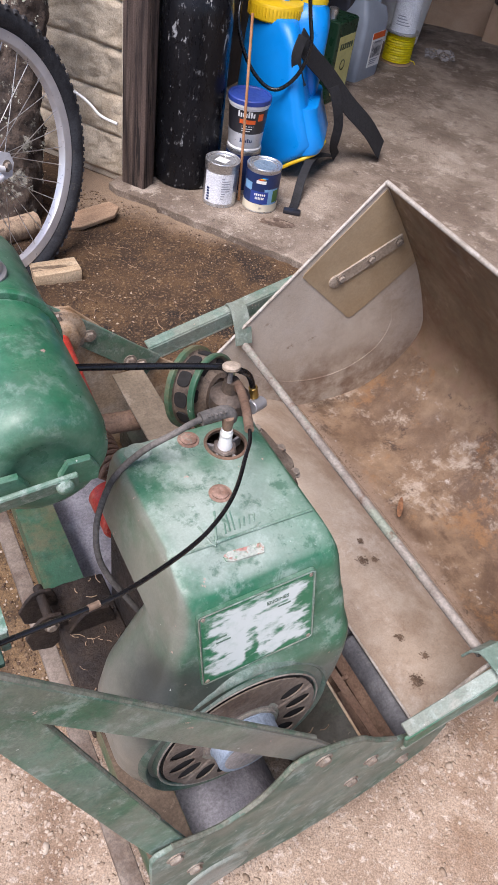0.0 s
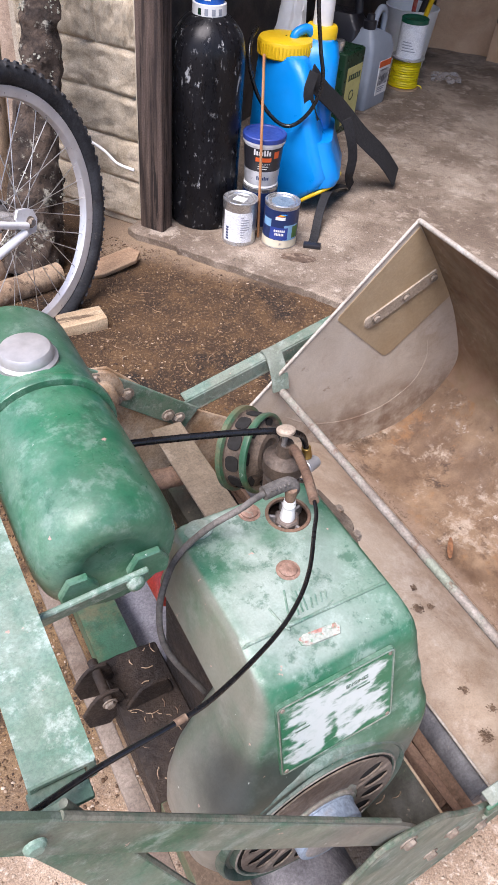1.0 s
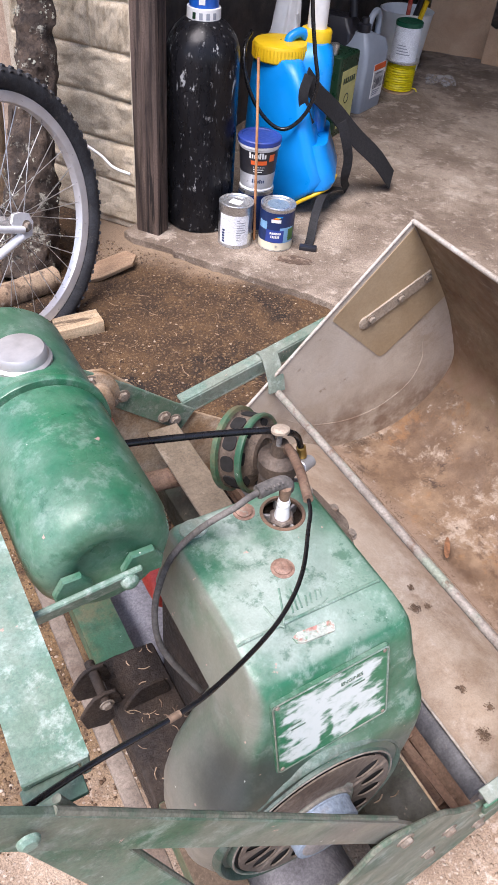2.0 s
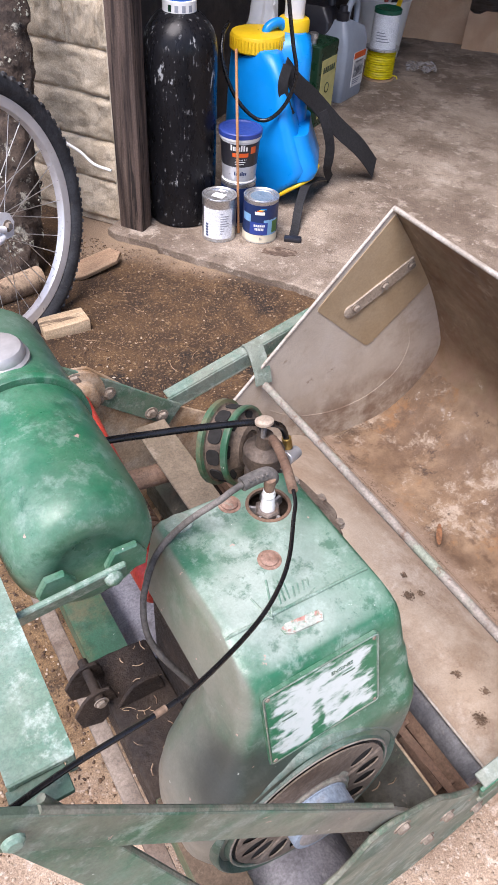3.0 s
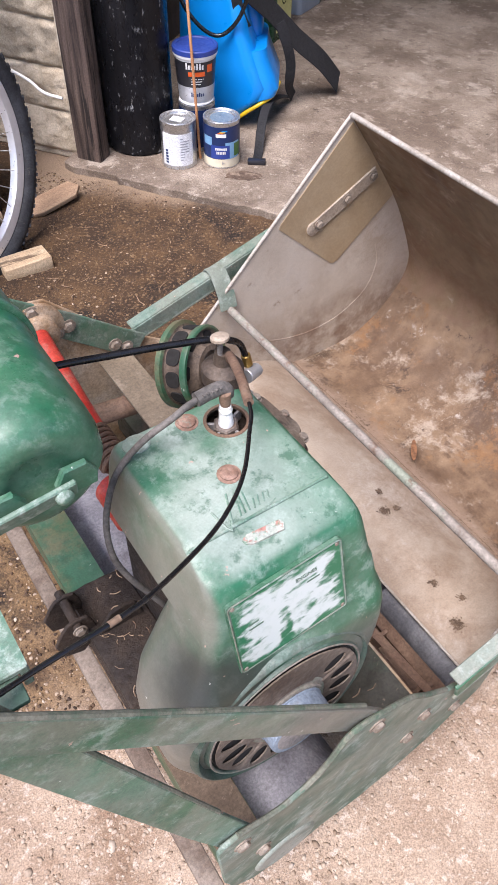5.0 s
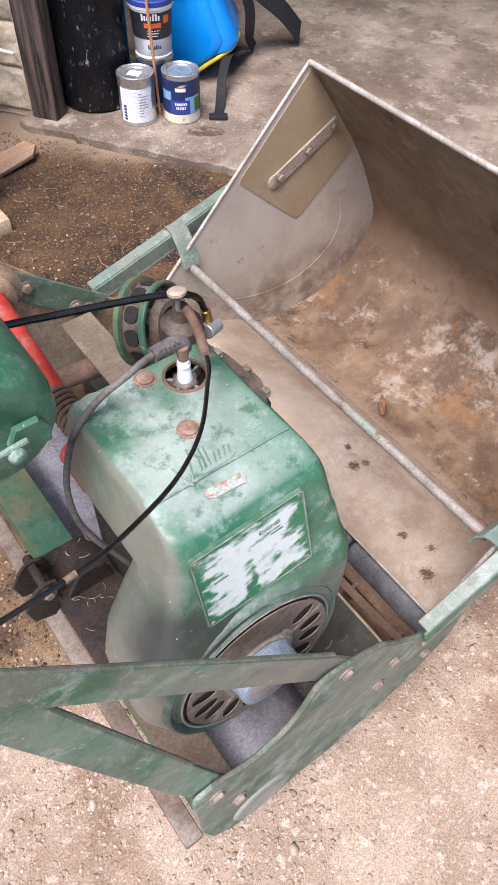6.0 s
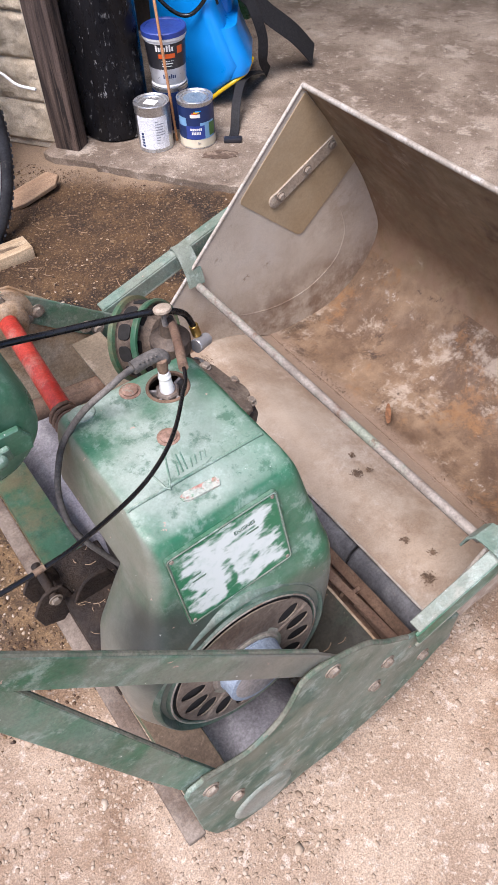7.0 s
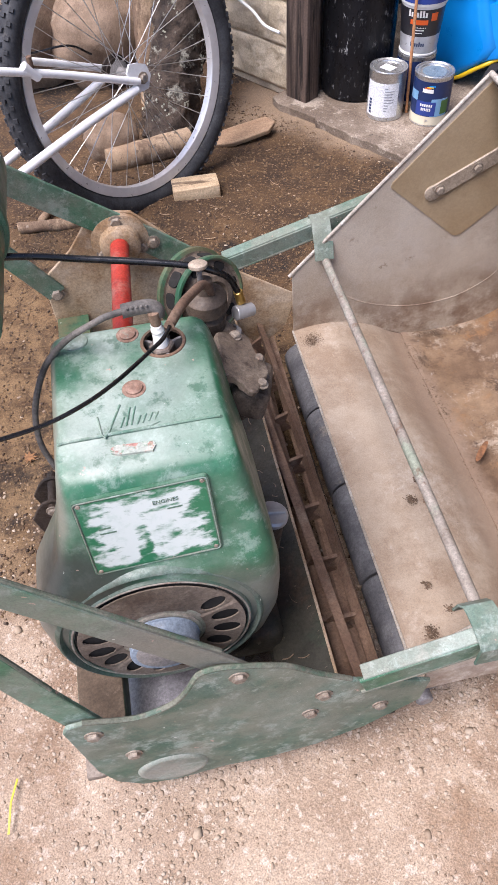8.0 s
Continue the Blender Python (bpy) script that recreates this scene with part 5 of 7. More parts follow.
def grass_collector():
    y0, y1, t = 0.166, 0.886, 0.003
    bend = [(0.838, 0.083), (0.87, 0.078), (0.93, 0.076), (0.985, 0.080), (1.03, 0.095), (1.07, 0.122), (1.105, 0.158), (1.128, 0.198), (1.133, 0.235), (1.119, 0.278), (1.07, 0.378), (1.013, 0.463), (0.915, 0.592)]
    back = [(0.612, 0.137), (0.65, 0.143), (0.69, 0.144), (0.725, 0.139), (0.755, 0.129), (0.785, 0.114), (0.812, 0.096), (0.838, 0.083)]

    def sheet(line, name, material, label):
        bm = bmesh.new()
        n = 24
        rows = []
        for j in range(n + 1):
            y = y0 + (y1 - y0) * j / n
            rows.append([bm.verts.new((a + 0.0015 * noise.noise(Vector((a * 9, y * 9, 0))), y, b + 0.0025 * noise.noise(Vector((a * 7, y * 6, b * 7))))) for a, b in line])
        for p, q in zip(rows, rows[1:]):
            for k in range(len(line) - 1):
                bm.faces.new((p[k], p[k + 1], q[k + 1], q[k]))
        bmesh.ops.recalc_face_normals(bm, faces=bm.faces)
        bmesh.ops.solidify(bm, geom=bm.faces[:], thickness=t)
        return part(name, bm, material, grass_box, label, 50)
    dense = [(p.x, p.y) for p in spline([(a, b, 0) for a, b in bend], 4)]
    front = [i for i, p in enumerate(dense) if p[1] > 0.17 and p[0] > 0.9][0]
    sheet(dense[:front + 1], "box_floor", M["box_floor"], "brown stained floor of the box")
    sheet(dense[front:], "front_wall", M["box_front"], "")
    sheet([(p.x, p.y) for p in spline([(a, b, 0) for a, b in back], 4)], "back_flange", M["flange"], "pale scratched back flange")
    side = [(0.613, 0.136), (0.609, 0.277), (0.63, 0.298), (0.915, 0.592)] + [(a, b) for a, b in dense[::-1][2:]] + [(0.80, 0.102), (0.755, 0.127), (0.70, 0.141)]
    for v in (y0, y1):
        s = part("side_panel", plate(side, "y", v - t / 2, v + t / 2, 0.0), M["box"], grass_box, "", 20)
        part("rolled_edge", tube([(0.609, v, 0.272), (0.613, v, 0.281), (0.63, v, 0.298), (0.915, v, 0.592)], 0.0033, 10, 3), M["alu_edge"], s, "bright worn rolled edge")
        inner = -1 if v > 0.5 else 1
        k = v - inner * 0.0004
        part("bead", tube([(0.69, k, 0.222), (0.74, k, 0.188), (0.79, k, 0.167), (0.857, k, 0.153), (0.925, k, 0.156), (0.975, k, 0.174), (1.018, k, 0.208), (1.034, k, 0.262), (1.022, k, 0.31)], 0.0026, 8), M["box"], s)
        p = part("patch", plate([(0.778, 0.432), (0.777, 0.424), (0.905, 0.309), (0.912, 0.306), (0.922, 0.309), (1.052, 0.418), (0.919, 0.580)], "y", v + inner * 0.0017, v + inner * 0.0032), M["patch"], s, "tan square patch")
        a, b = Vector((0.852, 0, 0.403)), Vector((0.990, 0, 0.474))
        hp = part("handle_plate", flat_bar([(a.x, v + inner * 0.005, a.z), (b.x, v + inner * 0.005, b.z)], 0.028, 0.004, (0, 1, 0), 0.0018), M["patch_metal"], s, "riveted handle plate")
        part("plate_end", turned([(0, 0), (0.014, 0), (0.014, 0.003), (0.0125, 0.004), (0, 0.004)], 24, along((a.x, v + inner * 0.003, a.z), (a.x, v + inner * 0.5, a.z))), M["patch_metal"], hp)
        for f in (0.08, 0.52, 0.93):
            c = a.lerp(b, f)
            part("bolt", hex_bolt((c.x, v + inner * 0.007, c.z), (0, inner, 0), 0.007, 0.006), M["bolt"], hp, "", 20)
    part("rolled_edge", rod((0.915, y0, 0.592), (0.915, y1, 0.592), 0.0046, 0.0046, 12), M["alu_edge"], grass_box, "bright worn rolled edge")
    part("lip", rod((0.612, y0, 0.137), (0.612, y1, 0.137), 0.0022, 0.0022, 10), M["alu_edge"], grass_box)


grass_collector()


def box_dirt():
    """Dried grass crumbs in the seams of the box and in small heaps on its back flange."""
    rng = np.random.default_rng(12)
    spots = [(0.7216, 0.489, 0.1425, 0.004, 22), (0.700, 0.452, 0.1465, 0.007, 50), (0.724, 0.448, 0.142, 0.004, 20), (0.672, 0.305, 0.1465, 0.005, 34), (0.690, 0.262, 0.1465, 0.005, 30), (0.652, 0.235, 0.146, 0.008, 64), (0.640, 0.845, 0.145, 0.013, 90), (0.905, 0.62, 0.080, 0.03, 90)]
    spots += [(u, 0.878 - 0.01 * rng.random(), 0.080 + max(0.0, u - 0.985) ** 2 * 5.5, 0.011, 40) for u in rng.uniform(0.86, 1.08, 30)]
    spots += [(0.840 + 0.008 * rng.normal(), v, 0.084, 0.013, 22) for v in rng.uniform(0.19, 0.87, 60)]
    base = np.array([(1, 0, 0), (-1, 0, 0), (0, 1, 0), (0, -1, 0), (0, 0, 0.7), (0, 0, -0.7)], float)
    tri = np.array([(0, 2, 4), (2, 1, 4), (1, 3, 4), (3, 0, 4), (2, 0, 5), (1, 2, 5), (3, 1, 5), (0, 3, 5)])
    vs, fs = [], []
    for k, (u, v, z, r, count) in enumerate(spots):
        for _ in range(count * (3 if k < 7 else 1)):
            c = np.array((u + r * 0.6 * rng.normal(), v + r * 0.6 * rng.normal(), z + 0.0015 * rng.random()))
            q = base * rng.uniform(0.0004, 0.0013) * rng.uniform(0.5, 1.5, (6, 1)) * np.array((rng.uniform(0.5, 2.2), 1.0, 0.7))
            a = rng.uniform(0, 6.28)
            q = np.stack([q[:, 0] * np.cos(a) - q[:, 1] * np.sin(a), q[:, 0] * np.sin(a) + q[:, 1] * np.cos(a), q[:, 2]], 1)
            fs.append(tri + 6 * len(vs))
            vs.append(q + c)
    me = bpy.data.meshes.new("dried_grass_crumbs")
    me.from_pydata(np.concatenate(vs).tolist(), [], np.concatenate(fs).tolist())
    me.materials.append(layered("dried_grass", (0.095, 0.062, 0.040), (0.17, 0.115, 0.075), 60, (((0.26, 0.20, 0.13), 90, 0.58, 0.66, 0.6),), (0.85, 0.95)))
    ob = tagged(new("dried_grass_crumbs", me), "dark dried grass crumbs lying in the grass box", "grass clippings", kind="stuff")
    ob.matrix_world = MOW


box_dirt()


# ---- things on the garage floor ----
FLOOR = 0.026
M["steel_black"] = layered("scratched_black_paint", (0.006, 0.006, 0.007), (0.011, 0.011, 0.013), 10, (((0.36, 0.37, 0.37), 30, 0.60, 0.63, 0.85), ((0.20, 0.20, 0.20), 80, 0.60, 0.64, 0.6)), (0.22, 0.42), 0.0, 0.15, 160, stretch=(1.0, 1.0, 0.4))
M["steel_black"].node_tree.nodes["Principled BSDF"].inputs["Specular IOR Level"].default_value = 0.22
M["blue"] = plain("blue_polythene", (0.0, 0.26, 0.75), 0.35, 0.0, 0.10, 6.0)
M["yellow"] = plain("yellow_plastic", (0.80, 0.52, 0.01), 0.4, 0.0, 0.12, 12.0)
M["webbing"] = plain("black_webbing", (0.014, 0.014, 0.016), 0.8, 0.0, 0.4, 80.0)
M["white"] = plain("white_plastic", (0.78, 0.78, 0.76), 0.45, 0.0, 0.12, 14.0)
M["tin"] = layered("tin_plate", (0.50, 0.50, 0.50), (0.62, 0.62, 0.61), 16, (((0.3, 0.29, 0.27), 18, 0.58, 0.7, 0.5),), (0.25, 0.45), 0.85, 0.1, 150)
M["navy"] = plain("navy_print", (0.012, 0.03, 0.11), 0.4)
M["lid_blue"] = plain("blue_lid", (0.025, 0.055, 0.27), 0.45)
M["print_black"] = plain("black_print", (0.02, 0.02, 0.025), 0.4)
M["print_orange"] = plain("orange_print", (0.75, 0.12, 0.02), 0.4)
M["print_sky"] = plain("sky_print", (0.20, 0.40, 0.62), 0.4)
M["cream"] = plain("cream_print", (0.72, 0.66, 0.50), 0.4)
M["paper"] = layered("white_paper_label", (0.68, 0.70, 0.74), (0.76, 0.78, 0.80), 20, (((0.55, 0.56, 0.58), 30, 0.6, 0.7, 0.5),), (0.5, 0.7))
M["print_grey"] = plain("grey_print", (0.30, 0.32, 0.36), 0.5)
M["can_grey"] = plain("grey_polythene", (0.30, 0.34, 0.39), 0.42, 0.0, 0.12, 10.0)
M["can_green"] = plain("dark_green_tin", (0.012, 0.045, 0.022), 0.3, 0.0, 0.2, 14.0)
M["label_yellow"] = plain("pale_yellow_label", (0.58, 0.55, 0.22), 0.45)
M["cord"] = plain("yellow_cord", (0.75, 0.62, 0.0), 0.5, 0.0, 0.2, 60.0)
M["card"] = layered("cardboard", (0.44, 0.27, 0.155), (0.53, 0.35, 0.215), 6, (((0.32, 0.19, 0.10), 5, 0.55, 0.7, 0.5),), (0.8, 0.95), 0.0, 0.2, 60)
M["tyre"] = layered("tyre_rubber", (0.018, 0.019, 0.022), (0.04, 0.042, 0.047), 20, ((DUST, 20, 0.58, 0.75, 0.35),), (0.6, 0.85), 0.0, 0.3, 150)
M["rim"] = plain("alloy_rim", (0.70, 0.70, 0.71), 0.35, 0.45, 0.12)
M["spoke"] = plain("steel_wire", (0.62, 0.61, 0.59), 0.35, 0.8)
M["white_paint"] = plain("white_frame_paint", (0.80, 0.80, 0.80), 0.3, 0.0, 0.06)
M["cane"] = layered("brown_cane", (0.36, 0.16, 0.07), (0.48, 0.24, 0.11), 40, (), (0.5, 0.7), stretch=(1, 1, 0.1))
M["film"] = plain("clear_film", (0.55, 0.53, 0.52), 0.2, 0.0, 0.2, **{"Alpha": 0.45})


def band(r0, r1, z0, z1, a0, a1, n=16, off=0.0006):
    """A printed band on a round tin between two angles (degrees)."""
    bm, rows = bmesh.new(), []
    for i in range(n + 1):
        a = radians(a0 + (a1 - a0) * i / n)
        rows.append([bm.verts.new(((r + off) * math.cos(a), (r + off) * math.sin(a), z)) for r, z in ((r0, z0), (r1, z1))])
    for p, q in zip(rows, rows[1:]):
        bm.faces.new((p[0], q[0], q[1], p[1]))
    bmesh.ops.recalc_face_normals(bm, faces=bm.faces)
    bmesh.ops.solidify(bm, geom=bm.faces[:], thickness=0.0004)
    return bm


def paint_tin(x, y, r, h, label, turn):
    t = thing("paint_tin", label, "paint tin", pose(x, y, FLOOR, 0, 0, turn), "paint tins on the garage floor")
    part("can", turned([(0, 0.003), (r - 0.003, 0.003), (r - 0.002, 0), (r + 0.0006, 0.001), (r + 0.0006, 0.003), (r, 0.0045), (r, h - 0.008), (r + 0.001, h - 0.006), (r + 0.001, h), (r - 0.002, h), (r - 0.006, h - 0.003), (r - 0.009, h - 0.003), (r - 0.010, h - 0.001), (r - 0.013, h - 0.001), (r - 0.0145, h - 0.0045), (0, h - 0.0045)], 48), M["tin"], t)
    return t


def grey_tin():
    r, h = 0.053, 0.136
    t = paint_tin(-0.213, 2.164, r, h, "dented silver paint tin with a pale worn paper label", -80)
    part("label", band(r, r, 0.012, h - 0.028, -62, 46), M["paper"], t, "pale paper label")
    for i in range(9):
        part("print", band(r, r, 0.030 + i * 0.008, 0.0325 + i * 0.008, 2, 10 + 26 * random.random(), 6, 0.0012), M["print_grey"], t)
    for i in range(5):
        part("print", band(r, r, 0.018 + i * 0.009, 0.024 + i * 0.009, -50, -40, 4, 0.0012), M["navy"], t)
    part("badge", band(r, r, 0.075, 0.108, -100, -72), M["print_black"], t)
    lid = part("sticker", box((-0.02, -0.016, h - 0.0045), (0.018, 0.014, h - 0.0038)), M["white"], t, "white sticker on the lid")
    lid.rotation_euler = (0, 0, radians(60))
    part("ear", turned([(0, 0), (0.008, 0), (0.007, 0.003), (0, 0.004)], 16, along((r * math.cos(2.6), r * math.sin(2.6), h * 0.75), (2 * r * math.cos(2.6), 2 * r * math.sin(2.6), h * 0.75))), M["tin"], t)


def blue_tin():
    r, h = 0.054, 0.138
    t = paint_tin(-0.085, 2.182, r, h, "blue and cream paint tin with a printed wrap", -82)
    part("wrap", band(r, r, 0.028, h - 0.012, -180, 180, 48), M["navy"], t)
    part("base_band", band(r, r, 0.005, 0.030, -180, 180, 48, 0.0007), M["cream"], t)
    part("picture", band(r, r, 0.030, 0.080, 8, 60, 14, 0.0012), M["print_sky"], t)
    part("foliage_print", band(r, r, 0.036, 0.075, 38, 64, 8, 0.0016), plain("leaf_print", (0.06, 0.16, 0.04), 0.4), t)
    part("picture", band(r, r, 0.070, 0.095, -70, -36, 10, 0.0012), M["print_sky"], t)
    part("house_print", band(r, r, 0.032, 0.072, -38, 22, 14, 0.0014), M["lid_blue"], t)
    for z0, z1, a in ((0.058, 0.065, 19), (0.046, 0.054, 15)):
        for k in range(6):
            c = -6 + (k - 2.5) * a / 3.0
            part("letter_bar", band(r, r, z0, z1, c - a / 9, c + a / 9, 3, 0.0018), M["white"], t)
    part("logo_word", band(r, r, 0.097, 0.107, -22, 10, 8, 0.0014), M["white"], t)
    for k, m in enumerate(("print_orange", "yellow", "blue")):
        part("logo_arc", band(r, r, 0.108 + k * 0.003, 0.111 + k * 0.003, -16 + k * 6, 2 + k * 6, 6, 0.0014), M[m], t)
    part("crest", turned([(0, 0), (0.006, 0), (0.006, 0.0008), (0, 0.0008)], 3, along((r * 1.004, 0, 0.018), (2 * r, 0, 0.018))), M["tin"], t)
    part("lid_stain", turned([(0, 0.0), (0.034, 0.0), (0.034, 0.0006), (0, 0.0006)], 28, Matrix.Translation((0, 0, h - 0.0045))), layered("blue_smeared_lid", (0.16, 0.24, 0.32), (0.26, 0.33, 0.40), 30, (((0.03, 0.06, 0.12), 40, 0.58, 0.68, 0.7),), (0.4, 0.6), 0.4), t)


def under_tin():
    r, h = 0.055, 0.138
    t = paint_tin(-0.168, 2.287, r, h, "dark blue paint tin that carries the filler tub", -80)
    part("wrap", band(r, r, 0.012, h - 0.012, -180, 180, 48), M["navy"], t)


def filler_tub():
    h = 0.172
    t = thing("filler_tub", "white plastic filler tub with a dark blue lid and printed wrap", "plastic tub", pose(-0.168, 2.287, FLOOR + 0.139, 0, 0, -80) @ Matrix.Scale(0.885, 4))

    def rr(z):
        return 0.058 + 0.013 * z / h
    part("tub", turned([(0, 0.002), (rr(0) - 0.003, 0), (rr(0) + 0.003, 0.002), (rr(0) + 0.003, 0.006), (rr(0), 0.008), (rr(h - 0.02), h - 0.02), (rr(h) + 0.003, h - 0.02), (rr(h) + 0.004, h - 0.001), (rr(h) - 0.002, h), (0, h)], 48), M["white"], t)
    part("lid", turned([(rr(h) + 0.0046, h - 0.012), (rr(h) + 0.005, h + 0.002), (rr(h) + 0.002, h + 0.005), (rr(h) - 0.008, h + 0.005), (rr(h) - 0.010, h + 0.002), (0, h + 0.002)], 48), M["lid_blue"], t, "dark blue snap-on lid")
    part("wrap", band(rr(0.062), rr(h - 0.03), 0.062, h - 0.03, -180, 180, 48), M["print_black"], t)
    part("silver_wrap", band(rr(0.012), rr(0.062), 0.012, 0.062, -180, 180, 48), plain("silver_print", (0.52, 0.53, 0.55), 0.35, 0.4), t)
    for i in range(7):
        part("letter_bar", band(rr(0.125), rr(0.142), 0.120, 0.140 if i in (0, 4, 5) else 0.134, -32 + i * 7.5, -27 + i * 7.5, 3, 0.0012), M["white"], t)
    part("orange_line", band(rr(0.1), rr(0.11), 0.098, 0.112, -26, 22, 8, 0.0012), M["print_orange"], t)
    for i in range(3):
        part("text_bar", band(rr(0.08), rr(0.082), 0.072 + i * 0.008, 0.0745 + i * 0.008, -18, 10 + i * 4, 6, 0.0012), M["white"], t)
    part("badge", band(rr(0.1), rr(0.13), 0.108, 0.132, 30, 48, 6, 0.0012), M["print_orange"], t)
    for i in range(7):
        part("letter_bar", band(rr(0.035), rr(0.05), 0.032, 0.046 if i in (0, 4) else 0.042, -20 + i * 6, -16 + i * 6, 3, 0.0012), M["navy"], t)


def gas_cylinder():
    r = 0.107
    t = thing("gas_cylinder", "tall black gas cylinder with scratched paint and a white collar label", "gas cylinder", pose(-0.350, 2.286, FLOOR))
    part("body", turned([(0, 0.004), (r - 0.01, 0.0), (r - 0.002, 0.006), (r, 0.02), (r, 0.50), (r - 0.003, 0.525), (r - 0.012, 0.55), (r - 0.028, 0.572), (r - 0.045, 0.588), (0.038, 0.60), (0.036, 0.612), (0, 0.612)], 56), M["steel_black"], t)
    part("collar", turned([(0.036, 0.594), (0.048, 0.590), (0.047, 0.622), (0.036, 0.624)], 40), M["white"], t, "white printed collar")
    for i in range(4):
        part("print", band(0.0478, 0.0474, 0.598, 0.614, -120 + i * 24, -108 + i * 24, 4), M["can_green" if i == 0 else "print_grey"], t)
    part("neck", turned([(0.041, 0.622), (0.041, 0.70), (0.034, 0.705), (0, 0.706)], 40), plain("blue_neck", (0.01, 0.10, 0.45), 0.35), t, "blue neck ring")
    part("print", band(0.041, 0.041, 0.632, 0.68, -100, -76, 5), M["white"], t)


def sprayer():
    t = thing("knapsack_sprayer", "bright blue knapsack sprayer with yellow caps and black straps", "garden sprayer", pose(-0.094, 2.578, FLOOR) @ Matrix.Scale(1.05, 4))
    rings = [rounded(-0.145, -0.005, -0.155, 0.11, 0.04, 0.0), rounded(-0.150, 0.015, -0.160, 0.12, 0.045, 0.012), rounded(-0.150, 0.060, -0.160, 0.125, 0.05, 0.045), rounded(-0.150, 0.115, -0.160, 0.125, 0.05, 0.075), rounded(-0.150, 0.158, -0.158, 0.125, 0.05, 0.090), rounded(-0.150, 0.166, -0.156, 0.125, 0.05, 0.11), rounded(-0.148, 0.150, -0.152, 0.12, 0.05, 0.15), rounded(-0.146, 0.132, -0.145, 0.12, 0.05, 0.19), rounded(-0.145, 0.125, -0.14, 0.12, 0.05, 0.22)]
    swing = lambda rs, x0: [[Vector((p.x, p.y + 0.68 * max(-0.02, x0 - p.x), p.z)) for p in ring] for ring in rs]
    body = part("tank", loft(swing(rings, 0.047)), M["blue"], t, "blue moulded tank")
    front = [rounded(-0.142, 0.020, -0.162, 0.06, 0.045, 0.002), rounded(-0.148, 0.040, -0.168, 0.06, 0.05, 0.02), rounded(-0.148, 0.125, -0.168, 0.08, 0.05, 0.088), rounded(-0.148, 0.140, -0.166, 0.09, 0.05, 0.12), rounded(-0.147, 0.105, -0.160, 0.08, 0.05, 0.19), rounded(-0.145, 0.072, -0.150, 0.07, 0.05, 0.27), rounded(-0.142, 0.055, -0.135, 0.065, 0.05, 0.36), rounded(-0.138, 0.030, -0.13, 0.06, 0.055, 0.40), rounded(-0.125, 0.015, -0.12, 0.05, 0.06, 0.425), rounded(-0.115, 0.005, -0.11, 0.045, 0.055, 0.43)]
    part("front_tank", loft(swing(front, 0.02)), M["blue"], t)
    rear = [rounded(-0.03, 0.11, -0.04, 0.13, 0.04, 0.19), rounded(-0.028, 0.11, -0.035, 0.13, 0.04, 0.40), rounded(-0.015, 0.10, -0.02, 0.125, 0.045, 0.44), rounded(0.0, 0.085, 0.0, 0.11, 0.04, 0.458)]
    part("pump_housing", loft(rear), M["blue"], t)
    cap = part("filler_cap", turned([(0.080, 0.0), (0.083, 0.004), (0.083, 0.040), (0.080, 0.046), (0.07, 0.049), (0, 0.050)], 64, Matrix.Translation((-0.057, 0.008, 0.412))), M["yellow"], t, "ribbed yellow screw cap")
    for i in range(48):
        a = 2 * math.pi * i / 48
        part("rib", box((-0.0018, -0.0018, 0.004), (0.0018, 0.0018, 0.038)), M["yellow"], cap).matrix_local = Matrix.Translation((-0.057 + 0.0832 * math.cos(a), 0.008 + 0.0832 * math.sin(a), 0.412)) @ Matrix.Rotation(a, 4, "Z")
    part("vent", turned([(0, 0), (0.003, 0), (0, 0.001)], 10, Matrix.Translation((-0.057, 0.008, 0.4625))), M["void"], cap)
    part("pump_ring", turned([(0.036, 0.0), (0.048, 0.0), (0.048, 0.028), (0.044, 0.034), (0.03, 0.036)], 40, Matrix.Translation((0.045, 0.07, 0.455))), M["yellow"], t, "yellow screw ring")
    part("pump_tube", turned([(0.030, 0.0), (0.030, 0.20), (0, 0.20)], 32, Matrix.Translation((0.045, 0.07, 0.48))), M["white"], t)
    part("grip", tube([(-0.035, 0.0, 0.43), (-0.03, 0.01, 0.468), (0.0, 0.03, 0.482), (0.02, 0.045, 0.466)], 0.014, 12), M["blue"], t)
    part("base_trim", tube([(0.012, -0.150, 0.010), (0.040, -0.168, 0.030), (0.075, -0.170, 0.055), (0.115, -0.165, 0.078), (0.150, -0.135, 0.092), (0.166, -0.06, 0.100)], 0.006, 10), M["yellow"], t, "yellow edge of the foot")
    part("hose", tube([(0.028, -0.148, 0.70), (0.032, -0.150, 0.60), (0.055, -0.154, 0.48), (0.072, -0.160, 0.40), (0.05, -0.165, 0.32), (0.0, -0.165, 0.268), (-0.05, -0.165, 0.275), (-0.105, -0.162, 0.33), (-0.140, -0.158, 0.41), (-0.148, -0.12, 0.47), (-0.14, -0.05, 0.49)], 0.0058, 12), M["black"], t, "black spray hose in a loop")
    strap = part("strap", flat_bar(spline([(0.035, -0.11, 0.40), (0.075, -0.08, 0.35), (0.135, -0.02, 0.285), (0.215, 0.02, 0.20), (0.30, 0.07, 0.12), (0.365, 0.12, 0.035)], 5), 0.074, 0.004, (0.6, -0.5, 0.6)), M["webbing"], t, "wide black padded shoulder strap")
    part("strap", flat_bar(spline([(0.16, -0.03, 0.26), (0.185, -0.03, 0.20), (0.20, -0.02, 0.14), (0.20, -0.01, 0.07), (0.215, 0.05, 0.012)], 5), 0.034, 0.003, (0.4, -0.8, 0.4)), M["webbing"], t)
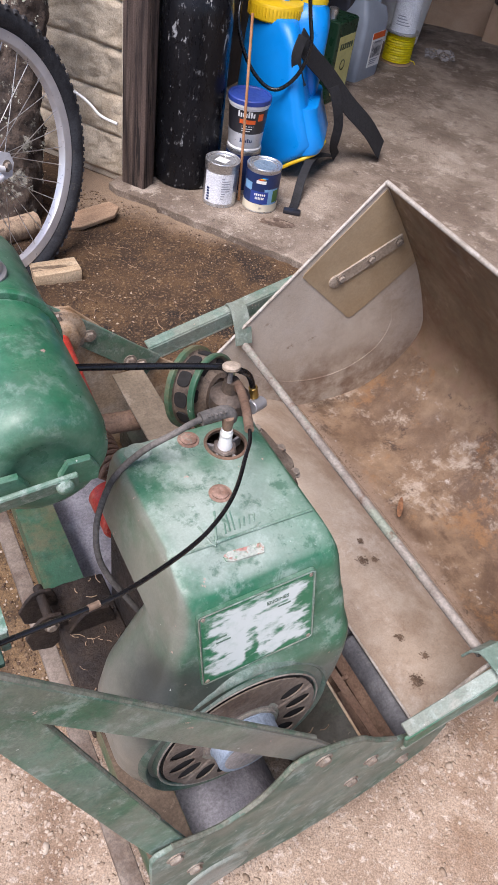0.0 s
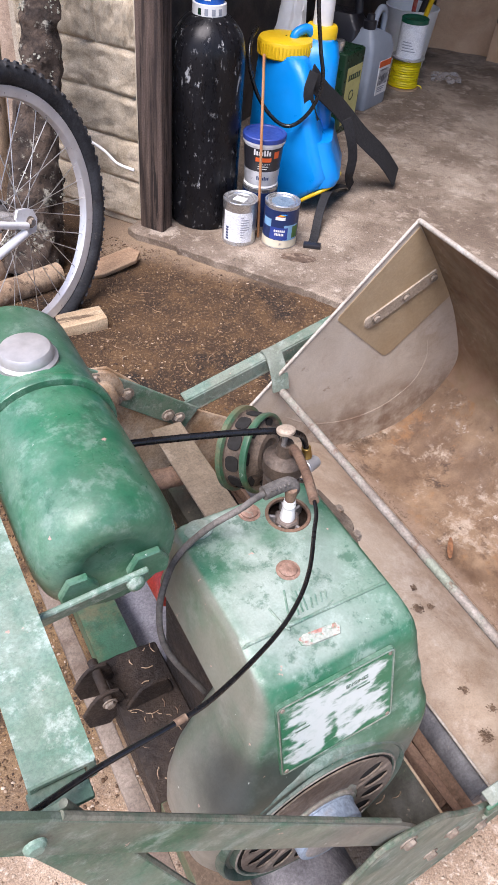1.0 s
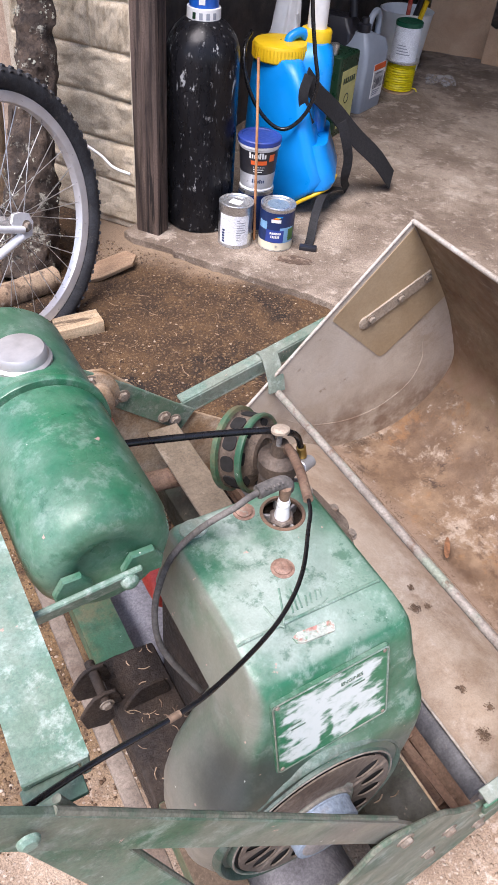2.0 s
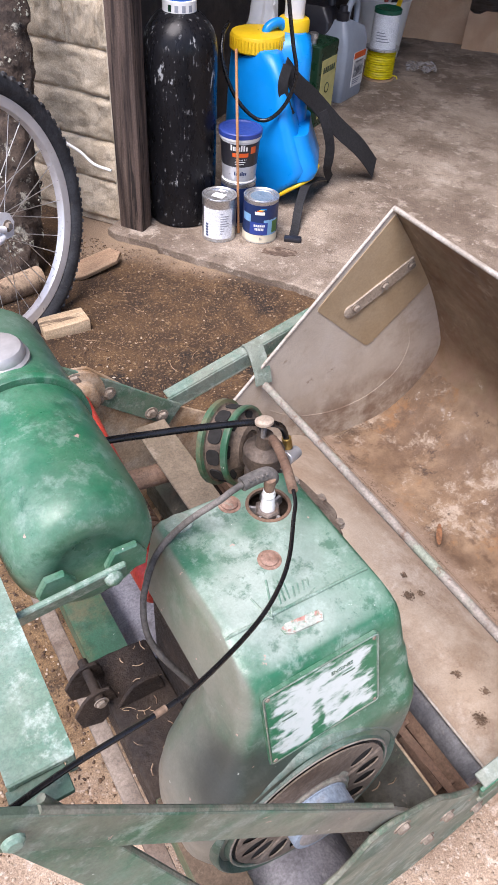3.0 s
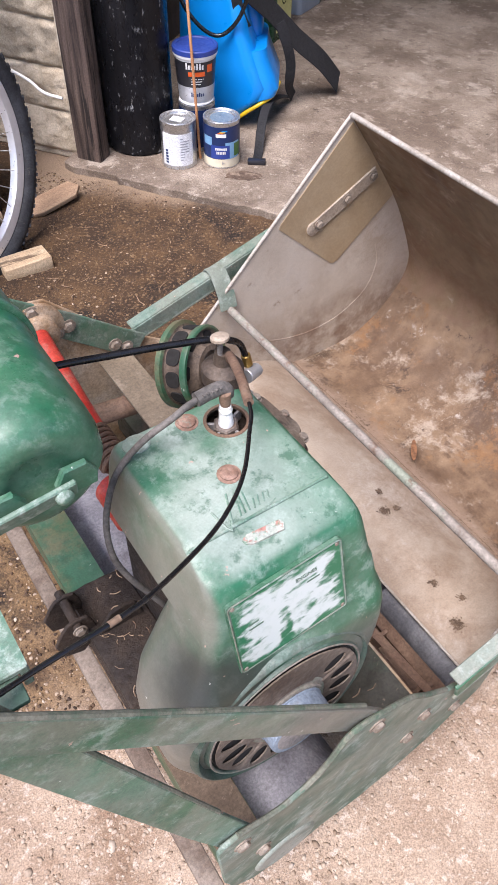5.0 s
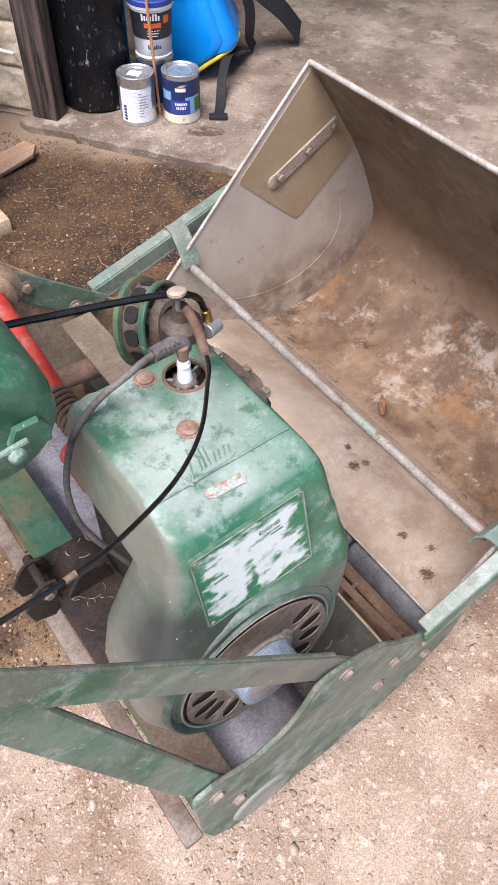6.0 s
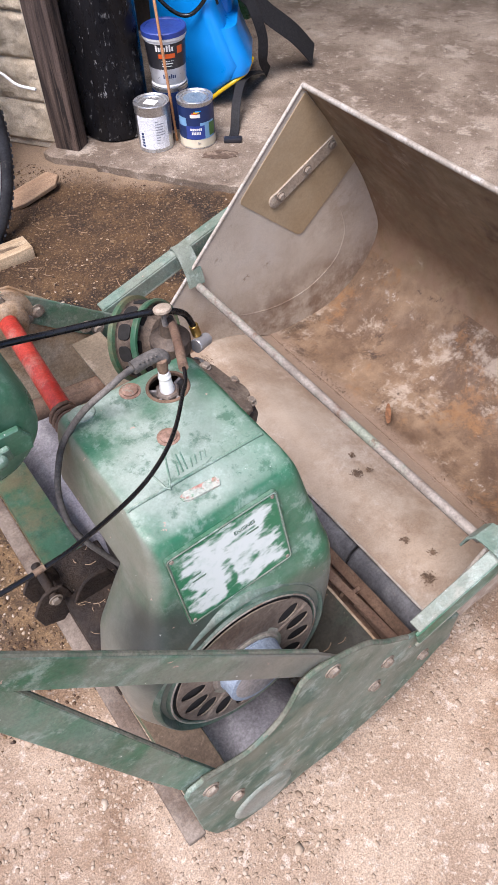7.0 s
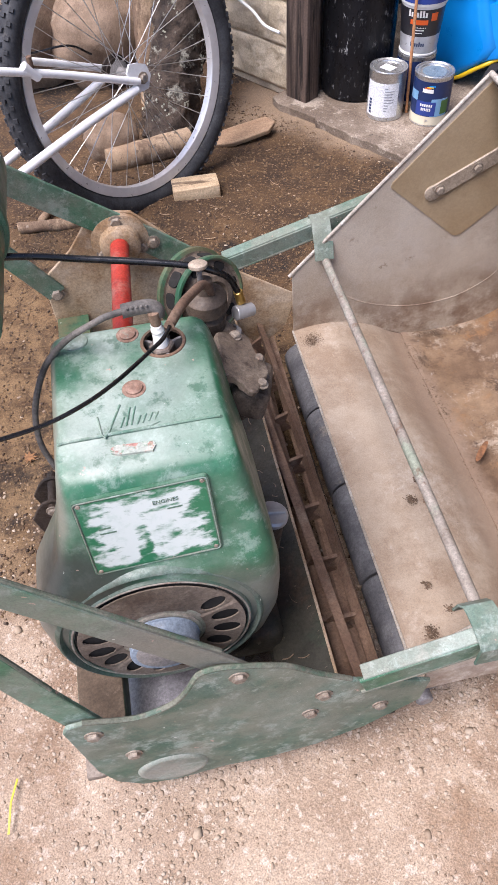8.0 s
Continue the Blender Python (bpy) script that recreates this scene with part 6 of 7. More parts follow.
    part("strap", flat_bar(spline([(0.045, -0.12, 0.41), (0.035, -0.14, 0.36), (0.05, -0.13, 0.30), (0.065, -0.12, 0.27)], 5), 0.030, 0.004, (0.3, -1, 0)), M["webbing"], t)
    part("strap", flat_bar(spline([(0.20, 0.04, 0.016), (0.165, -0.06, 0.055), (0.135, -0.16, 0.075), (0.12, -0.25, 0.05), (0.115, -0.33, 0.008), (0.11, -0.385, 0.004)], 5), 0.027, 0.0035, (0, -0.3, 1)), M["webbing"], t)
    part("buckle", box((0.085, -0.40, 0.0), (0.138, -0.375, 0.012), 0.003, 2), M["print_black"], t)


def oil_tin():
    t = thing("oil_tin", "dark green rectangular oil tin with a pale yellow label", "oil tin", pose(0.036, 3.235, FLOOR, 0, 0, 65))
    part("can", loft([rounded(-0.085, 0.085, -0.055, 0.055, 0.012, 0.0), rounded(-0.085, 0.085, -0.055, 0.055, 0.012, 0.30), rounded(-0.08, 0.08, -0.05, 0.05, 0.012, 0.305)]), M["can_green"], t)
    part("label", box((-0.06, -0.0565, 0.03), (0.07, -0.0552, 0.25)), M["label_yellow"], t, "pale yellow label")
    for i in range(6):
        part("letter_bar", box((-0.045 + i * 0.018, -0.0575, 0.20), (-0.033 + i * 0.018, -0.0566, 0.222)), M["can_green"], t)
    part("print", turned([(0.016, 0), (0.02, 0), (0.02, 0.001), (0.016, 0.001)], 24, along((0, -0.0566, 0.14), (0, -1, 0.14))), M["can_green"], t)
    part("spout", turned([(0.016, 0.0), (0.016, 0.015), (0.019, 0.016), (0.019, 0.034), (0.016, 0.036), (0, 0.036)], 24, Matrix.Translation((-0.05, 0, 0.305))), M["tin"], t, "bright metal screw spout")


def jerry_can():
    t = thing("plastic_can", "grey plastic five-litre can with an orange and white label", "plastic can", pose(0.145, 3.572, FLOOR, 0, 0, 62))
    part("body", loft([rounded(-0.10, 0.10, -0.065, 0.065, 0.02, 0.0), rounded(-0.104, 0.104, -0.068, 0.068, 0.022, 0.012), rounded(-0.104, 0.104, -0.068, 0.068, 0.022, 0.235), rounded(-0.085, 0.10, -0.05, 0.05, 0.022, 0.275), rounded(-0.07, 0.0, -0.03, 0.03, 0.02, 0.31)]), M["can_grey"], t)
    part("cap", turned([(0.026, 0.0), (0.028, 0.01), (0.028, 0.03), (0.018, 0.034), (0.016, 0.055), (0, 0.056)], 28, Matrix.Translation((-0.04, 0, 0.31))), M["print_black"], t, "black screw cap")
    part("handle", tube([(-0.005, 0, 0.29), (0.01, 0, 0.35), (0.05, 0, 0.375), (0.085, 0, 0.35), (0.092, 0, 0.27)], 0.014, 14), M["can_grey"], t)
    part("label", box((-0.02, -0.0705, 0.05), (0.085, -0.0685, 0.19)), M["white"], t)
    part("label_band", box((-0.02, -0.0715, 0.165), (0.085, -0.0706, 0.19)), M["print_orange"], t)
    part("picture", box((-0.012, -0.0715, 0.09), (0.077, -0.0706, 0.155)), layered("grey_picture", (0.08, 0.08, 0.09), (0.5, 0.5, 0.5), 30), t)
    for i in range(3):
        part("text_bar", box((-0.01, -0.0715, 0.062 + i * 0.008), (0.04 + 0.01 * i, -0.0706, 0.066 + i * 0.008)), M["print_grey"], t)


def cord_spool():
    t = thing("cord_spool", "spool of bright yellow cord", "cord spool", pose(0.338, 3.87, FLOOR))
    part("base_flange", turned([(0, 0), (0.078, 0), (0.078, 0.007), (0, 0.008)], 40), M["plank"], t)
    prof = [(0.03, 0.008)] + [(0.066 + 0.0028 * math.sin(i * 1.9) + 0.0015 * (i % 2), 0.009 + i * 0.0032) for i in range(38)] + [(0.03, 0.13)]
    part("cord", turned(prof, 40), M["cord"], t, "wound yellow cord")
    part("top_flange", turned([(0, 0.130), (0.080, 0.130), (0.080, 0.137), (0, 0.138)], 40), M["tin"], t)
    part("loose_end", tube([(0.064, -0.02, 0.02), (0.085, -0.025, 0.018), (0.092, -0.03, 0.008)], 0.0025, 8), M["cord"], t)
    u = thing("small_tin", "white tin with a dark green lid standing on the cord spool", "tin", pose(0.338, 3.87, FLOOR + 0.138))
    part("can", turned([(0, 0), (0.062, 0), (0.062, 0.155), (0, 0.155)], 40), M["paper"], u)
    part("lid", turned([(0.0632, 0.142), (0.0635, 0.158), (0.06, 0.161), (0.055, 0.158), (0, 0.158)], 40), plain("green_lid", (0.01, 0.09, 0.05), 0.35), u, "dark green lid")
    for i in range(4):
        part("text_bar", band(0.062, 0.062, 0.03 + i * 0.012, 0.034 + i * 0.012, -130, -70 - 8 * i, 8), M["print_grey"], u)


def back_clutter():
    b = thing("bucket", "white plastic bucket with a black tool standing in it", "bucket", pose(0.34, 4.22, FLOOR))
    part("shell", turned([(0, 0.004), (0.10, 0), (0.105, 0.004), (0.13, 0.26), (0.135, 0.27), (0.127, 0.272), (0.10, 0.01), (0, 0.01)], 40), M["white"], b)
    part("tool_grip", tube([(0.03, -0.09, 0.22), (0.05, -0.12, 0.33), (0.06, -0.13, 0.38)], 0.016, 12), M["print_black"], b)
    part("tool_stripe", tube([(0.06, -0.12, 0.26), (0.075, -0.14, 0.34)], 0.012, 12, 2), M["yellow"], b)
    part("tool_stripe", tube([(0.0, -0.10, 0.26), (0.0, -0.12, 0.34)], 0.011, 12, 2), M["red"], b)
    c = thing("cardboard_box", "torn flattened brown cardboard box leaning on clutter", "cardboard box", pose(0.80, 4.50, FLOOR, 0, 0, -10))
    for k, (w, h, a, dx, dy) in enumerate(((0.34, 0.36, -18, -0.16, 0.06), (0.30, 0.20, -34, 0.16, -0.02), (0.4, 0.3, -10, 0.42, 0.06))):
        bm = bmesh.new()
        bmesh.ops.create_grid(bm, x_segments=10, y_segments=8, size=0.5)
        for v in bm.verts:
            v.co = Vector((v.co.x * w, 0.02 * noise.noise(v.co * 3 + Vector((k, 0, 0))), (v.co.y + 0.5) * h * (1 + 0.25 * noise.noise(Vector((v.co.x * 4, k, 0))))))
        bmesh.ops.solidify(bm, geom=bm.faces[:], thickness=0.005)
        bm.transform(Matrix.Translation((dx, dy, 0)) @ Matrix.Rotation(radians(a), 4, "X"))
        part("flap", bm, M["card"], c)
    s = thing("black_can", "black plastic can in the dark corner", "plastic can", pose(0.0, 3.62, FLOOR, 0, 0, -20))
    part("body", loft([rounded(-0.12, 0.12, -0.08, 0.08, 0.03, 0.0), rounded(-0.12, 0.12, -0.08, 0.08, 0.03, 0.30), rounded(-0.08, 0.08, -0.05, 0.05, 0.03, 0.35)]), M["print_black"], s)
    part("handle", tube([(-0.08, 0, 0.34), (-0.06, 0, 0.42), (0.05, 0, 0.44), (0.08, 0, 0.35)], 0.018, 12), M["print_black"], s)
    f = thing("plastic_film", "crumpled clear plastic film on the concrete", "plastic film", pose(0.56, 4.06, FLOOR))
    bm = bmesh.new()
    bmesh.ops.create_grid(bm, x_segments=14, y_segments=14, size=0.075)
    for v in bm.verts:
        v.co.z = 0.012 + 0.018 * noise.noise(v.co * 30)
    part("sheet", bm, M["film"], f)
    g = thing("plastic_bag", "crumpled white plastic bag behind the sprayer", "plastic bag", pose(-0.165, 2.93, FLOOR))
    bm = bmesh.new()
    bmesh.ops.create_icosphere(bm, subdivisions=4, radius=1.0)
    for v in bm.verts:
        v.co = Vector((v.co.x * 0.062, v.co.y * 0.06, 0.28 + v.co.z * 0.28)) * (1 + 0.12 * noise.noise(v.co * 3) + 0.05 * noise.noise(v.co * 9))
    low = min(v.co.z for v in bm.verts)
    bm.transform(Matrix.Translation((0, 0, -low)))
    part("bag", bm, M["white"], g)


def cane():
    c = part("garden_cane", tube([(-0.152, 2.188, 0.027), (-0.168, 2.205, 0.308), (-0.186, 2.250, 0.545)], 0.0042, 10, 6), M["cane"])
    tagged(c, "thin brown cane standing by the paint tins", "garden cane")


grey_tin()
blue_tin()
under_tin()
filler_tub()
gas_cylinder()
sprayer()
oil_tin()
jerry_can()
cord_spool()
back_clutter()
cane()


def dirt_patch():
    """A dark smear of spilt soil on the concrete, with a ragged rim."""
    o = [(-0.012 + (0.055 + 0.02 * noise.noise(Vector((k * 0.9, 2, 0)))) * math.cos(k * 0.2618), 2.092 + (0.026 + 0.012 * noise.noise(Vector((k * 0.7, 5, 0)))) * math.sin(k * 0.2618)) for k in range(24)]
    ob = part("dirt_patch", plate(o, "z", FLOOR - 0.002, FLOOR + 0.0015), M["spill"])
    return tagged(ob, "dark brown smear of dirt on the concrete", "dirt", kind="stuff")


M["spill"] = layered("spilt_soil", (0.055, 0.035, 0.024), (0.12, 0.08, 0.055), 30, (((0.25, 0.19, 0.14), 40, 0.5, 0.62, 0.8),), (0.85, 0.95), 0.0, 0.6, 150)
dirt_patch()


# ---- bicycle and wood by the wall ----
AX_N = Vector((math.cos(radians(-20)) * math.cos(radians(9.4)), math.sin(radians(-20)) * math.cos(radians(9.4)), math.sin(radians(9.4))))
WHEEL = along((-0.682, 1.562, 0.320), Vector((-0.682, 1.562, 0.320)) + AX_N)


def bicycle():
    b = thing("bicycle", "white mountain bicycle with a knobbly tyre leaning by the wall", "bicycle")
    R = 0.280
    w = part("wheel", turned([(R - 0.020, -0.011), (R - 0.004, -0.0135), (R + 0.002, -0.0135), (R + 0.002, 0.0135), (R - 0.004, 0.0135), (R - 0.020, 0.011), (R - 0.023, 0.0), (R - 0.020, -0.011)], 96, WHEEL), M["rim"], b, "bright alloy rim with wire spokes")
    tyre = [(R + 0.026 + 0.0245 * math.cos(a), 0.0255 * math.sin(a)) for a in (2 * math.pi * i / 20 for i in range(21))]
    ty = part("tyre", turned(tyre, 110, WHEEL), M["tyre"], w, "knobbly black tyre")
    verts, faces = [], []
    n = 76
    for i in range(n):
        for k, (off, hgt) in enumerate(((-0.9, 0.0), (-0.35, 0.5), (0.35, 0.0), (0.9, 0.5))):
            a = 2 * math.pi * (i + hgt) / n
            rr = R + 0.026 + 0.0255 * math.cos(off)
            y = 0.0265 * math.sin(off)
            up = Vector((math.cos(off) * math.cos(a), math.cos(off) * math.sin(a), math.sin(off)))
            along_ = Vector((-math.sin(a), math.cos(a), 0))
            side = up.cross(along_)
            c = Vector((rr * math.cos(a), rr * math.sin(a), y))
            s = len(verts)
            for dz, g in ((-0.002, 1.0), (0.0030, 0.8)):
                for du, dv in ((-1, -1), (1, -1), (1, 1), (-1, 1)):
                    verts.append(WHEEL @ (c + up * dz + along_ * du * 0.0050 * g + side * dv * 0.0050 * g))
            faces += [(s + 4, s + 5, s + 6, s + 7)] + [(s + j, s + (j + 1) % 4, s + 4 + (j + 1) % 4, s + 4 + j) for j in range(4)]
    me = bpy.data.meshes.new("tread")
    me.from_pydata(verts, [], faces)
    me.materials.append(M["tyre"])
    ob = tagged(new("tread", me), kind="stuff")
    ob.parent = w
    hub = part("hub", turned([(0, -0.066), (0.006, -0.066), (0.006, -0.05), (0.026, -0.034), (0.028, -0.031), (0.014, -0.026), (0.013, 0.026), (0.028, 0.031), (0.026, 0.034), (0.012, 0.05), (0.006, 0.058), (0.006, 0.072), (0, 0.072)], 32, WHEEL), M["grey"], w)
    part("sprocket", turned([(0.014, -0.052), (0.040, -0.050), (0.040, -0.044), (0.033, -0.042), (0.033, -0.036), (0.014, -0.034)], 40, WHEEL), M["oily"], w)
    for i in range(36):
        a = 2 * math.pi * i / 36
        sgn = 1 if i % 2 else -1
        a2 = a + (0.62 if (i // 2) % 2 else -0.62)
        p = WHEEL @ Vector((0.027 * math.cos(a2), 0.027 * math.sin(a2), 0.032 * sgn))
        q = WHEEL @ Vector(((R - 0.02) * math.cos(a), (R - 0.02) * math.sin(a), 0.002 * sgn))
        part("spoke", tube([p, q], 0.0011, 6, 1), M["spoke"], w)
    f = part("seat_stay", tube([(-0.628, 1.529, 0.326), (-0.716, 1.351, 0.405), (-0.808, 1.153, 0.484), (-0.913, 0.934, 0.578)], 0.0085, 16, 6), M["white_paint"], b, "white frame tube")
    part("cable_stop", rod((-0.737, 1.304, 0.430), (-0.737, 1.304, 0.458), 0.006), M["rusty"], f)
    part("brake_boss", rod((-0.733, 1.315, 0.411), (-0.746, 1.289, 0.443), 0.011), M["white_paint"], f)
    part("chain_stay", tube([(-0.631, 1.521, 0.312), (-0.683, 1.372, 0.288), (-0.733, 1.228, 0.260), (-0.808, 1.007, 0.213)], 0.0105, 16, 6), M["white_paint"], b)
    p = part("chain_stay", tube([(-0.746, 1.560, 0.304), (-0.814, 1.366, 0.248), (-0.892, 1.132, 0.192)], 0.0105, 16, 6), M["white_paint"], b)
    part("seat_stay", tube([(-0.746, 1.570, 0.320), (-0.830, 1.401, 0.395), (-0.913, 1.195, 0.484)], 0.0085, 16, 6), M["white_paint"], b)
    side = AX_N
    d = part("dropout", loft([[Vector(WHEEL @ Vector((x, y, z))) for x, y in ((0.024, 0.0), (0.017, 0.024), (-0.004, 0.034), (-0.028, 0.038), (-0.040, 0.022), (-0.028, -0.008), (-0.016, -0.027), (0.010, -0.027))] for z in (0.056, 0.062)]), M["white_paint"], b)
    part("axle_nut", hex_bolt(WHEEL @ Vector((0, 0, 0.062)), AX_N, 0.010, 0.010), M["bolt"], d, "", 20)
    lines = [(-0.767, 1.550, 0.359), (-0.788, 1.497, 0.396), (-0.840, 1.424, 0.401), (-0.892, 1.289, 0.432)]
    part("brake_cable", tube(lines, 0.0025, 8), M["black"], b)
    return b


bicycle()


def rough_log(name, label, category, pts, r, material, seed, bumps=0.012, n=24, taper=1.0):
    bm = tube(pts, r, n, 14, None, taper)
    bmesh.ops.subdivide_edges(bm, edges=bm.edges[:], cuts=1, use_grid_fill=True)
    for v in bm.verts:
        q = v.co * 22 + Vector((seed, 0, 0))
        v.co += noise.noise_vector(q) * bumps + noise.noise_vector(q * 3.1) * bumps * 0.5
    return tagged(part(name, bm, material, None, "", 60), label, category)


rough_log("tree_trunk", "lichened bark-covered trunk leaning on the wall behind the bicycle", "log", [(-0.775, 1.86, -0.01), (-0.775, 1.97, 0.26), (-0.765, 2.09, 0.56), (-0.755, 2.13, 1.0)], 0.085, M["bark"], 1.0, 0.016, taper=0.42)
rough_log("tree_trunk", "gnarled dark stump of bark at the wall's foot", "log", [(-0.83, 1.93, -0.01), (-0.80, 1.96, 0.12), (-0.78, 2.0, 0.24)], 0.07, M["bark"], 4.0, 0.02)
def lichen(trunk, count, seed):
    """Crusty pale patches on the bark, thicker where they cluster."""
    rng = random.Random(seed)
    me, bm = trunk.data, bmesh.new()
    spots = rng.sample(range(len(me.vertices)), count)
    for i in spots:
        v = me.vertices[i]
        for _ in range(9):
            r = rng.uniform(0.0015, 0.0042)
            side = Vector((rng.uniform(-1, 1), rng.uniform(-1, 1), rng.uniform(-1, 1))) * 0.016
            side -= v.normal * side.dot(v.normal)
            m = Matrix.Translation(v.co + side) @ v.normal.to_track_quat("Z", "Y").to_matrix().to_4x4() @ Matrix.Diagonal((r, r * rng.uniform(0.6, 1.2), r * 0.45, 1.0))
            bmesh.ops.create_icosphere(bm, subdivisions=1, radius=1.0, matrix=m)
    rough_up(bm, 0.0015, 120)
    tagged(part("lichen", bm, M["lichen"], trunk), "pale grey-green crusty lichen", kind="stuff")


M["lichen"] = layered("lichen_crust", (0.27, 0.27, 0.21), (0.42, 0.42, 0.35), 60, (((0.16, 0.14, 0.10), 50, 0.54, 0.64, 0.7),), (0.9, 1.0), 0.0, 0.8, 200, 0.003)
for k, ob in enumerate([o for o in scene.objects if o.name.startswith("tree_trunk")]):
    lichen(ob, 90, 5 + k)
rough_log("wooden_pole", "smooth tan wooden pole standing against the rendered wall", "pole", [(-0.93, 2.03, -0.01), (-0.93, 2.08, 0.4), (-0.93, 2.14, 0.9)], 0.045, M["log"], 2.0, 0.004)
rough_log("log", "short peeled log lying on the soil", "log", [(-0.835, 1.615, 0.032), (-0.76, 1.70, 0.034), (-0.675, 1.80, 0.036)], 0.034, M["log"], 3.0, 0.0025)
rough_log("stick", "brown stick lying among dry litter", "stick", [(-0.90, 1.28, 0.016), (-0.80, 1.34, 0.016), (-0.68, 1.43, 0.017)], 0.014, M["log"], 5.0, 0.003, 14)
rough_log("stick", "short grey stick propped in the litter", "stick", [(-0.87, 1.33, 0.008), (-0.85, 1.42, 0.05), (-0.84, 1.49, 0.075)], 0.010, M["log"], 6.0, 0.003, 14)


def boulder(x, y, z, turn, size, label):
    """A rounded tan stone lying at the wall's foot behind the wheel."""
    bm = bmesh.new()
    bmesh.ops.create_icosphere(bm, subdivisions=4, radius=1.0)
    for v in bm.verts:
        v.co = Vector((v.co.x * size, v.co.y * size * 0.8, v.co.z * size)) * (1 + 0.16 * noise.noise(v.co * 1.6 + Vector((turn, 0, 0))) + 0.06 * noise.noise(v.co * 5) + 0.02 * noise.noise(v.co * 14))
    ob = part("stone", bm, M["boulder"], None, "", 60)
    ob.matrix_world = pose(x, y, z, 0, 0, turn)
    tagged(ob, label, "stone")


M["boulder"] = layered("tan_stone", (0.17, 0.115, 0.075), (0.28, 0.20, 0.14), 14, (((0.09, 0.058, 0.038), 9, 0.5, 0.64, 0.7), ((0.38, 0.32, 0.25), 30, 0.58, 0.66, 0.6)), (0.8, 0.95), 0.0, 0.8, 90, 0.004)
boulder(-0.869, 1.692, 0.055, 30, 0.075, "rounded tan stone half sunk in the soil by the wall")
boulder(-1.17, 2.16, 0.12, 75, 0.19, "large rough tan stone at the foot of the rendered wall")
boulder(-1.46, 2.08, 0.14, 140, 0.23, "large rough tan stone at the foot of the rendered wall")


def wood_block():
    bm = box((-0.062, -0.032, 0.0), (0.062, 0.032, 0.044), 0.0025, 2)
    rough_up(bm, 0.0015, 30)
    ob = part("wood_block", bm, M["pine"])
    ob.matrix_world = pose(-0.549, 1.600, 0.001, 0, 0, 37)
    tagged(ob, "small sawn block of pale pine on the soil", "wood block")
    bm = plate([(-0.10, -0.02), (-0.02, -0.04), (0.09, -0.03), (0.12, 0.0), (0.10, 0.035), (0.0, 0.03), (-0.08, 0.025)], "z", 0.0, 0.014, 0.002)
    ob = part("wood_board", bm, M["plank"])
    ob.matrix_world = pose(-0.575, 1.905, 0.012, 8, -6, 42)
    tagged(ob, "split brown board lying against the wall's foot", "wood board")


wood_block()
w_ = part("white_cord", tube([(-0.80, 2.205, 0.335), (-0.74, 2.185, 0.30), (-0.684, 2.165, 0.279), (-0.63, 2.152, 0.256), (-0.59, 2.142, 0.228), (-0.535, 2.128, 0.219)], 0.0042, 10), M["white"])
tagged(w_, "off-white cord stapled along the block wall", "cord")


# ---- loose stones, crumbs and litter ----
def scatter(name, label, count, sizes, inside, colours, squash=0.65, seed=1, category="gravel", lift=0.0):
    """Many small stones in one mesh, each a lumpy twenty-faced body of its own tone."""
    rng = np.random.default_rng(seed)
    bm = bmesh.new()
    bmesh.ops.create_icosphere(bm, subdivisions=1, radius=1.0)
    base = np.array([v.co[:] for v in bm.verts])
    tri = np.array([[v.index for v in f.verts] for f in bm.faces])
    bm.free()
    vs, fs, k = [], [], 0
    while k < count:
        x, y = rng.uniform(-0.95, 1.35), rng.uniform(-0.45, 2.3)
        if not inside(x, y, rng):
            continue
        r = sizes[0] + (sizes[1] - sizes[0]) * rng.random() ** 3.0
        q = base * (1 + rng.uniform(-0.28, 0.28, (len(base), 1)))
        a, s = rng.uniform(0, 6.28), rng.uniform(0.7, 1.25)
        q = q * np.array([r * s, r / s, r * squash * rng.uniform(0.7, 1.2)])
        q = np.stack([q[:, 0] * np.cos(a) - q[:, 1] * np.sin(a), q[:, 0] * np.sin(a) + q[:, 1] * np.cos(a), q[:, 2]], 1)
        vs.append(q + np.array([x, y, ground_height(x, y) + r * lift]))
        fs.append(tri + k * len(base))
        k += 1
    me = bpy.data.meshes.new(name)
    me.from_pydata(np.concatenate(vs).tolist(), [], np.concatenate(fs).tolist())
    n = Nodes(name)
    r1 = n.island()
    col = n.mix(n.ramp(r1, 0.0, 0.5), colours[0], colours[1])
    col = n.mix(n.ramp(r1, 0.5, 0.95), col, colours[2])
    col = n.mix(n.ramp(n.noise(160.0, 4.0), 0.4, 0.7, 0.0, 0.35), col, (0.2, 0.14, 0.1))
    me.materials.append(n.done(col, 0.85, 0.0, n.bump(n.noise(500.0, 4.0), 0.3, 0.0008)))
    for f in me.polygons:
        f.use_smooth = True
    return tagged(new(name, me), label, category, kind="stuff")


def front_of_slab(x, y):
    p = G.inverted() @ Vector((x, y, 0))
    return p.y < -0.07 and not (p.x < 0 and p.y > 0.0)


def on_gravel(x, y, rng):
    v = -0.6 * x + 0.8 * y
    return front_of_slab(x, y) and (v < 0.35 or rng.random() < max(0.05, 1 - (v - 0.35) * 2.2)) and (0.45 + 1.2 * noise.noise(Vector((x * 4, y * 4, 0)))) > rng.random() * 0.9


def on_soil(x, y, rng):
    return front_of_slab(x, y) and -0.6 * x + 0.8 * y > 0.45


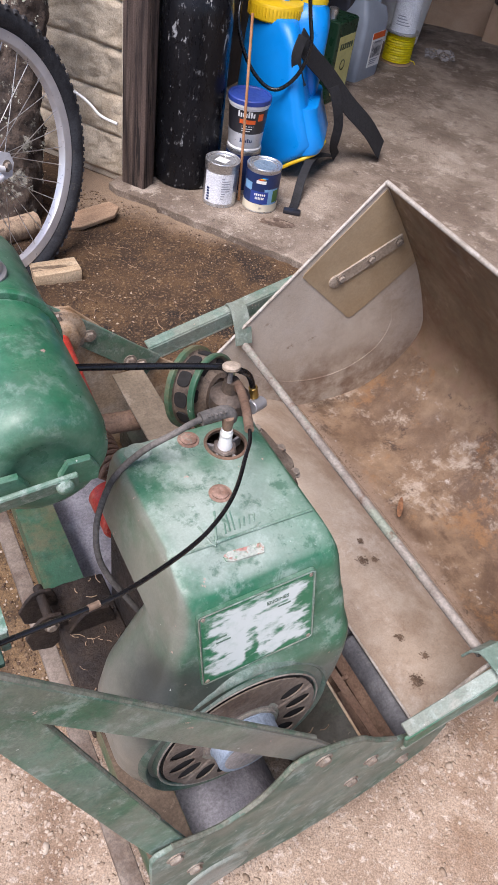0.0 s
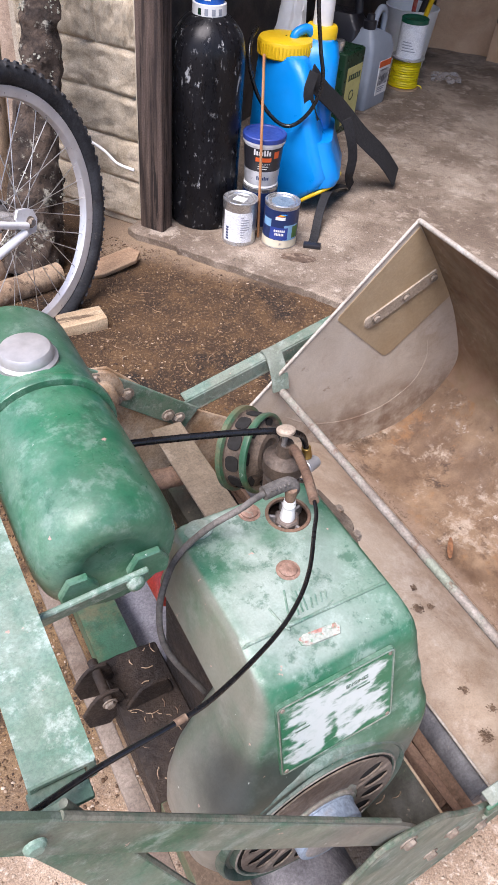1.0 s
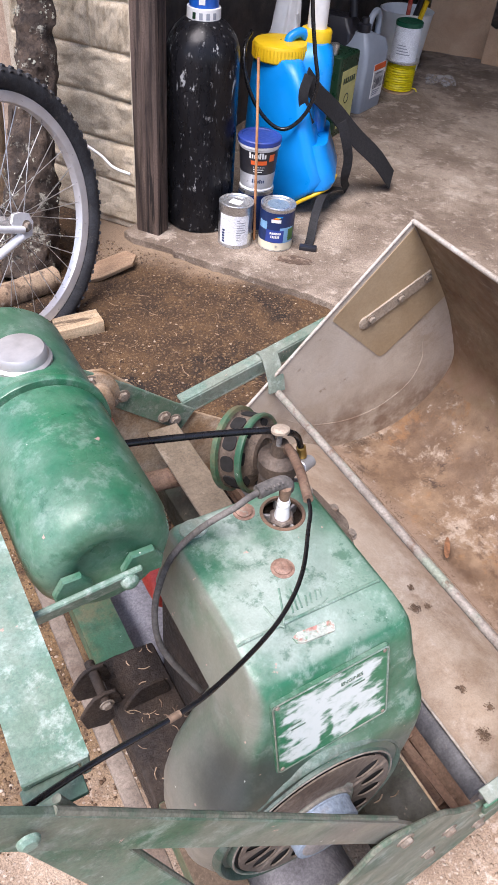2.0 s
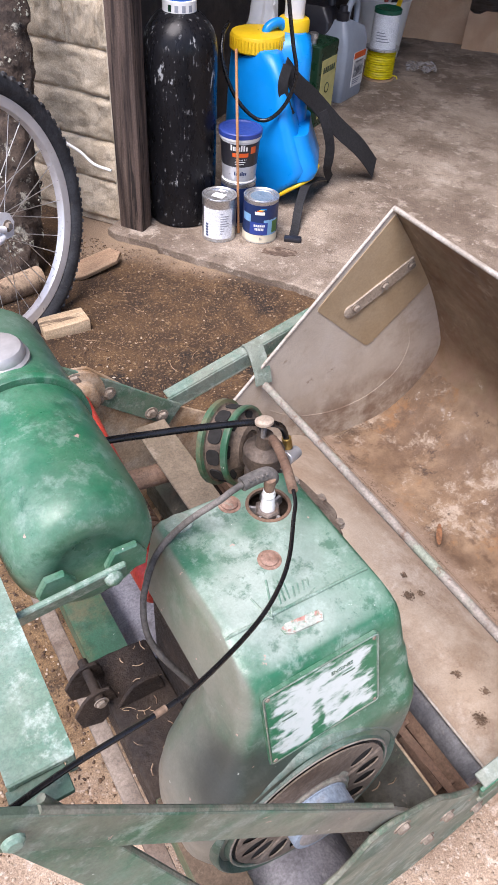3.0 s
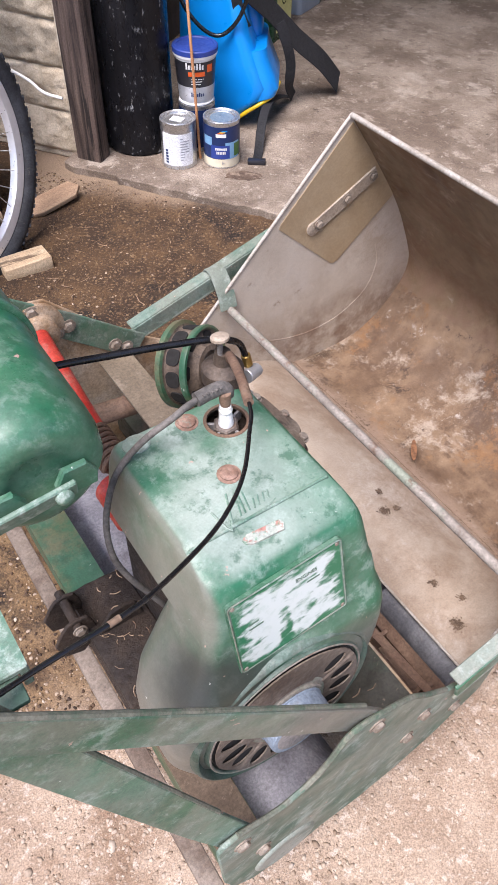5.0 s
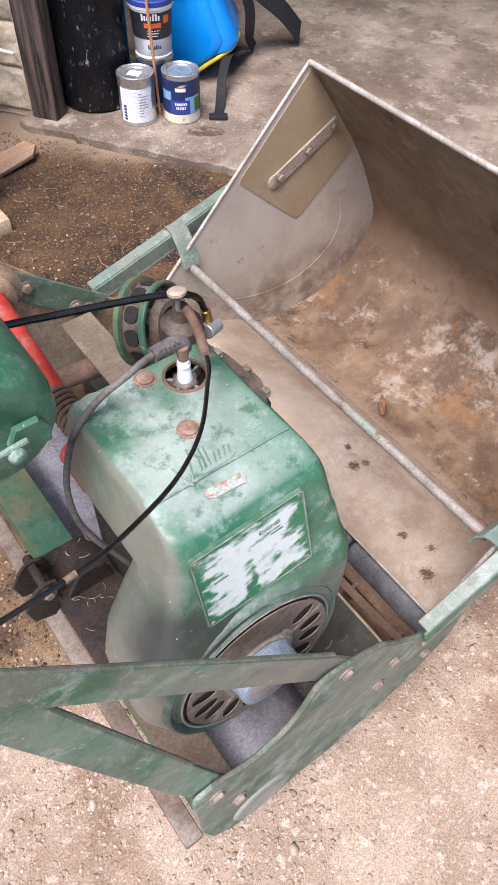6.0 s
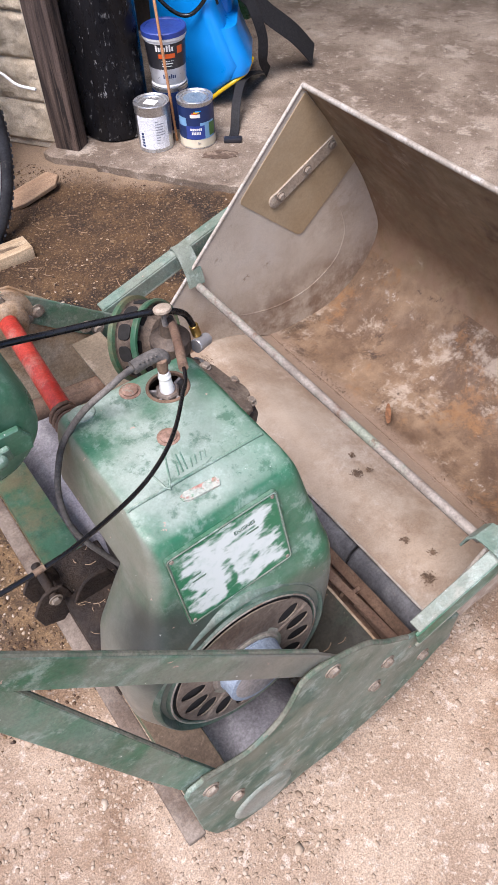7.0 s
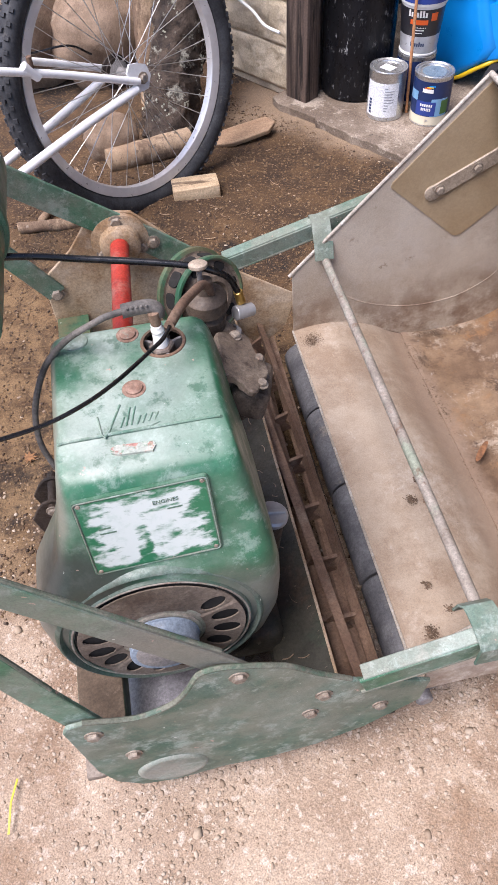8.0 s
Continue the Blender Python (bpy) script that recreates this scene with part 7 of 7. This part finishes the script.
PALE = ((0.25, 0.178, 0.12), (0.35, 0.268, 0.19), (0.47, 0.39, 0.305))
scatter("gravel", "pale tan gravel stones of mixed size", 42000, (0.0008, 0.0042), on_gravel, PALE, 0.5, seed=3)
scatter("large_pebbles", "larger pale pebbles pressed in the gravel", 320, (0.0035, 0.0095), on_gravel, PALE, 0.30, 9)
scatter("soil_crumbs", "damp brown soil crumbs and small stones", 46000, (0.0008, 0.0040), on_soil, ((0.027, 0.014, 0.007), (0.075, 0.040, 0.018), (0.20, 0.13, 0.066)), 0.8, 5, "soil", 0.12)


def litter():
    rng = random.Random(8)
    bm = bmesh.new()
    for _ in range(90):
        if rng.random() < 0.7:
            x, y = rng.uniform(-0.95, -0.15), rng.uniform(1.15, 2.0)
        else:
            x, y = rng.uniform(-0.7, 0.9), rng.uniform(-0.2, 2.0)
        if not front_of_slab(x, y):
            continue
        a, l, z = rng.uniform(0, 6.28), rng.uniform(0.008, 0.04), ground_height(x, y) + 0.003
        d = Vector((math.cos(a), math.sin(a), rng.uniform(-0.05, 0.15))) * l
        p = Vector((x, y, z))
        tube([p - d / 2, p + Vector((-d.y, d.x, 0)) * 0.12, p + d / 2], rng.uniform(0.0005, 0.0013), 4, 2, bm)
    for k in range(90):
        u, v, z = (rng.uniform(0.19, 0.26), rng.uniform(0.34, 0.52), 0.266) if k % 3 == 0 else (rng.uniform(0.44, 0.49), rng.uniform(0.18, 0.85), 0.0) if k % 3 == 1 else (rng.uniform(0.565, 0.60), rng.uniform(0.18, 0.87), 0.086)
        z = z or 0.1815 + (u - 0.434) * 0.44
        a, l = rng.uniform(0, 6.28), rng.uniform(0.005, 0.018)
        p, d = MOW @ Vector((u, v, z)), Vector((math.cos(a), math.sin(a), rng.uniform(-0.1, 0.2))) * l
        tube([p - d / 2, p + Vector((-d.y, d.x, 0)) * 0.15, p + d / 2], rng.uniform(0.0004, 0.0009), 4, 2, bm)
    ob = part("dry_litter", bm, M["log"])
    tagged(ob, "dry straw, twigs and roots scattered on the ground", "litter", kind="stuff")
    s = part("yellow_straw", flat_bar([(-0.091, 0.188, 0.007), (-0.078, 0.158, 0.013), (-0.058, 0.124, 0.008)], 0.003, 0.001, (0, 0, 1), 0.0002), plain("yellow_green_blade", (0.55, 0.50, 0.05), 0.5))
    tagged(s, "single yellow-green straw lying on the gravel", "straw")
    outline = [((0.006 + 0.011 * (k % 2) * (0.5 + 0.5 * math.cos(k * 0.35 - 1))) * math.cos(k * math.pi / 9) * 1.3, (0.006 + 0.009 * (k % 2)) * math.sin(k * math.pi / 9)) for k in range(18)]
    f = part("dry_leaf", plate(outline, "z", 0.0, 0.0012), plain("orange_leaf", (0.27, 0.125, 0.045), 0.7, 0.0, 0.5, 150.0))
    f.matrix_world = pose(-0.428, 0.676, 0.007, 8, 4, 20)
    tagged(f, "curled orange-brown dry leaf on the soil", "dry leaf")


litter()


def box_leaf():
    o = [(0.030 * math.cos(a) * (1.0 if math.cos(a) > 0 else 0.75), 0.0055 * math.sin(a)) for a in (2 * math.pi * i / 20 for i in range(20))]
    f = part("dry_leaf", plate(o, "z", 0.0, 0.0010), plain("rust_brown_leaf", (0.22, 0.10, 0.045), 0.8, 0.0, 0.5, 120.0))
    f.matrix_world = pose(0.365, 0.957, 0.1005, 0, 0, 84)
    tagged(f, "narrow rust-brown dry leaf lying in the grass box", "dry leaf")


box_leaf()
